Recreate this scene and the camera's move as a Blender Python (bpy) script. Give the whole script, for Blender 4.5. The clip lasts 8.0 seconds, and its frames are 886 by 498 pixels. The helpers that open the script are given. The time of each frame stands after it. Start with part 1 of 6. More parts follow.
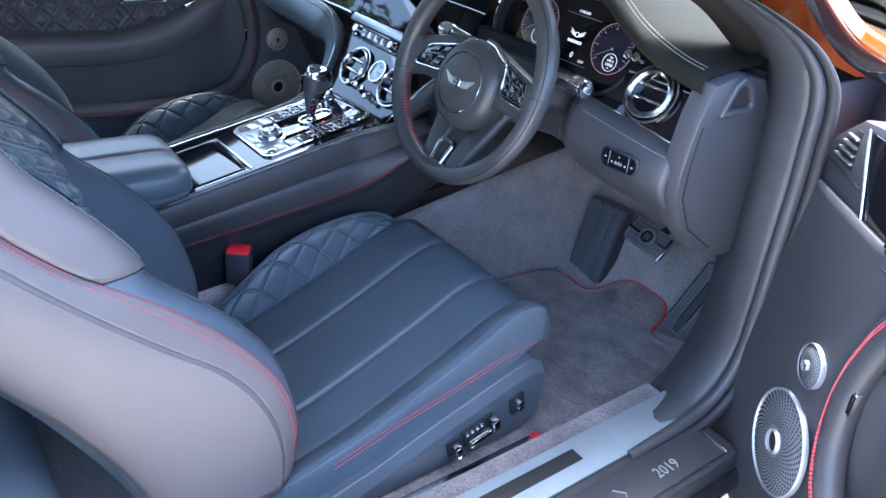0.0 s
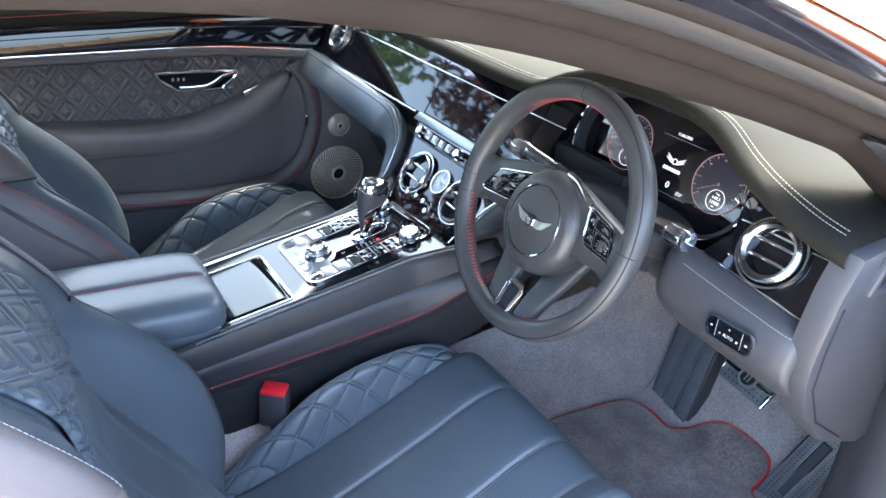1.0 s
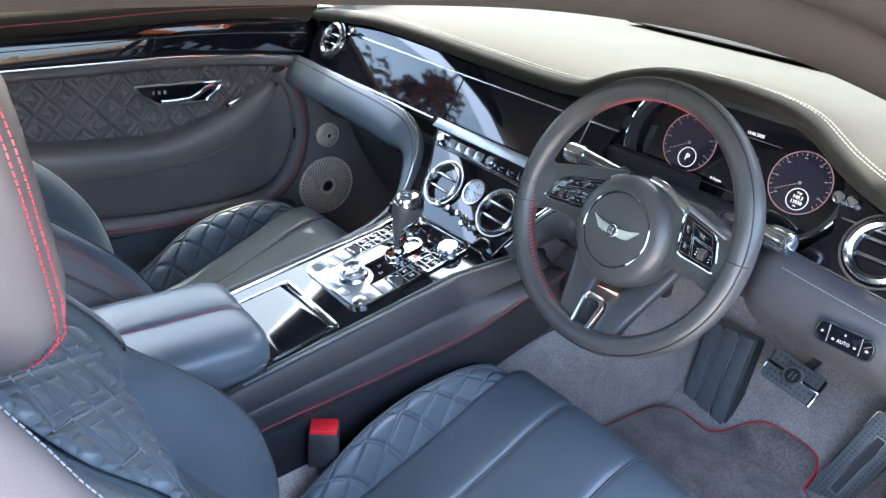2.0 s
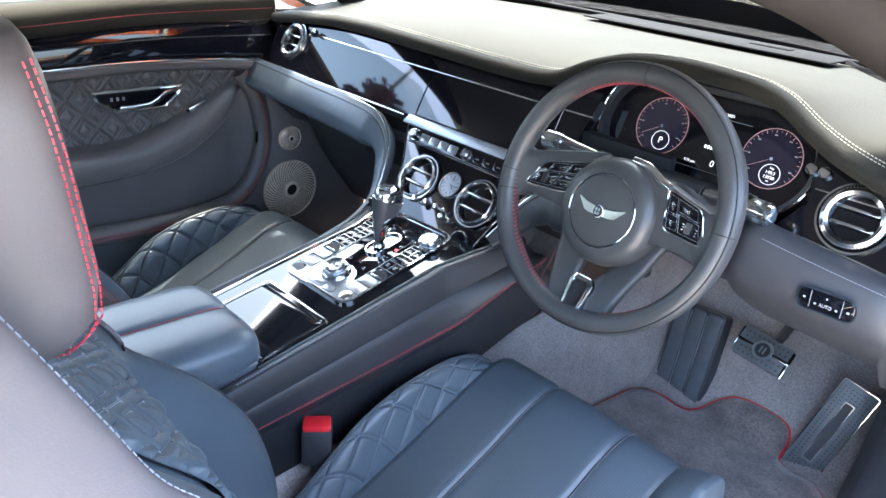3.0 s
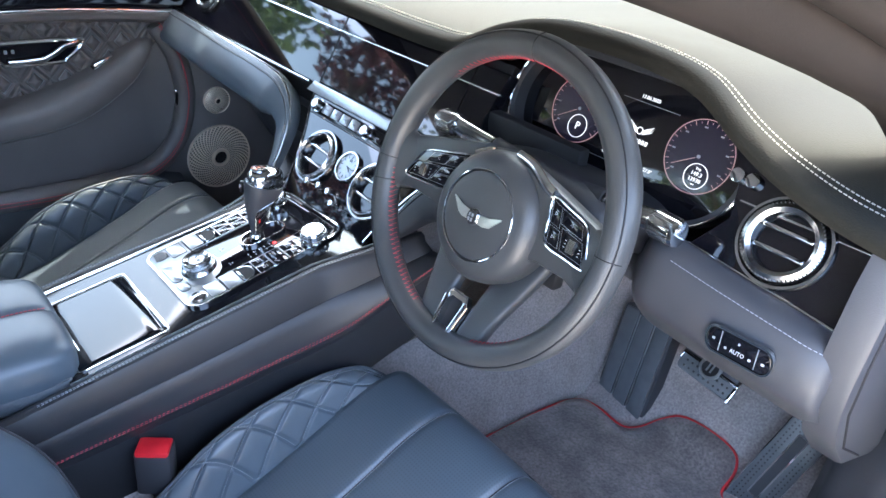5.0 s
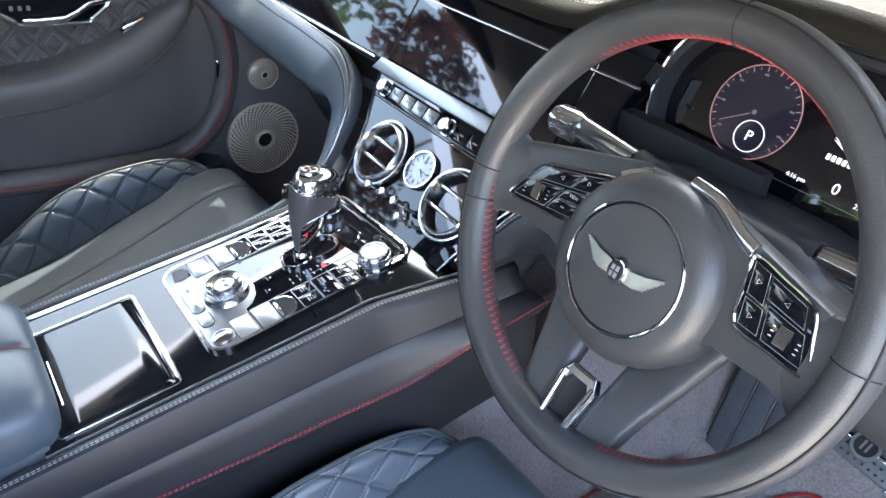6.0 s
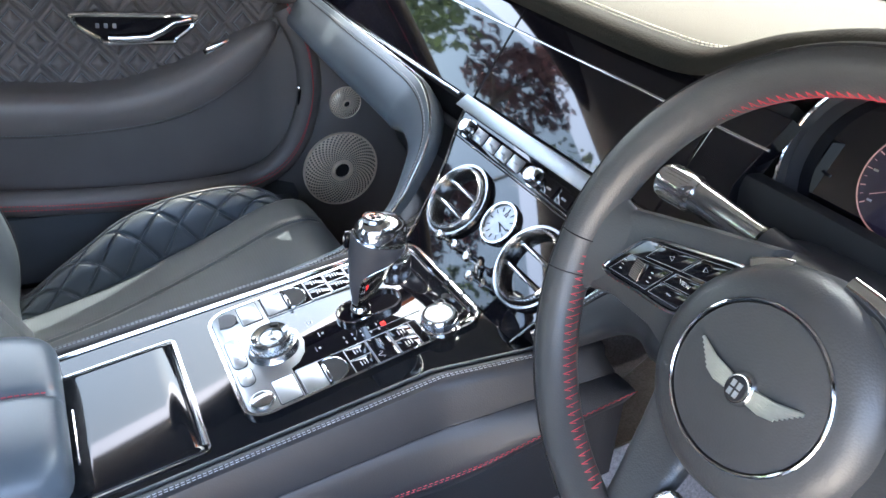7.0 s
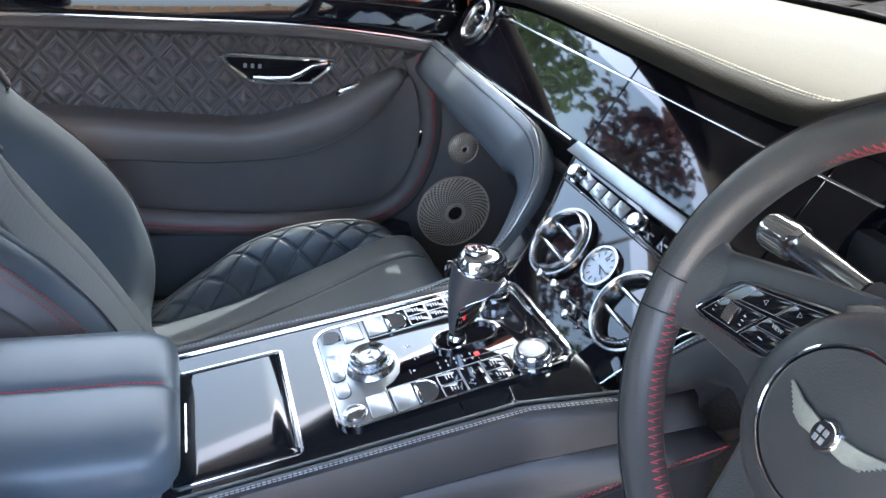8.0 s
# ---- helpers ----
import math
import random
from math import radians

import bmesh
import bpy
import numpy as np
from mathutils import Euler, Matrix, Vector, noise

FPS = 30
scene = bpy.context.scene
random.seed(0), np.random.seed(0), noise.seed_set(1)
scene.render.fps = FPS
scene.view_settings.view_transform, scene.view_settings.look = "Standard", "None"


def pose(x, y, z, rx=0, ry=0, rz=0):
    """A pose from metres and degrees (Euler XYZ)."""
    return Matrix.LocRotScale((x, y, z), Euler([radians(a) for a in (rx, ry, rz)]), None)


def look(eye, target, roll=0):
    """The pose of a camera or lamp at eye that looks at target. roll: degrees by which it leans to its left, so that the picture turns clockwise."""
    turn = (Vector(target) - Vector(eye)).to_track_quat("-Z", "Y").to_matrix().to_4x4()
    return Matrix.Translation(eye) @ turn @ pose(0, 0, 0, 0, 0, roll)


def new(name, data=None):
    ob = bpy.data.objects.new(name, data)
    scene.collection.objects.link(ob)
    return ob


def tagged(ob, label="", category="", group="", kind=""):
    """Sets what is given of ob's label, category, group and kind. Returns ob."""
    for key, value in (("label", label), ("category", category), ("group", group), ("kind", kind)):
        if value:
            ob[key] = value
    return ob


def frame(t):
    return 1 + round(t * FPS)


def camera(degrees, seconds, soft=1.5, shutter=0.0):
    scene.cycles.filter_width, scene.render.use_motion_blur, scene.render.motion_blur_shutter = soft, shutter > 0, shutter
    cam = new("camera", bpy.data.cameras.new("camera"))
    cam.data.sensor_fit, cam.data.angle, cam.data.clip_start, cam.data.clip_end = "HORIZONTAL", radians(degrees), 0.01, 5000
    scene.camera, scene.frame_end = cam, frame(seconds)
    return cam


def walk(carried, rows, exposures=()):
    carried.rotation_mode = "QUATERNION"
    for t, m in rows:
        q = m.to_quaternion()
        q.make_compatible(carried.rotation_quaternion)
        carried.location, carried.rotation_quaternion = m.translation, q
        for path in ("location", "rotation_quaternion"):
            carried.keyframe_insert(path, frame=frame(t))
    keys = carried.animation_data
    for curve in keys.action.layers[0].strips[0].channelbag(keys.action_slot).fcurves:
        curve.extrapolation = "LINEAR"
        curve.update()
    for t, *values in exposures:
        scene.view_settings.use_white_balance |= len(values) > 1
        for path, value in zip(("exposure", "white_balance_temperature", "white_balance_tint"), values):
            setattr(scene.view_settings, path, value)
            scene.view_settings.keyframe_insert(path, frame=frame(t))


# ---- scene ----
cam = camera(61.8, 8.0)
PATH = [
    (0, (1.313, -0.771, 1.181), (-0.028, 0.342, 0.199), 6.9),
    (0.5, (1.206, -0.707, 1.215), (-0.238, 0.332, 0.302), 6.6),
    (1, (1.11, -0.632, 1.241), (-0.38, 0.351, 0.34), 6.0),
    (1.5, (1.019, -0.671, 1.228), (-0.447, 0.348, 0.327), 5.3),
    (1.7, (0.972, -0.707, 1.219), (-0.461, 0.366, 0.329), 5.5),
    (2.8, (0.909, -0.804, 1.18), (-0.402, 0.443, 0.327), 4.9),
    (3, (0.91, -0.808, 1.179), (-0.39, 0.457, 0.335), 5.0),
    (3.5, (0.909, -0.8, 1.19), (-0.372, 0.48, 0.342), 5.3),
    (4, (0.896, -0.734, 1.188), (-0.384, 0.531, 0.316), 5.7),
    (4.5, (0.911, -0.618, 1.181), (-0.379, 0.612, 0.272), 6.1),
    (4.7, (0.922, -0.577, 1.18), (-0.37, 0.637, 0.253), 6.2),
    (5.8, (0.719, -0.428, 1.114), (-0.602, 0.683, 0.104), 7.3),
    (6, (0.67, -0.412, 1.099), (-0.666, 0.674, 0.082), 7.7),
    (6.5, (0.603, -0.385, 1.076), (-0.801, 0.62, 0.066), 8.0),
    (7, (0.585, -0.349, 1.078), (-0.899, 0.57, 0.102), 8.3),
    (7.5, (0.591, -0.334, 1.071), (-0.992, 0.472, 0.151), 8.2),
    (8, (0.62, -0.349, 1.071), (-1.051, 0.304, 0.188), 8.1),
]
walk(cam, [(t, look(eye, target, roll)) for t, eye, target, roll in PATH],
     exposures=[(0, 3.48, 5450, 7), (0.5, 3.95, 6050, 6), (1.5, 4.19, 6250, 5), (4.7, 4.19, 6050, 6), (6.0, 4.32, 6600, 7), (6.6, 4.36, 6650, 7), (7.2, 4.34, 6650, 7), (8, 4.09, 6400, 7)])

# ---- world, sun ----
world = bpy.data.worlds.new("sky")
scene.world = world
world.use_nodes = True
wn = world.node_tree.nodes
SUN_DIR = Vector((-0.30, 0.235, 0.90)).normalized()
sky = wn.new("ShaderNodeTexSky")
sky.sky_type = 'NISHITA'
sky.sun_disc = False
sky.sun_elevation = math.asin(SUN_DIR.z)
sky.sun_rotation = math.atan2(SUN_DIR.x, SUN_DIR.y)
sky.air_density, sky.dust_density = 0.85, 6.5
wn["Background"].inputs[1].default_value = 0.24
world.node_tree.links.new(sky.outputs[0], wn["Background"].inputs[0])
sun = new("sun", bpy.data.lights.new("sun", 'SUN'))
sun.data.energy, sun.data.angle, sun.data.color = 0.80, radians(0.6), (1.0, 0.93, 0.80)
sun.matrix_world = look(SUN_DIR * 20, (0, 0, 0))


# ---- materials ----
def material(name, colour, rough=0.5, metal=0.0, grain=0.0, grain_size=0.002, spots=0.0, spot_size=0.05, coat=0.0, sheen=0.0,
             spec=0.5, kind='noise', emit=None, power=0.0, fine=0.0, fine_size=0.003, dots=0.0):
    m = bpy.data.materials.new(name)
    m.use_nodes = True
    nt = m.node_tree
    b = nt.nodes["Principled BSDF"]
    b.inputs["Roughness"].default_value = rough
    b.inputs["Metallic"].default_value = metal
    b.inputs["Coat Weight"].default_value = coat
    b.inputs["Coat Roughness"].default_value = 0.04
    b.inputs["Sheen Weight"].default_value = sheen
    b.inputs["Specular IOR Level"].default_value = spec
    b.inputs["Base Color"].default_value = (*colour, 1)
    if emit:
        b.inputs["Emission Color"].default_value = (*emit, 1)
        b.inputs["Emission Strength"].default_value = power
    co = nt.nodes.new("ShaderNodeTexCoord")
    if spots > 0:
        n1 = nt.nodes.new("ShaderNodeTexNoise")
        n1.inputs["Scale"].default_value = 1.0 / spot_size
        n1.inputs["Detail"].default_value = 5
        mix = nt.nodes.new("ShaderNodeMix")
        mix.data_type = 'RGBA'
        mix.inputs[6].default_value = (*[c * (1 - spots) for c in colour], 1)
        mix.inputs[7].default_value = (*[min(1, c * (1 + spots)) for c in colour], 1)
        nt.links.new(co.outputs["Object"], n1.inputs["Vector"])
        wide = nt.nodes.new("ShaderNodeMapRange")
        wide.inputs[1].default_value, wide.inputs[2].default_value = 0.34, 0.66
        nt.links.new(n1.outputs["Fac"], wide.inputs[0])
        nt.links.new(wide.outputs[0], mix.inputs[0])
        nt.links.new(mix.outputs[2], b.inputs["Base Color"])
        rr = nt.nodes.new("ShaderNodeMapRange")
        rr.inputs[3].default_value, rr.inputs[4].default_value = max(0.02, rough * 0.86), min(1, rough * 1.14)
        nt.links.new(n1.outputs["Fac"], rr.inputs[0])
        nt.links.new(rr.outputs[0], b.inputs["Roughness"])
    if fine > 0 or dots > 0:
        if dots > 0:
            fn = nt.nodes.new("ShaderNodeTexVoronoi")
            fn.voronoi_dimensions = '2D'
            fn.inputs["Randomness"].default_value = 0.0
            fn.inputs["Scale"].default_value = 1.0 / dots
            fac, lo, hi, a, z = fn.outputs["Distance"], 0.16, 0.34, 0.78, 1.0
        else:
            fn = nt.nodes.new("ShaderNodeTexNoise")
            fn.inputs["Scale"].default_value = 1.0 / fine_size
            fn.inputs["Detail"].default_value = 3
            fac, lo, hi, a, z = fn.outputs["Fac"], 0.32, 0.68, 1 - fine, 1 + fine
        nt.links.new(co.outputs["Object"], fn.inputs["Vector"])
        fr = nt.nodes.new("ShaderNodeMapRange")
        for k, v in ((1, lo), (2, hi), (3, a), (4, z)):
            fr.inputs[k].default_value = v
        nt.links.new(fac, fr.inputs[0])
        mul = nt.nodes.new("ShaderNodeMix")
        mul.data_type, mul.blend_type = 'RGBA', 'MULTIPLY'
        mul.inputs[0].default_value = 1.0
        mul.inputs[6].default_value = (*colour, 1)
        if spots > 0:
            nt.links.new(mix.outputs[2], mul.inputs[6])
        nt.links.new(fr.outputs[0], mul.inputs[7])
        nt.links.new(mul.outputs[2], b.inputs["Base Color"])
    if grain > 0:
        if kind == 'leather':
            g = nt.nodes.new("ShaderNodeTexVoronoi")
            g.feature = 'F1'
            out = g.outputs["Distance"]
        else:
            g = nt.nodes.new("ShaderNodeTexNoise")
            g.inputs["Detail"].default_value = 6
            out = g.outputs["Fac"]
        g.inputs["Scale"].default_value = 1.0 / grain_size
        nt.links.new(co.outputs["Object"], g.inputs["Vector"])
        bump = nt.nodes.new("ShaderNodeBump")
        bump.inputs["Strength"].default_value = grain
        bump.inputs["Distance"].default_value = grain_size * 0.4
        nt.links.new(out, bump.inputs["Height"])
        nt.links.new(bump.outputs[0], b.inputs["Normal"])
    return m


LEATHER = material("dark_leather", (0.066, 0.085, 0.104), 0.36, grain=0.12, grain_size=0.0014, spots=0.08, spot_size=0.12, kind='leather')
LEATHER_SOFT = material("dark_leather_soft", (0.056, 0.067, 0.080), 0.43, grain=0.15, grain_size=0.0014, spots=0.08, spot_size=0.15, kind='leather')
# console leather taken near black, the shade on the flanks in its colour
LEATHER_SHADE = material("console_leather_shade", (0.022, 0.023, 0.027), 0.46, grain=0.15, grain_size=0.0014, spots=0.08, spot_size=0.12, kind='leather')
# darker leather copy; also holds down parts that face the open sky
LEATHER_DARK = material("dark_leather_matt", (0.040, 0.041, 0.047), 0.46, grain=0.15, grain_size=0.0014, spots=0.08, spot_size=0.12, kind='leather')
PERFORATED = material("perforated_leather", (0.064, 0.081, 0.098), 0.38, grain=0.12, grain_size=0.0014, dots=0.0042, spots=0.06, spot_size=0.1, kind='leather')
# leather lightened for the passenger door, its light put into the colour
DOOR_LEATHER_LIFTED = material("door_leather_lifted", (0.125, 0.117, 0.118), 0.45, grain=0.14, grain_size=0.0014, spots=0.08, spot_size=0.15, kind='leather')
SHELL_LEATHER = material("seat_shell_leather", (0.104, 0.092, 0.093), 0.46, grain=0.14, grain_size=0.0014, spots=0.1, spot_size=0.2, kind='leather')
# dash_leather darkened so the strong light on the top doesn't clip
DASH_TOP = material("dash_leather_dimmed", (0.0185, 0.0178, 0.0148), 0.8, spec=0.12, grain=0.35, grain_size=0.0022, spots=0.08, spot_size=0.2, kind='leather')
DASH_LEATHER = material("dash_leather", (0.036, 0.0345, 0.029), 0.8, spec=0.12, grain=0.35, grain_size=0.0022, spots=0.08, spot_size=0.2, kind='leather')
WHEEL_LEATHER = material("wheel_leather", (0.0390, 0.0406, 0.0429), 0.40, grain=0.2, grain_size=0.0015, spots=0.12, spot_size=0.08, kind='leather')
PLASTIC = material("soft_black_plastic", (0.028, 0.029, 0.034), 0.5, grain=0.2, grain_size=0.001, spots=0.1, spot_size=0.06)
RUBBER = material("black_rubber", (0.018, 0.018, 0.020), 0.6, grain=0.2, grain_size=0.001)
PIANO = material("piano_black", (0.004, 0.004, 0.006), 0.03)
# piano black again, specular cut to weaken the console's sky reflection
PIANO_DULLED = material("piano_black_dulled", (0.004, 0.005, 0.007), 0.05, spec=0.30)
CHROME = material("chrome", (0.60, 0.61, 0.62), 0.10, metal=1.0)
CHROME_SOFT = material("knurled_chrome", (0.42, 0.43, 0.44), 0.20, metal=1.0, spots=0.06, spot_size=0.01)
BADGE_SILVER = material("polished_silver", (0.50, 0.51, 0.47), 0.30, metal=0.85, spots=0.05, spot_size=0.004)
SATIN = material("brushed_aluminium", (0.38, 0.40, 0.415), 0.32, metal=0.9, grain=0.05, grain_size=0.0006, spots=0.05, spot_size=0.02)
SILL_METAL = material("sill_aluminium", (0.215, 0.25, 0.275), 0.62, metal=0.4, grain=0.06, grain_size=0.0008, spots=0.05, spot_size=0.05)
# grille metal lightened to make up for the shade on the passenger door
SPEAKER_LIFTED = material("speaker_metal_lifted", (0.80, 0.69, 0.57), 0.36, metal=0.2, spots=0.08, spot_size=0.02)
SPEAKER_DIMMED = material("speaker_metal_dimmed", (0.36, 0.38, 0.41), 0.45, metal=0.7, spots=0.05, spot_size=0.02)
MATT_BLACK = material("matt_black_plastic", (0.012, 0.012, 0.013), 0.9, spec=0.06, grain=0.2, grain_size=0.001)
DARK = material("dark_recess", (0.006, 0.006, 0.008), 0.7)
CARPET = material("grey_carpet", (0.245, 0.215, 0.208), 0.95, grain=1.0, grain_size=0.003, spots=0.14, spot_size=0.06, sheen=0.3, fine=0.24, fine_size=0.004)
MAT_PILE = material("mat_pile", (0.118, 0.100, 0.097), 0.95, grain=1.0, grain_size=0.004, spots=0.34, spot_size=0.055, sheen=0.4, fine=0.34, fine_size=0.005)
PEDAL = material("pedal_rubber", (0.085, 0.090, 0.098), 0.38, grain=0.2, grain_size=0.001, spots=0.1, spot_size=0.02)
RED = material("red_piping", (0.45, 0.012, 0.02), 0.55, grain=0.3, grain_size=0.001)
RED_THREAD = material("red_thread", (0.50, 0.045, 0.065), 0.6)
GREY_THREAD = material("grey_thread", (0.26, 0.28, 0.31), 0.6)
CREAM_THREAD = material("pale_thread", (0.36, 0.35, 0.30), 0.6)
RED_BUTTON = material("red_plastic", (0.62, 0.015, 0.025), 0.35, spots=0.05, spot_size=0.01)
WHITE_PRINT = material("white_print", (0.42, 0.43, 0.44), 0.5)
GREY_PRINT = material("grey_print", (0.22, 0.23, 0.24), 0.5)
SCREEN_GLOW = material("display_graphics", (0.4, 0.4, 0.4), 0.4, emit=(0.95, 0.93, 0.95), power=0.085)
DIAL_GLOW = material("dial_ring_graphics", (0.3, 0.2, 0.2), 0.4, emit=(0.95, 0.42, 0.35), power=0.014)
DIAL_FACE = material("dial_face", (0.010, 0.009, 0.018), 0.12, coat=0.6, emit=(0.10, 0.08, 0.20), power=0.004)
RED_GLOW = material("red_indicator", (0.5, 0.0, 0.0), 0.4, emit=(1.0, 0.03, 0.03), power=0.10)
CLOCK_FACE = material("clock_face", (0.30, 0.32, 0.34), 0.22, metal=0.4, spots=0.05, spot_size=0.01)
# brown-grey fabric taken almost black: the rail's underside shade is in the colour
TRIM_SHADE = material("pillar_fabric_shade", (0.018, 0.0148, 0.0135), 0.9, spec=0.12, grain=0.4, grain_size=0.001, spots=0.12, spot_size=0.06)
# unseen lining, paler than the pillars to throw fill light downwards
HEADLINER_BOUNCE = material("headliner_bounce", (0.20, 0.205, 0.215), 0.9, grain=0.4, grain_size=0.0012, spots=0.08, spot_size=0.08)
ORANGE = material("orange_paint", (0.60, 0.13, 0.02), 0.12, coat=1.0, spots=0.04, spot_size=0.3)
BLACK_PAINT = material("black_paint", (0.010, 0.010, 0.014), 0.1, coat=1.0)
PAVING = material("pale_paving", (0.52, 0.49, 0.43), 0.85, grain=0.6, grain_size=0.02, spots=0.25, spot_size=0.6)
BARK = material("bark", (0.10, 0.075, 0.055), 0.9, grain=1.0, grain_size=0.03, spots=0.3, spot_size=0.1)
GREEN_LEAF = material("green_leaves", (0.075, 0.12, 0.035), 0.55, spots=0.45, spot_size=0.4)
PURPLE_LEAF = material("purple_leaves", (0.085, 0.028, 0.035), 0.5, spots=0.4, spot_size=0.4)
HEDGE_LEAF = material("hedge_leaves", (0.05, 0.085, 0.025), 0.6, spots=0.4, spot_size=0.3)


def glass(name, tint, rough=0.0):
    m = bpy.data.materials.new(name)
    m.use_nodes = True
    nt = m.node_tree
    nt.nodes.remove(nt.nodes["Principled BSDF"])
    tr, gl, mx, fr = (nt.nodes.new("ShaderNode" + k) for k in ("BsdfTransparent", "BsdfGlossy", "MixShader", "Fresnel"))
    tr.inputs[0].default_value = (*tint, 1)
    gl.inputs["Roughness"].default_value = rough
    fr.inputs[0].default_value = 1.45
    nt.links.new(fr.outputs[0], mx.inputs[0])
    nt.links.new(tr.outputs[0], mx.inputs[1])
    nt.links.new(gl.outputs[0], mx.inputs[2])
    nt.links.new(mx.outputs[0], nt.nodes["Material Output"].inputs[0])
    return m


GLASS = glass("window_glass", (0.88, 0.92, 0.90))
# green tint is strong enough to cut sky light on the dash top
SCREEN_GLASS = glass("tinted_windscreen_glass", (0.68, 0.78, 0.79))
# tint added to darken the sky that the gloss console mirrors
SIDE_GLASS = glass("sky_dimming_side_glass", (0.48, 0.55, 0.57))


# ---- mesh helpers ----
def thing(name, at, label="", category="", group="", kind=""):
    e = new(name)
    e.location = at
    e.empty_display_size = 0.05
    return tagged(e, label, category, group, kind)


def place_under(ob, parent):
    ob.parent = parent
    ob.matrix_parent_inverse = Matrix.Translation(-parent.location) if parent.type == 'EMPTY' else Matrix()


def part(name, bm, mat, parent=None, label="", smooth=True, thick=0.0, bevel=0.0, sharp=40):
    bmesh.ops.recalc_face_normals(bm, faces=bm.faces)
    me = bpy.data.meshes.new(name)
    if smooth:
        for f in bm.faces:
            f.smooth = True
        lim = radians(sharp)
        for e in bm.edges:
            if len(e.link_faces) == 2 and e.calc_face_angle(0) > lim:
                e.smooth = False
    bm.to_mesh(me)
    bm.free()
    me.materials.append(mat)
    ob = new(name, me)
    if parent is not None:
        place_under(ob, parent)
    if label:
        ob["label"] = label
    if thick:
        s = ob.modifiers.new("thickness", 'SOLIDIFY')
        s.thickness, s.offset = thick, 0
    if bevel:
        b = ob.modifiers.new("bevel", 'BEVEL')
        b.width, b.segments, b.limit_method = bevel, 2, 'ANGLE'
    return ob


def frame_of(origin, x, y):
    """A matrix with the given origin and x and y directions."""
    x = Vector(x).normalized()
    z = x.cross(Vector(y)).normalized()
    y = z.cross(x)
    m = Matrix((x, y, z)).transposed().to_4x4()
    m.translation = origin
    return m


def moved(bm, m):
    bmesh.ops.transform(bm, matrix=m, verts=bm.verts)
    return bm


def joined(*bms):
    out = bms[0]
    for b in bms[1:]:
        me = bpy.data.meshes.new("tmp")
        b.to_mesh(me)
        b.free()
        out.from_mesh(me)
        bpy.data.meshes.remove(me)
    return out


def rbox(centre, size, r=0.003, seg=2, m=None):
    bm = bmesh.new()
    bmesh.ops.create_cube(bm, size=1)
    bmesh.ops.scale(bm, vec=size, verts=bm.verts)
    if r > 0:
        bmesh.ops.bevel(bm, geom=bm.edges[:], offset=min(r, min(size) * 0.49), segments=seg, profile=0.5, affect='EDGES')
    bmesh.ops.translate(bm, vec=centre, verts=bm.verts)
    return moved(bm, m) if m is not None else bm


def rings(loops, closed=True, caps=True, cyclic=False):
    """Skin a row of loops of equal length. closed: each loop is closed; cyclic: the last joins the first."""
    bm = bmesh.new()
    vs = [[bm.verts.new(p) for p in lp] for lp in loops]
    n = len(loops[0])
    for i in range(len(vs) if cyclic else len(vs) - 1):
        a, b = vs[i], vs[(i + 1) % len(vs)]
        for j in range(n if closed else n - 1):
            k = (j + 1) % n
            bm.faces.new((a[j], a[k], b[k], b[j]))
    if caps and closed and not cyclic:
        bm.faces.new(vs[0][::-1])
        bm.faces.new(vs[-1])
    return bm


def surf(f, us, vs):
    return rings([[f(u, v) for v in vs] for u in us], closed=False, caps=False)


def lathe(profile, m, seg=48, cyclic=False):
    """profile: (radius, height) pairs turned round the local z of m; cyclic closes the profile on itself."""
    loops = []
    for i in range(seg):
        a = 2 * math.pi * i / seg
        loops.append([m @ Vector((r * math.cos(a), r * math.sin(a), h)) for r, h in profile])
    bm = rings(loops, closed=cyclic, caps=False, cyclic=True)
    bmesh.ops.remove_doubles(bm, verts=bm.verts, dist=1e-6)
    return bm


def smooth_path(pts, n=8, closed=False):
    """Catmull-Rom through the points."""
    P = [Vector(p) for p in pts]
    out = []
    N = len(P)
    for i in range(N if closed else N - 1):
        if closed:
            a, b, c, d = P[(i - 1) % N], P[i], P[(i + 1) % N], P[(i + 2) % N]
        else:
            a, b, c, d = P[max(i - 1, 0)], P[i], P[i + 1], P[min(i + 2, N - 1)]
        for k in range(n):
            t = k / n
            out.append(0.5 * (2 * b + (c - a) * t + (2 * a - 5 * b + 4 * c - d) * t * t + (3 * b - a - 3 * c + d) * t ** 3))
    if not closed:
        out.append(P[-1])
    return out


def curve_at(xs, ys):
    """A smooth function through the pairs (xs rising)."""
    def f(x):
        if x <= xs[0]:
            return ys[0]
        for i in range(len(xs) - 1):
            if x <= xs[i + 1]:
                h = xs[i + 1] - xs[i]
                t = (x - xs[i]) / h
                m0 = (ys[i + 1] - ys[i - 1]) / (xs[i + 1] - xs[i - 1]) if i > 0 else (ys[1] - ys[0]) / h
                m1 = (ys[i + 2] - ys[i]) / (xs[i + 2] - xs[i]) if i + 2 < len(xs) else (ys[i + 1] - ys[i]) / h
                return (2 * t ** 3 - 3 * t * t + 1) * ys[i] + (t ** 3 - 2 * t * t + t) * h * m0 + (-2 * t ** 3 + 3 * t * t) * ys[i + 1] + (t ** 3 - t * t) * h * m1
        return ys[-1]
    return f


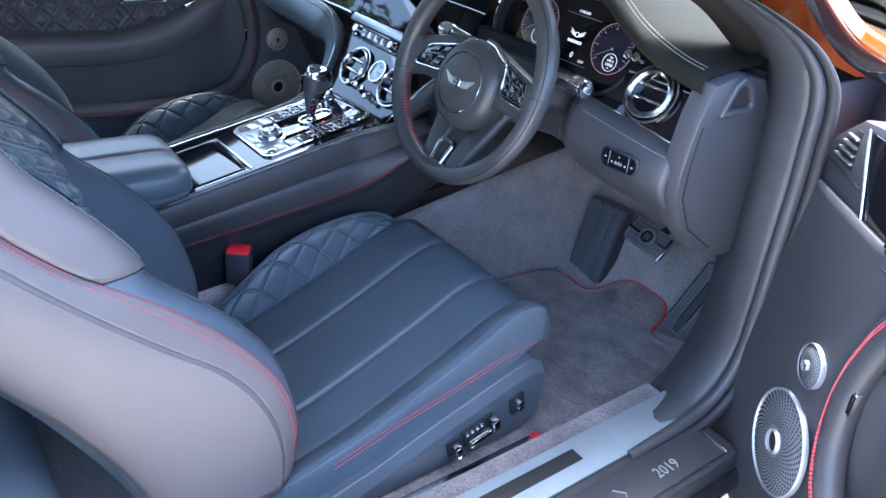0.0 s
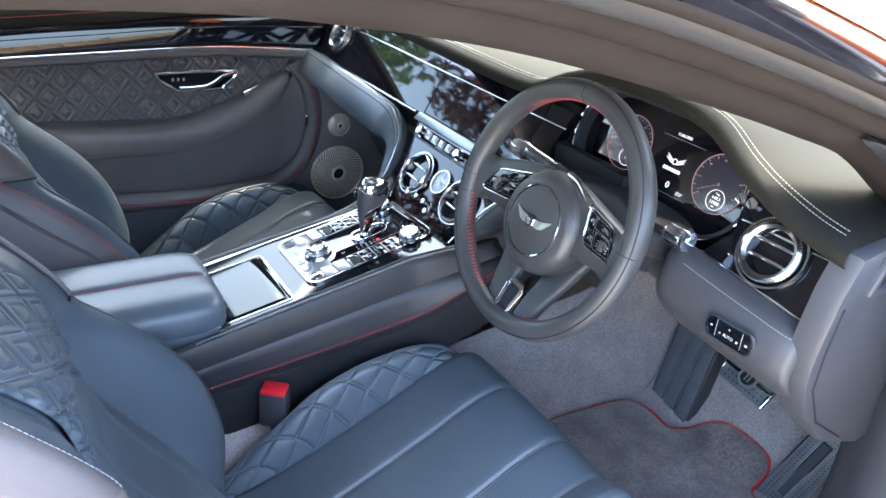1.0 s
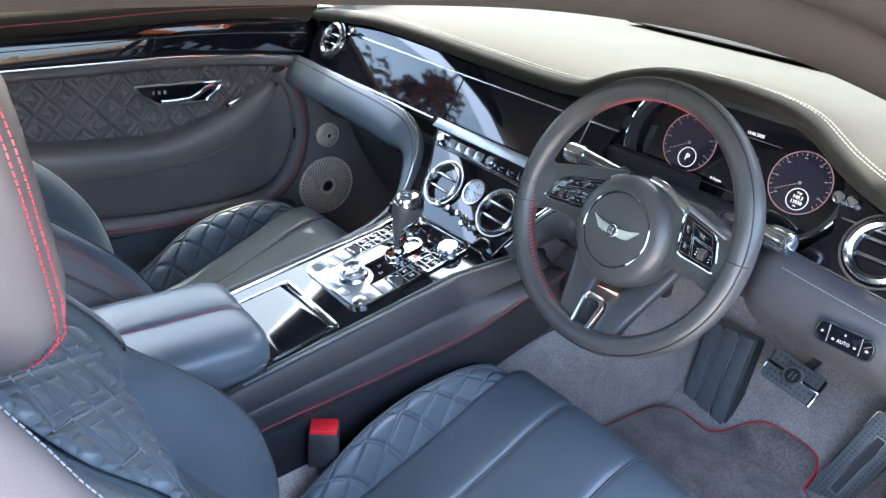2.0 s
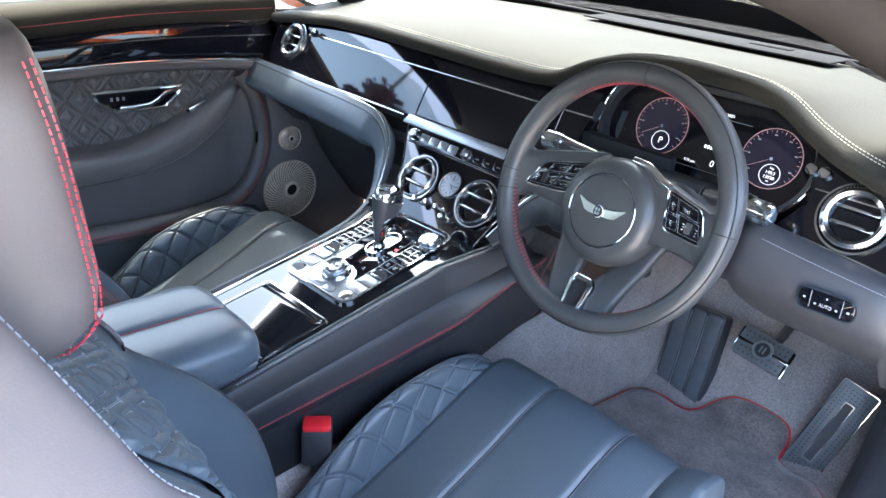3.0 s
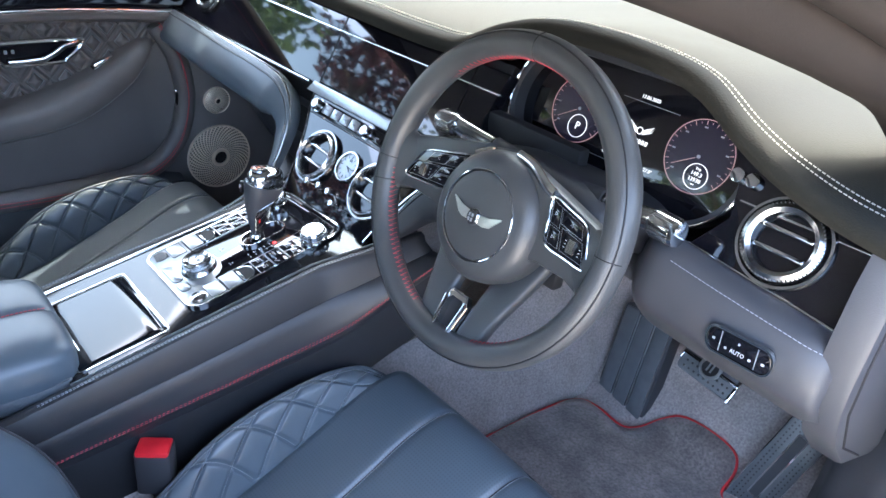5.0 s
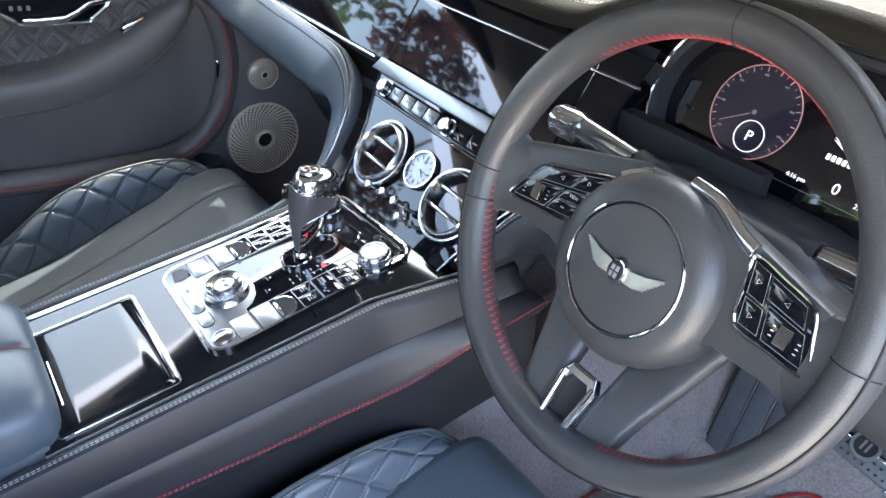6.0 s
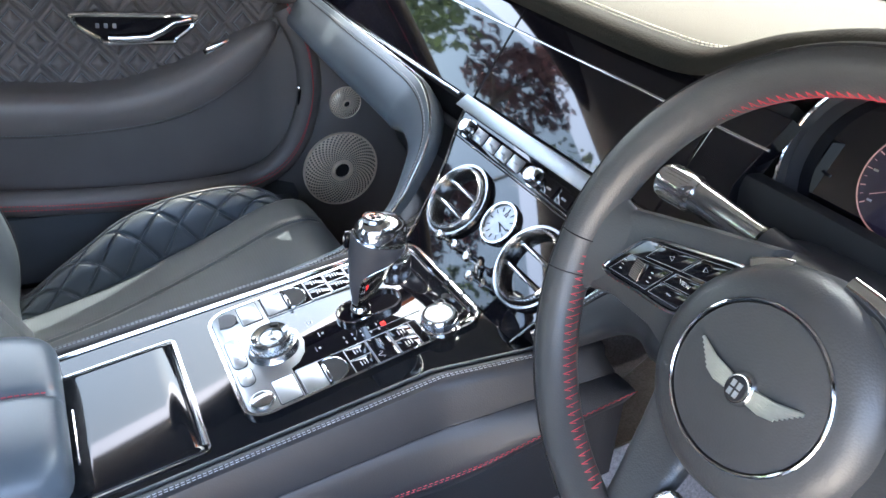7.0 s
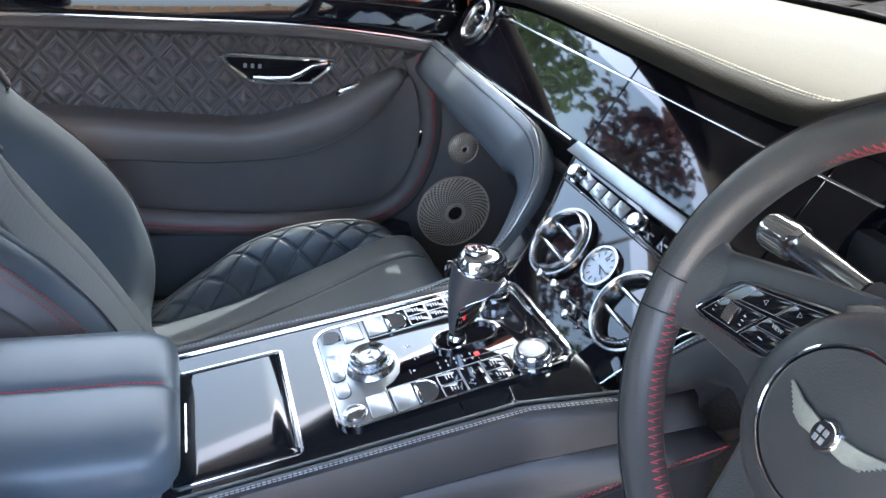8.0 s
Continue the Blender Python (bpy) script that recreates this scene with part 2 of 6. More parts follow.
def tube(pts, r=0.002, seg=6, closed=False, rx=None, up=(0, 0, 1)):
    """A round (or oval: r up, rx sideways) rod along the points."""
    P = [Vector(p) for p in pts]
    loops = []
    N = len(P)
    for i in range(N):
        d = (P[(i + 1) % N] - P[i - 1]) if closed else (P[min(i + 1, N - 1)] - P[max(i - 1, 0)])
        d.normalize()
        u = Vector(up)
        if abs(d.dot(u)) > 0.97:
            u = Vector((0, 1, 0)) if abs(d.y) < 0.9 else Vector((1, 0, 0))
        s = d.cross(u).normalized()
        u = s.cross(d)
        loops.append([P[i] + s * (rx or r) * math.cos(2 * math.pi * k / seg) + u * r * math.sin(2 * math.pi * k / seg) for k in range(seg)])
    return rings(loops, cyclic=closed)


def prism(outline, h0, h1, m, bevel=0.0):
    """The outline (local x, y) as a solid from height h0 to h1 of m."""
    bm = rings([[Vector((x, y, h0)) for x, y in outline], [Vector((x, y, h1)) for x, y in outline]])
    if bevel:
        bmesh.ops.recalc_face_normals(bm, faces=bm.faces)
        top = [e for e in bm.edges if all(abs(v.co.z - h1) < 1e-7 for v in e.verts)]
        bmesh.ops.bevel(bm, geom=top, offset=bevel, segments=2, profile=0.5, affect='EDGES')
    return moved(bm, m)


def round_rect(w, h, r, seg=5, cx=0.0, cy=0.0):
    out = []
    for qx, qy, a0 in ((1, 1, 0), (-1, 1, 90), (-1, -1, 180), (1, -1, 270)):
        for k in range(seg + 1):
            a = radians(a0 + 90 * k / seg)
            out.append((cx + qx * (w / 2 - r) + r * math.cos(a), cy + qy * (h / 2 - r) + r * math.sin(a)))
    return out


def ring_plate(outer, inner, h0, h1, m):
    """A flat frame between two outlines of equal length."""
    loops = [[Vector((*p, h0)) for p in outer], [Vector((*p, h1)) for p in outer], [Vector((*p, h1)) for p in inner], [Vector((*p, h0)) for p in inner]]
    return moved(rings(loops, cyclic=True), m)


def stitches(pts, pitch=0.005, length=0.0032, w=0.0006, lift=(0, 0, 0), slant=0.0, up=(0, 0, 1)):
    """Thread stitches in even steps along the points, as small rods in one mesh."""
    P = [Vector(p) + Vector(lift) for p in pts]
    bm = bmesh.new()
    need, carried_on = 0.0, 0.0
    for i in range(len(P) - 1):
        d = P[i + 1] - P[i]
        L = d.length
        if L < 1e-9:
            continue
        d.normalize()
        side = d.cross(Vector(up))
        if side.length < 1e-3:
            side = Vector((1, 0, 0))
        side.normalize()
        top = side.cross(d)
        s = need
        while s < L:
            c = P[i] + d * s
            a, b = c - d * length / 2 - side * slant, c + d * length / 2 + side * slant
            vs = []
            for q in (a, b):
                for k in range(4):
                    vs.append(bm.verts.new(q + w * (side * (1, 0, -1, 0)[k] + top * (0, 1, 0, -1)[k])))
            for k in range(4):
                j = (k + 1) % 4
                bm.faces.new((vs[k], vs[j], vs[4 + j], vs[4 + k]))
            bm.faces.new(vs[3::-1])
            bm.faces.new(vs[4:])
            s += pitch
        need = s - L
    return bm


def lettering(name, words, size, m, mat, parent, depth=0.0003, align='CENTER'):
    """Words in the built-in font, as a mesh on the local xy of m."""
    cu = bpy.data.curves.new(name, 'FONT')
    cu.body, cu.size, cu.extrude, cu.align_x, cu.align_y, cu.resolution_u = words, size, depth, align, 'CENTER', 2
    tmp = bpy.data.objects.new(name, cu)
    scene.collection.objects.link(tmp)
    me = bpy.data.meshes.new_from_object(tmp.evaluated_get(bpy.context.evaluated_depsgraph_get()))
    bpy.data.objects.remove(tmp)
    bpy.data.curves.remove(cu)
    me.transform(m)
    me.materials.clear()
    me.materials.append(mat)
    ob = new(name, me)
    place_under(ob, parent)
    return ob


def lin(a, b, n):
    return [a + (b - a) * i / (n - 1) for i in range(n)]


def ramp(x):
    x = max(0.0, min(1.0, x))
    return x * x * (3 - 2 * x)


# ---- setting: ground, car floor, pillars, roof ----
def ground():
    bm = surf(lambda x, y: (x, y, 0.0), lin(-400, 400, 9), lin(-400, 400, 9))
    tagged(part("ground", bm, PAVING, smooth=False), "pale stone driveway around the parked car", "ground", kind="structure")


ground()
# floor pan and footwells
bm = rbox((0, -0.35, 0.125), (1.74, 2.3, 0.21), 0.02)
tagged(part("floor", bm, CARPET), "grey carpeted floor pan of the car", "floor", kind="structure")


def footwell_profile(y):
    return curve_at((-1.5, -0.25, 0.42, 0.52, 0.62, 0.74, 0.80), (0.245, 0.245, 0.245, 0.262, 0.40, 0.60, 0.72))(y)


for side, nm in ((1, "footwell_carpet_right"), (-1, "footwell_carpet_left")):
    bm = surf(lambda x, y: Vector((side * x, y, footwell_profile(y) + 0.10 * max(0, 1 - (x - 0.10) / 0.07) ** 2)), lin(0.10, 0.78, 24), lin(-0.9, 0.80, 40))
    tagged(part(nm, bm, CARPET, thick=0.006), "mid-grey deep-pile carpet lining the footwell", "carpet", kind="structure")

# tunnel walls under the console, covered in carpet
for side, nm in ((1, "tunnel_carpet_right"), (-1, "tunnel_carpet_left")):
    f = lambda y, t: Vector((side * (0.116 + 0.08 * t + 0.10 * max(0, y)), y, 0.41 - 0.17 * t + 0.25 * max(0, y) * (1 - t)))
    bm = surf(f, lin(-0.9, 0.74, 24), lin(0, 1, 8))
    tagged(part(nm, bm, CARPET, thick=0.008), "grey carpet on the side of the transmission tunnel", "carpet", kind="structure")

RAIL = smooth_path([(0.79, 0.46, 0.845), (0.715, 0.35, 0.895), (0.694, 0.19, 0.994), (0.692, 0.05, 1.042), (0.692, -0.115, 1.088), (0.692, -0.28, 1.128), (0.692, -0.42, 1.151),
                    (0.692, -0.56, 1.162), (0.694, -0.78, 1.160), (0.70, -1.05, 1.135), (0.72, -1.30, 1.06)], 8)


SEALED = [p for p in RAIL if p.y < 0.17]


def rail_strip(off_out, off_up, r, rx, seg=12, line=RAIL):
    return tube([p + Vector((off_out, 0, off_up)) for p in line], r, seg, rx=rx)


for side, nm in ((1, "right"), (-1, "left")):
    # left rail, out of view, is raised so the lid mirrors more sky
    flip = Matrix.Translation((0, 0, 0 if side > 0 else 0.03)) @ Matrix.Diagonal((side, 1, 1, 1))
    rail = thing("roof_rail_" + nm, (side * 0.8, 0.4, 0.84), "brown-grey fabric windscreen pillar and roof rail with rubber door seals", "pillar", kind="structure")
    part("pillar_trim", moved(rail_strip(-0.006, 0.032, 0.032, 0.038, 16, line=RAIL if side < 0 else [p for p in RAIL if p.y < 0.30]), flip), TRIM_SHADE, rail)
    part("door_seal", moved(rail_strip(0.040, 0.044, 0.018, 0.022, line=SEALED), flip), TRIM_SHADE, rail)
    part("door_seal", moved(rail_strip(0.072, 0.054, 0.013, 0.014, line=SEALED), flip), RUBBER, rail)
    part("weatherstrip", moved(rail_strip(0.094, 0.060, 0.008, 0.010, line=SEALED), flip), TRIM_SHADE, rail)
    bm = rings([[p + Vector(q) for q in ((0.100, 0, 0.056), (0.113, 0, 0.070), (0.116, 0, 0.082), (0.105, 0, 0.090), (0.09, 0, 0.075))] for p in RAIL])
    part("gloss_strip", moved(bm, flip), BLACK_PAINT, rail, "gloss black window frame strip", sharp=60)
    bm = rings([[p + Vector(q) for q in ((0.106, 0, 0.091), (0.108, 0, 0.112), (0.06, 0, 0.130), (0.0, 0, 0.120), (0.0, 0, 0.066))] for p in RAIL])
    part("painted_pillar", moved(bm, flip), ORANGE, rail, "glossy orange painted outer pillar", sharp=60)

# roof skin with its lining; windscreen; closed rear
# unseen front roof edge, pushed forward and bowed to keep sun off the seats
HEADER_Y = 0.222


def roof_point(u, v, drop=0.0):
    x = 0.70 * u
    y = HEADER_Y + 0.04 - 0.06 * abs(u) ** 2 - 0.10 * abs(u) ** 6 - v * 1.5
    return Vector((x, y, 1.205 + 0.075 * (1 - abs(u) ** 2.4) + 0.01 - 0.10 * max(0, v - 0.5) ** 1.5 - 0.07 * max(0, 0.22 - v) / 0.22 - drop))


bm = surf(lambda u, v: roof_point(u, v), lin(-1, 1, 21), lin(0, 1, 16))
tagged(part("roof", bm, BLACK_PAINT, thick=0.01), "dark glossy roof skin of the car", "roof", kind="structure")
bm = surf(lambda u, v: roof_point(u, v, 0.03), lin(-1, 1, 21), lin(0, 1, 16))
tagged(part("ceiling", bm, HEADLINER_BOUNCE, thick=0.008), "fabric headlining, made pale to bounce light into the cabin", "ceiling", kind="structure")


def screen_point(u, v):
    top = roof_point(u, 0.0)
    low = Vector((0.80 * u, 0.98 - 0.26 * abs(u) ** 2.2, 0.93))
    p = top.lerp(low, v)
    p.z += 0.05 * math.sin(math.pi * v)
    return p


tagged(part("windscreen_border", surf(lambda u, v: screen_point(u, 0.92 + 0.08 * v) + Vector((0, -0.006, -0.006)), lin(-1, 1, 15), lin(0, 1, 4)), MATT_BLACK, thick=0.003), "black border at the foot of the windscreen", "windscreen border", kind="structure")
ws = part("windscreen", surf(screen_point, lin(-1, 1, 15), lin(0, 1, 10)), SCREEN_GLASS)
ws.visible_shadow = False
tagged(ws, "faintly green-tinted laminated windscreen", "windscreen", kind="structure")
bm = rbox((0, -1.36, 0.55), (1.50, 0.10, 0.62), 0.03)
tagged(part("wall_rear", bm, SHELL_LEATHER), "dark trimmed rear bulkhead behind the seats", "bulkhead", kind="structure")
bm = rbox((0, -1.02, 0.38), (1.40, 0.62, 0.26), 0.06, 3)
tagged(part("rear_bench", bm, LEATHER_SOFT), "dark leather rear bench", "bench", kind="structure")
rg = part("rear_window", surf(lambda u, v: Vector((0.68 * u, -1.22 - 0.30 * v, 1.20 + 0.06 * (1 - u * u) * (1 - v) - 0.36 * v)), lin(-1, 1, 9), lin(0, 1, 6)), GLASS)
rg.visible_shadow = False
tagged(rg, "clear rear window", "window", kind="structure")
# bulkhead under the windscreen, with the black glass border
bm = surf(lambda u, v: Vector((0.80 * u, 0.985 - 0.26 * abs(u) ** 2.2, 0.935 - 0.80 * v)), lin(-1, 1, 13), lin(0, 1, 5))
tagged(part("wall_front", bm, PLASTIC, thick=0.02), "dark bulkhead below the windscreen", "bulkhead", kind="structure")
for side, nm in ((1, "right"), (-1, "left")):
    bm = rbox((side * 0.82, -1.12, 0.56), (0.10, 0.62, 0.72), 0.03)
    tagged(part("wall_quarter_" + nm, bm, SHELL_LEATHER), "leather-trimmed rear quarter panel", "quarter panel", kind="structure")

# bonnet and wings ahead of the windscreen
bm = surf(lambda u, v: Vector((0.86 * u, 0.74 + 0.22 * (1 - abs(u) ** 2.2) + 1.35 * v, 0.925 - 0.16 * v ** 1.6 - 0.05 * abs(u) ** 4)), lin(-1, 1, 19), lin(0, 1, 14))
bonnet = tagged(part("bonnet", bm, ORANGE, thick=0.012), "glossy orange car bonnet", "bonnet", kind="structure")
for side, nm in ((1, "right"), (-1, "left")):
    bm = surf(lambda v, t: Vector((side * (0.875 + 0.05 * math.sin(t * 2.2)), 0.50 + 1.55 * v, 0.88 - 0.15 * v ** 1.6 - 0.62 * t)), lin(0, 1, 12), lin(0, 1, 10))
    tagged(part("wing_" + nm, bm, ORANGE, thick=0.012), "glossy orange front wing", "wing", kind="structure")

# right door aperture: hinge pillar, kick panel, sill
POST = smooth_path([(-0.118, 0.110, 1.045), (-0.085, 0.155, 1.025), (-0.038, 0.205, 0.990), (-0.008, 0.236, 0.945), (0.0, 0.250, 0.90), (0.0, 0.261, 0.85), (0.0, 0.274, 0.78), (0.0, 0.283, 0.70), (0.0, 0.291, 0.62), (0.0, 0.300, 0.53), (0.0, 0.302, 0.46), (0.0, 0.285, 0.405), (0.0, 0.245, 0.368), (0.0, 0.17, 0.352), (0.0, 0.05, 0.346)], 8)
post = thing("hinge_post_right", (0.82, 0.35, 0.3), "dark-grey trimmed door post with rubber seal", "door post", kind="structure")
pn = len(POST)


def post_loop(i, offs):
    p = POST[i]
    d = (POST[min(i + 1, pn - 1)] - POST[max(i - 1, 0)]).normalized()
    back = Vector((0, d.z, -d.y)).normalized()
    if back.y > 0:
        back = -back
    if back.z < 0:
        back.z = 0
    return [Vector((x + p.x, p.y, p.z)) + back * h for x, h in offs]


bm = rings([post_loop(i, ((0.690, -0.160), (0.722, -0.060), (0.745, -0.045), (0.762, -0.028), (0.780, -0.010), (0.798, -0.001), (0.81, 0.0), (0.824, 0.0), (0.834, -0.004), (0.838, -0.03))) for i in range(pn)], closed=False, caps=False)
part("kick_panel", bm, LEATHER_DARK, post, thick=0.005, sharp=70)
for r, x, h, mt, nm in ((0.011, 0.845, -0.002, LEATHER_DARK, "door_seal"), (0.009, 0.862, -0.012, RUBBER, "seal_lip")):
    part(nm, rings([[q for q in post_loop(i, [(x + r * math.cos(a), h + r * math.sin(a)) for a in [k * math.pi / 5 for k in range(10)]])] for i in range(pn)]), mt, post)
part("outer_post", rbox((0.915, 0.44, 0.56), (0.06, 0.10, 0.62), 0.012), BLACK_PAINT, post)
part("panel_joint", tube([(0.762, 0.2890, 0.845), (0.780, 0.2710, 0.845), (0.80, 0.2615, 0.845), (0.822, 0.2610, 0.845)], 0.0014), DARK, post)
part("panel_joint", tube([(0.762, 0.3185, 0.615), (0.780, 0.3005, 0.615), (0.80, 0.2910, 0.615), (0.822, 0.2905, 0.615)], 0.0014), DARK, post)
for side, nm in ((1, "right"), (-1, "left")):
    bm = surf(lambda y, z: Vector((side * 0.705, y, z)), lin(0.46, 0.82, 8), lin(0.24, 0.86, 8))
    tagged(part("wall_footwell_" + nm, bm, LEATHER_DARK, thick=0.01), "carpeted outer wall of the footwell", "panel", kind="structure")

sill = thing("sill_right", (0.84, -0.3, 0.2), "dark door sill with a brushed aluminium tread plate", "door sill", kind="structure")
part("sill_body", rbox((0.845, -0.38, 0.245), (0.185, 1.25, 0.20), 0.025), PLASTIC, sill)
part("tread_plate", rbox((0.807, -0.21, 0.350), (0.072, 0.88, 0.006), 0.002), SILL_METAL, sill, "pale brushed aluminium tread plate")
part("tread_inlay", rbox((0.803, -0.245, 0.3540), (0.024, 0.44, 0.0025), 0.0008), DARK, sill, "black tread plate inlay")
part("carpet_edge", rbox((0.752, -0.22, 0.338), (0.036, 0.90, 0.016), 0.006), MAT_PILE, sill)
lower = part("lower_plate", rbox((0.890, -0.22, 0.346), (0.066, 0.84, 0.006), 0.002), PLASTIC, sill, "dark satin outer sill plate")
part("plate_edge", rbox((0.890, 0.202, 0.347), (0.068, 0.004, 0.007), 0.001), CHROME, sill)
part("sill_edge", rbox((0.945, -0.3, 0.300), (0.024, 1.2, 0.03), 0.008), BLACK_PAINT, sill)
part("sill_edge", rbox((0.965, -0.3, 0.24), (0.02, 1.2, 0.02), 0.008), BLACK_PAINT, sill)
lettering("year_lettering", "2019", 0.027, frame_of((0.896, 0.082, 0.3495), (0, 1, 0), (-1, 0, 0)), GREY_PRINT, sill)
part("plate_mark", tube([(0.882, -0.03, 0.3500), (0.897, -0.015, 0.3500), (0.912, -0.03, 0.3500)], 0.0012), GREY_PRINT, sill)
bm = rbox((-0.845, -0.38, 0.245), (0.185, 1.25, 0.20), 0.025)
tagged(part("sill_left", bm, PLASTIC), "dark door sill under the closed door", "door sill", kind="structure")

# ---- dashboard ----
dash = thing("dashboard", (0, 0.3, 0.6), "dark leather dashboard with a gloss black fascia and pale sunlit top", "dashboard")
lip_z = curve_at((-0.74, -0.60, -0.46, -0.145, 0.06, 0.13, 0.20, 0.28, 0.375, 0.462, 0.513, 0.567, 0.616, 0.678, 0.74),
                 (0.908, 0.926, 0.938, 0.937, 0.937, 0.944, 0.976, 1.000, 1.007, 1.003, 0.992, 0.962, 0.943, 0.930, 0.926))
lip_y = curve_at((-0.74, -0.5, 0.1, 0.3, 0.5, 0.62, 0.74), (0.150, 0.160, 0.160, 0.160, 0.158, 0.146, 0.122))


def pad_point(x, t):
    """t below 0 runs round the rolled edge, 0 to 1 runs forward to the windscreen."""
    z0, y0 = lip_z(x), lip_y(x)
    if t < 0:
        a = -t * radians(165)
        return Vector((x, y0 + 0.014 - 0.014 * math.sin(a) + max(0, -t - 0.8) * 0.25, z0 - 0.014 + 0.014 * math.cos(a)))
    y = y0 + 0.014 + t * (0.86 - y0 - 0.16 * max(0, abs(x) - 0.35))
    hump = (z0 - 0.932) * max(0, 1 - t * 1.25) ** 1.6
    return Vector((x, y, 0.932 + hump + 0.022 * math.sin(min(1, t * 1.3) * math.pi / 2) - 0.012 * t ** 3))


pad = part("dash_pad", surf(pad_point, lin(-0.745, 0.745, 110), [-1, -0.8, -0.6, -0.45, -0.3, -0.15, 0] + lin(0.03, 1, 26)), DASH_TOP, dash, "dark leather dash top, pale in strong sunlight")
for off, nm in ((0.012, "stitching"), (0.024, "stitching")):
    part(nm, stitches([pad_point(x, off / 0.7) + Vector((0, 0, 0.0006)) for x in lin(-0.72, 0.72, 240)], 0.0055, 0.0036, 0.0007), CREAM_THREAD, pad)
bm = rbox((0.05, 0.78, 0.957), (0.60, 0.10, 0.004), 0.002)
grille = part("demister_grille", bm, MATT_BLACK, dash)
part("demister_slot", rbox((0.05, 0.845, 0.955), (1.2, 0.02, 0.006), 0.002), MATT_BLACK, dash)
part("sensor_cover", rbox((0.2, 0.80, 0.958), (0.09, 0.03, 0.008), 0.003), MATT_BLACK, dash)

# fascia: gloss black panels reclined by 27 degrees
FA = radians(63)
FP = frame_of((0.003, 0.150, 0.854), (1, 0.008, 0.006), (0, math.cos(FA), math.sin(FA)))
low, high = -0.060, 0.066
for nm, pts in (("fascia_panel", [(-0.725, low), (-0.161, low), (-0.161, high), (-0.725, high)]),
                ("display_panel", [(-0.159, low + 0.004), (0.159, low + 0.004), (0.159, high), (-0.159, high)]),
                ("fascia_panel", [(0.161, low), (0.225, low), (0.212, 0.0), (0.222, high), (0.161, high)]),
                ("fascia_panel", [(0.552, -0.032), (0.717, -0.047), (0.717, high + 0.014), (0.56, high + 0.02), (0.578, 0.01)])):
    part(nm, prism(pts, -0.02, 0.0, FP, 0.0012), PIANO, dash, sharp=20)
for x0, x1 in ((-0.735, 0.205), (0.585, 0.730)):
    part("fascia_backing", prism([(x0, low - 0.01), (x1, low - 0.01), (x1, high + 0.015), (x0, high + 0.015)], -0.05, -0.021, FP), DARK, dash)


def on(m, x, y, h=0.0):
    return m @ Vector((x, y, h))


def strip(name, m, pts, r, mat, parent, h=0.0008, rx=None):
    return part(name, tube([on(m, x, y, h) for x, y in pts], r, 8, rx=rx, up=m.col[2].to_3d()), mat, parent)


strip("chrome_line", FP, [(x, 0.036) for x in lin(-0.585, 0.222, 12)], 0.0009, CHROME, dash, rx=0.0016)
strip("chrome_line", FP, [(x, 0.030) for x in lin(0.58, 0.717, 6)], 0.0009, CHROME, dash, rx=0.0016)
strip("chrome_edge", FP, [(x, low - 0.003) for x in lin(-0.725, -0.19, 10)], 0.0016, CHROME, dash, rx=0.0022)
strip("chrome_edge", FP, [(x, -0.031 - 0.015 * (x - 0.55) / 0.165) for x in lin(0.552, 0.717, 6)], 0.0016, CHROME, dash, rx=0.002)
strip("chrome_edge", FP, [(0.7175, y) for y in lin(-0.047, 0.074, 6)], 0.0016, CHROME, dash, rx=0.002)
part("satin_bar", prism([(-0.185, low - 0.016), (0.185, low - 0.016), (0.175, low + 0.002), (-0.175, low + 0.002)], -0.012, 0.0015, FP, 0.001), SATIN, dash)


def round_vent(parent_thing, m, r, hole=0.80, name="air_vent"):
    """A round vent with a knurled bright ring and two bars."""
    v = part(name, lathe([(r * hole, -0.012), (r * hole, 0.003), (r * (hole + 0.03), 0.0075), (r * (hole + 0.98) / 2, 0.0105), (r * 0.97, 0.008), (r * 1.02, 0.0), (r, -0.004)], m, 72), CHROME_SOFT, parent_thing, "bright ringed round air vent")
    part("outer_ring", lathe([(r * 1.04, -0.002), (r * 1.06, 0.0035), (r * 1.13, 0.0035), (r * 1.15, -0.002)], m, 64), CHROME_SOFT, v)
    part("vent_throat", joined(lathe([(0.0, -0.022), (r * hole * 1.02, -0.022), (r * hole * 1.02, 0.0)], m, 40)), DARK, v)
    for y in (-0.37 * hole, 0.37 * hole):
        w = 2 * r * math.sqrt((hole * 0.99) ** 2 - y * y)
        part("vent_bar", rbox((0, y * r, 0.002), (w, r * 0.12, 0.006), 0.0015, m=m), CHROME, v)
        part("vent_blade", rbox((0, y * r, -0.012), (w, r * 0.05, 0.016), 0.001, m=m), MATT_BLACK, v)
    kn = []
    for k in range(64):
        a = 2 * math.pi * k / 64
        kn.append(rbox((0, 0, 0), (r * 0.05, r * 0.035, 0.002), 0, m=m @ Matrix.Rotation(a, 4, 'Z') @ Matrix.Translation((r * 0.955, 0, 0.0078)) @ Matrix.Rotation(radians(35), 4, 'Z')))
    part("knurling", joined(*kn), CHROME_SOFT, v, smooth=False)
    return v


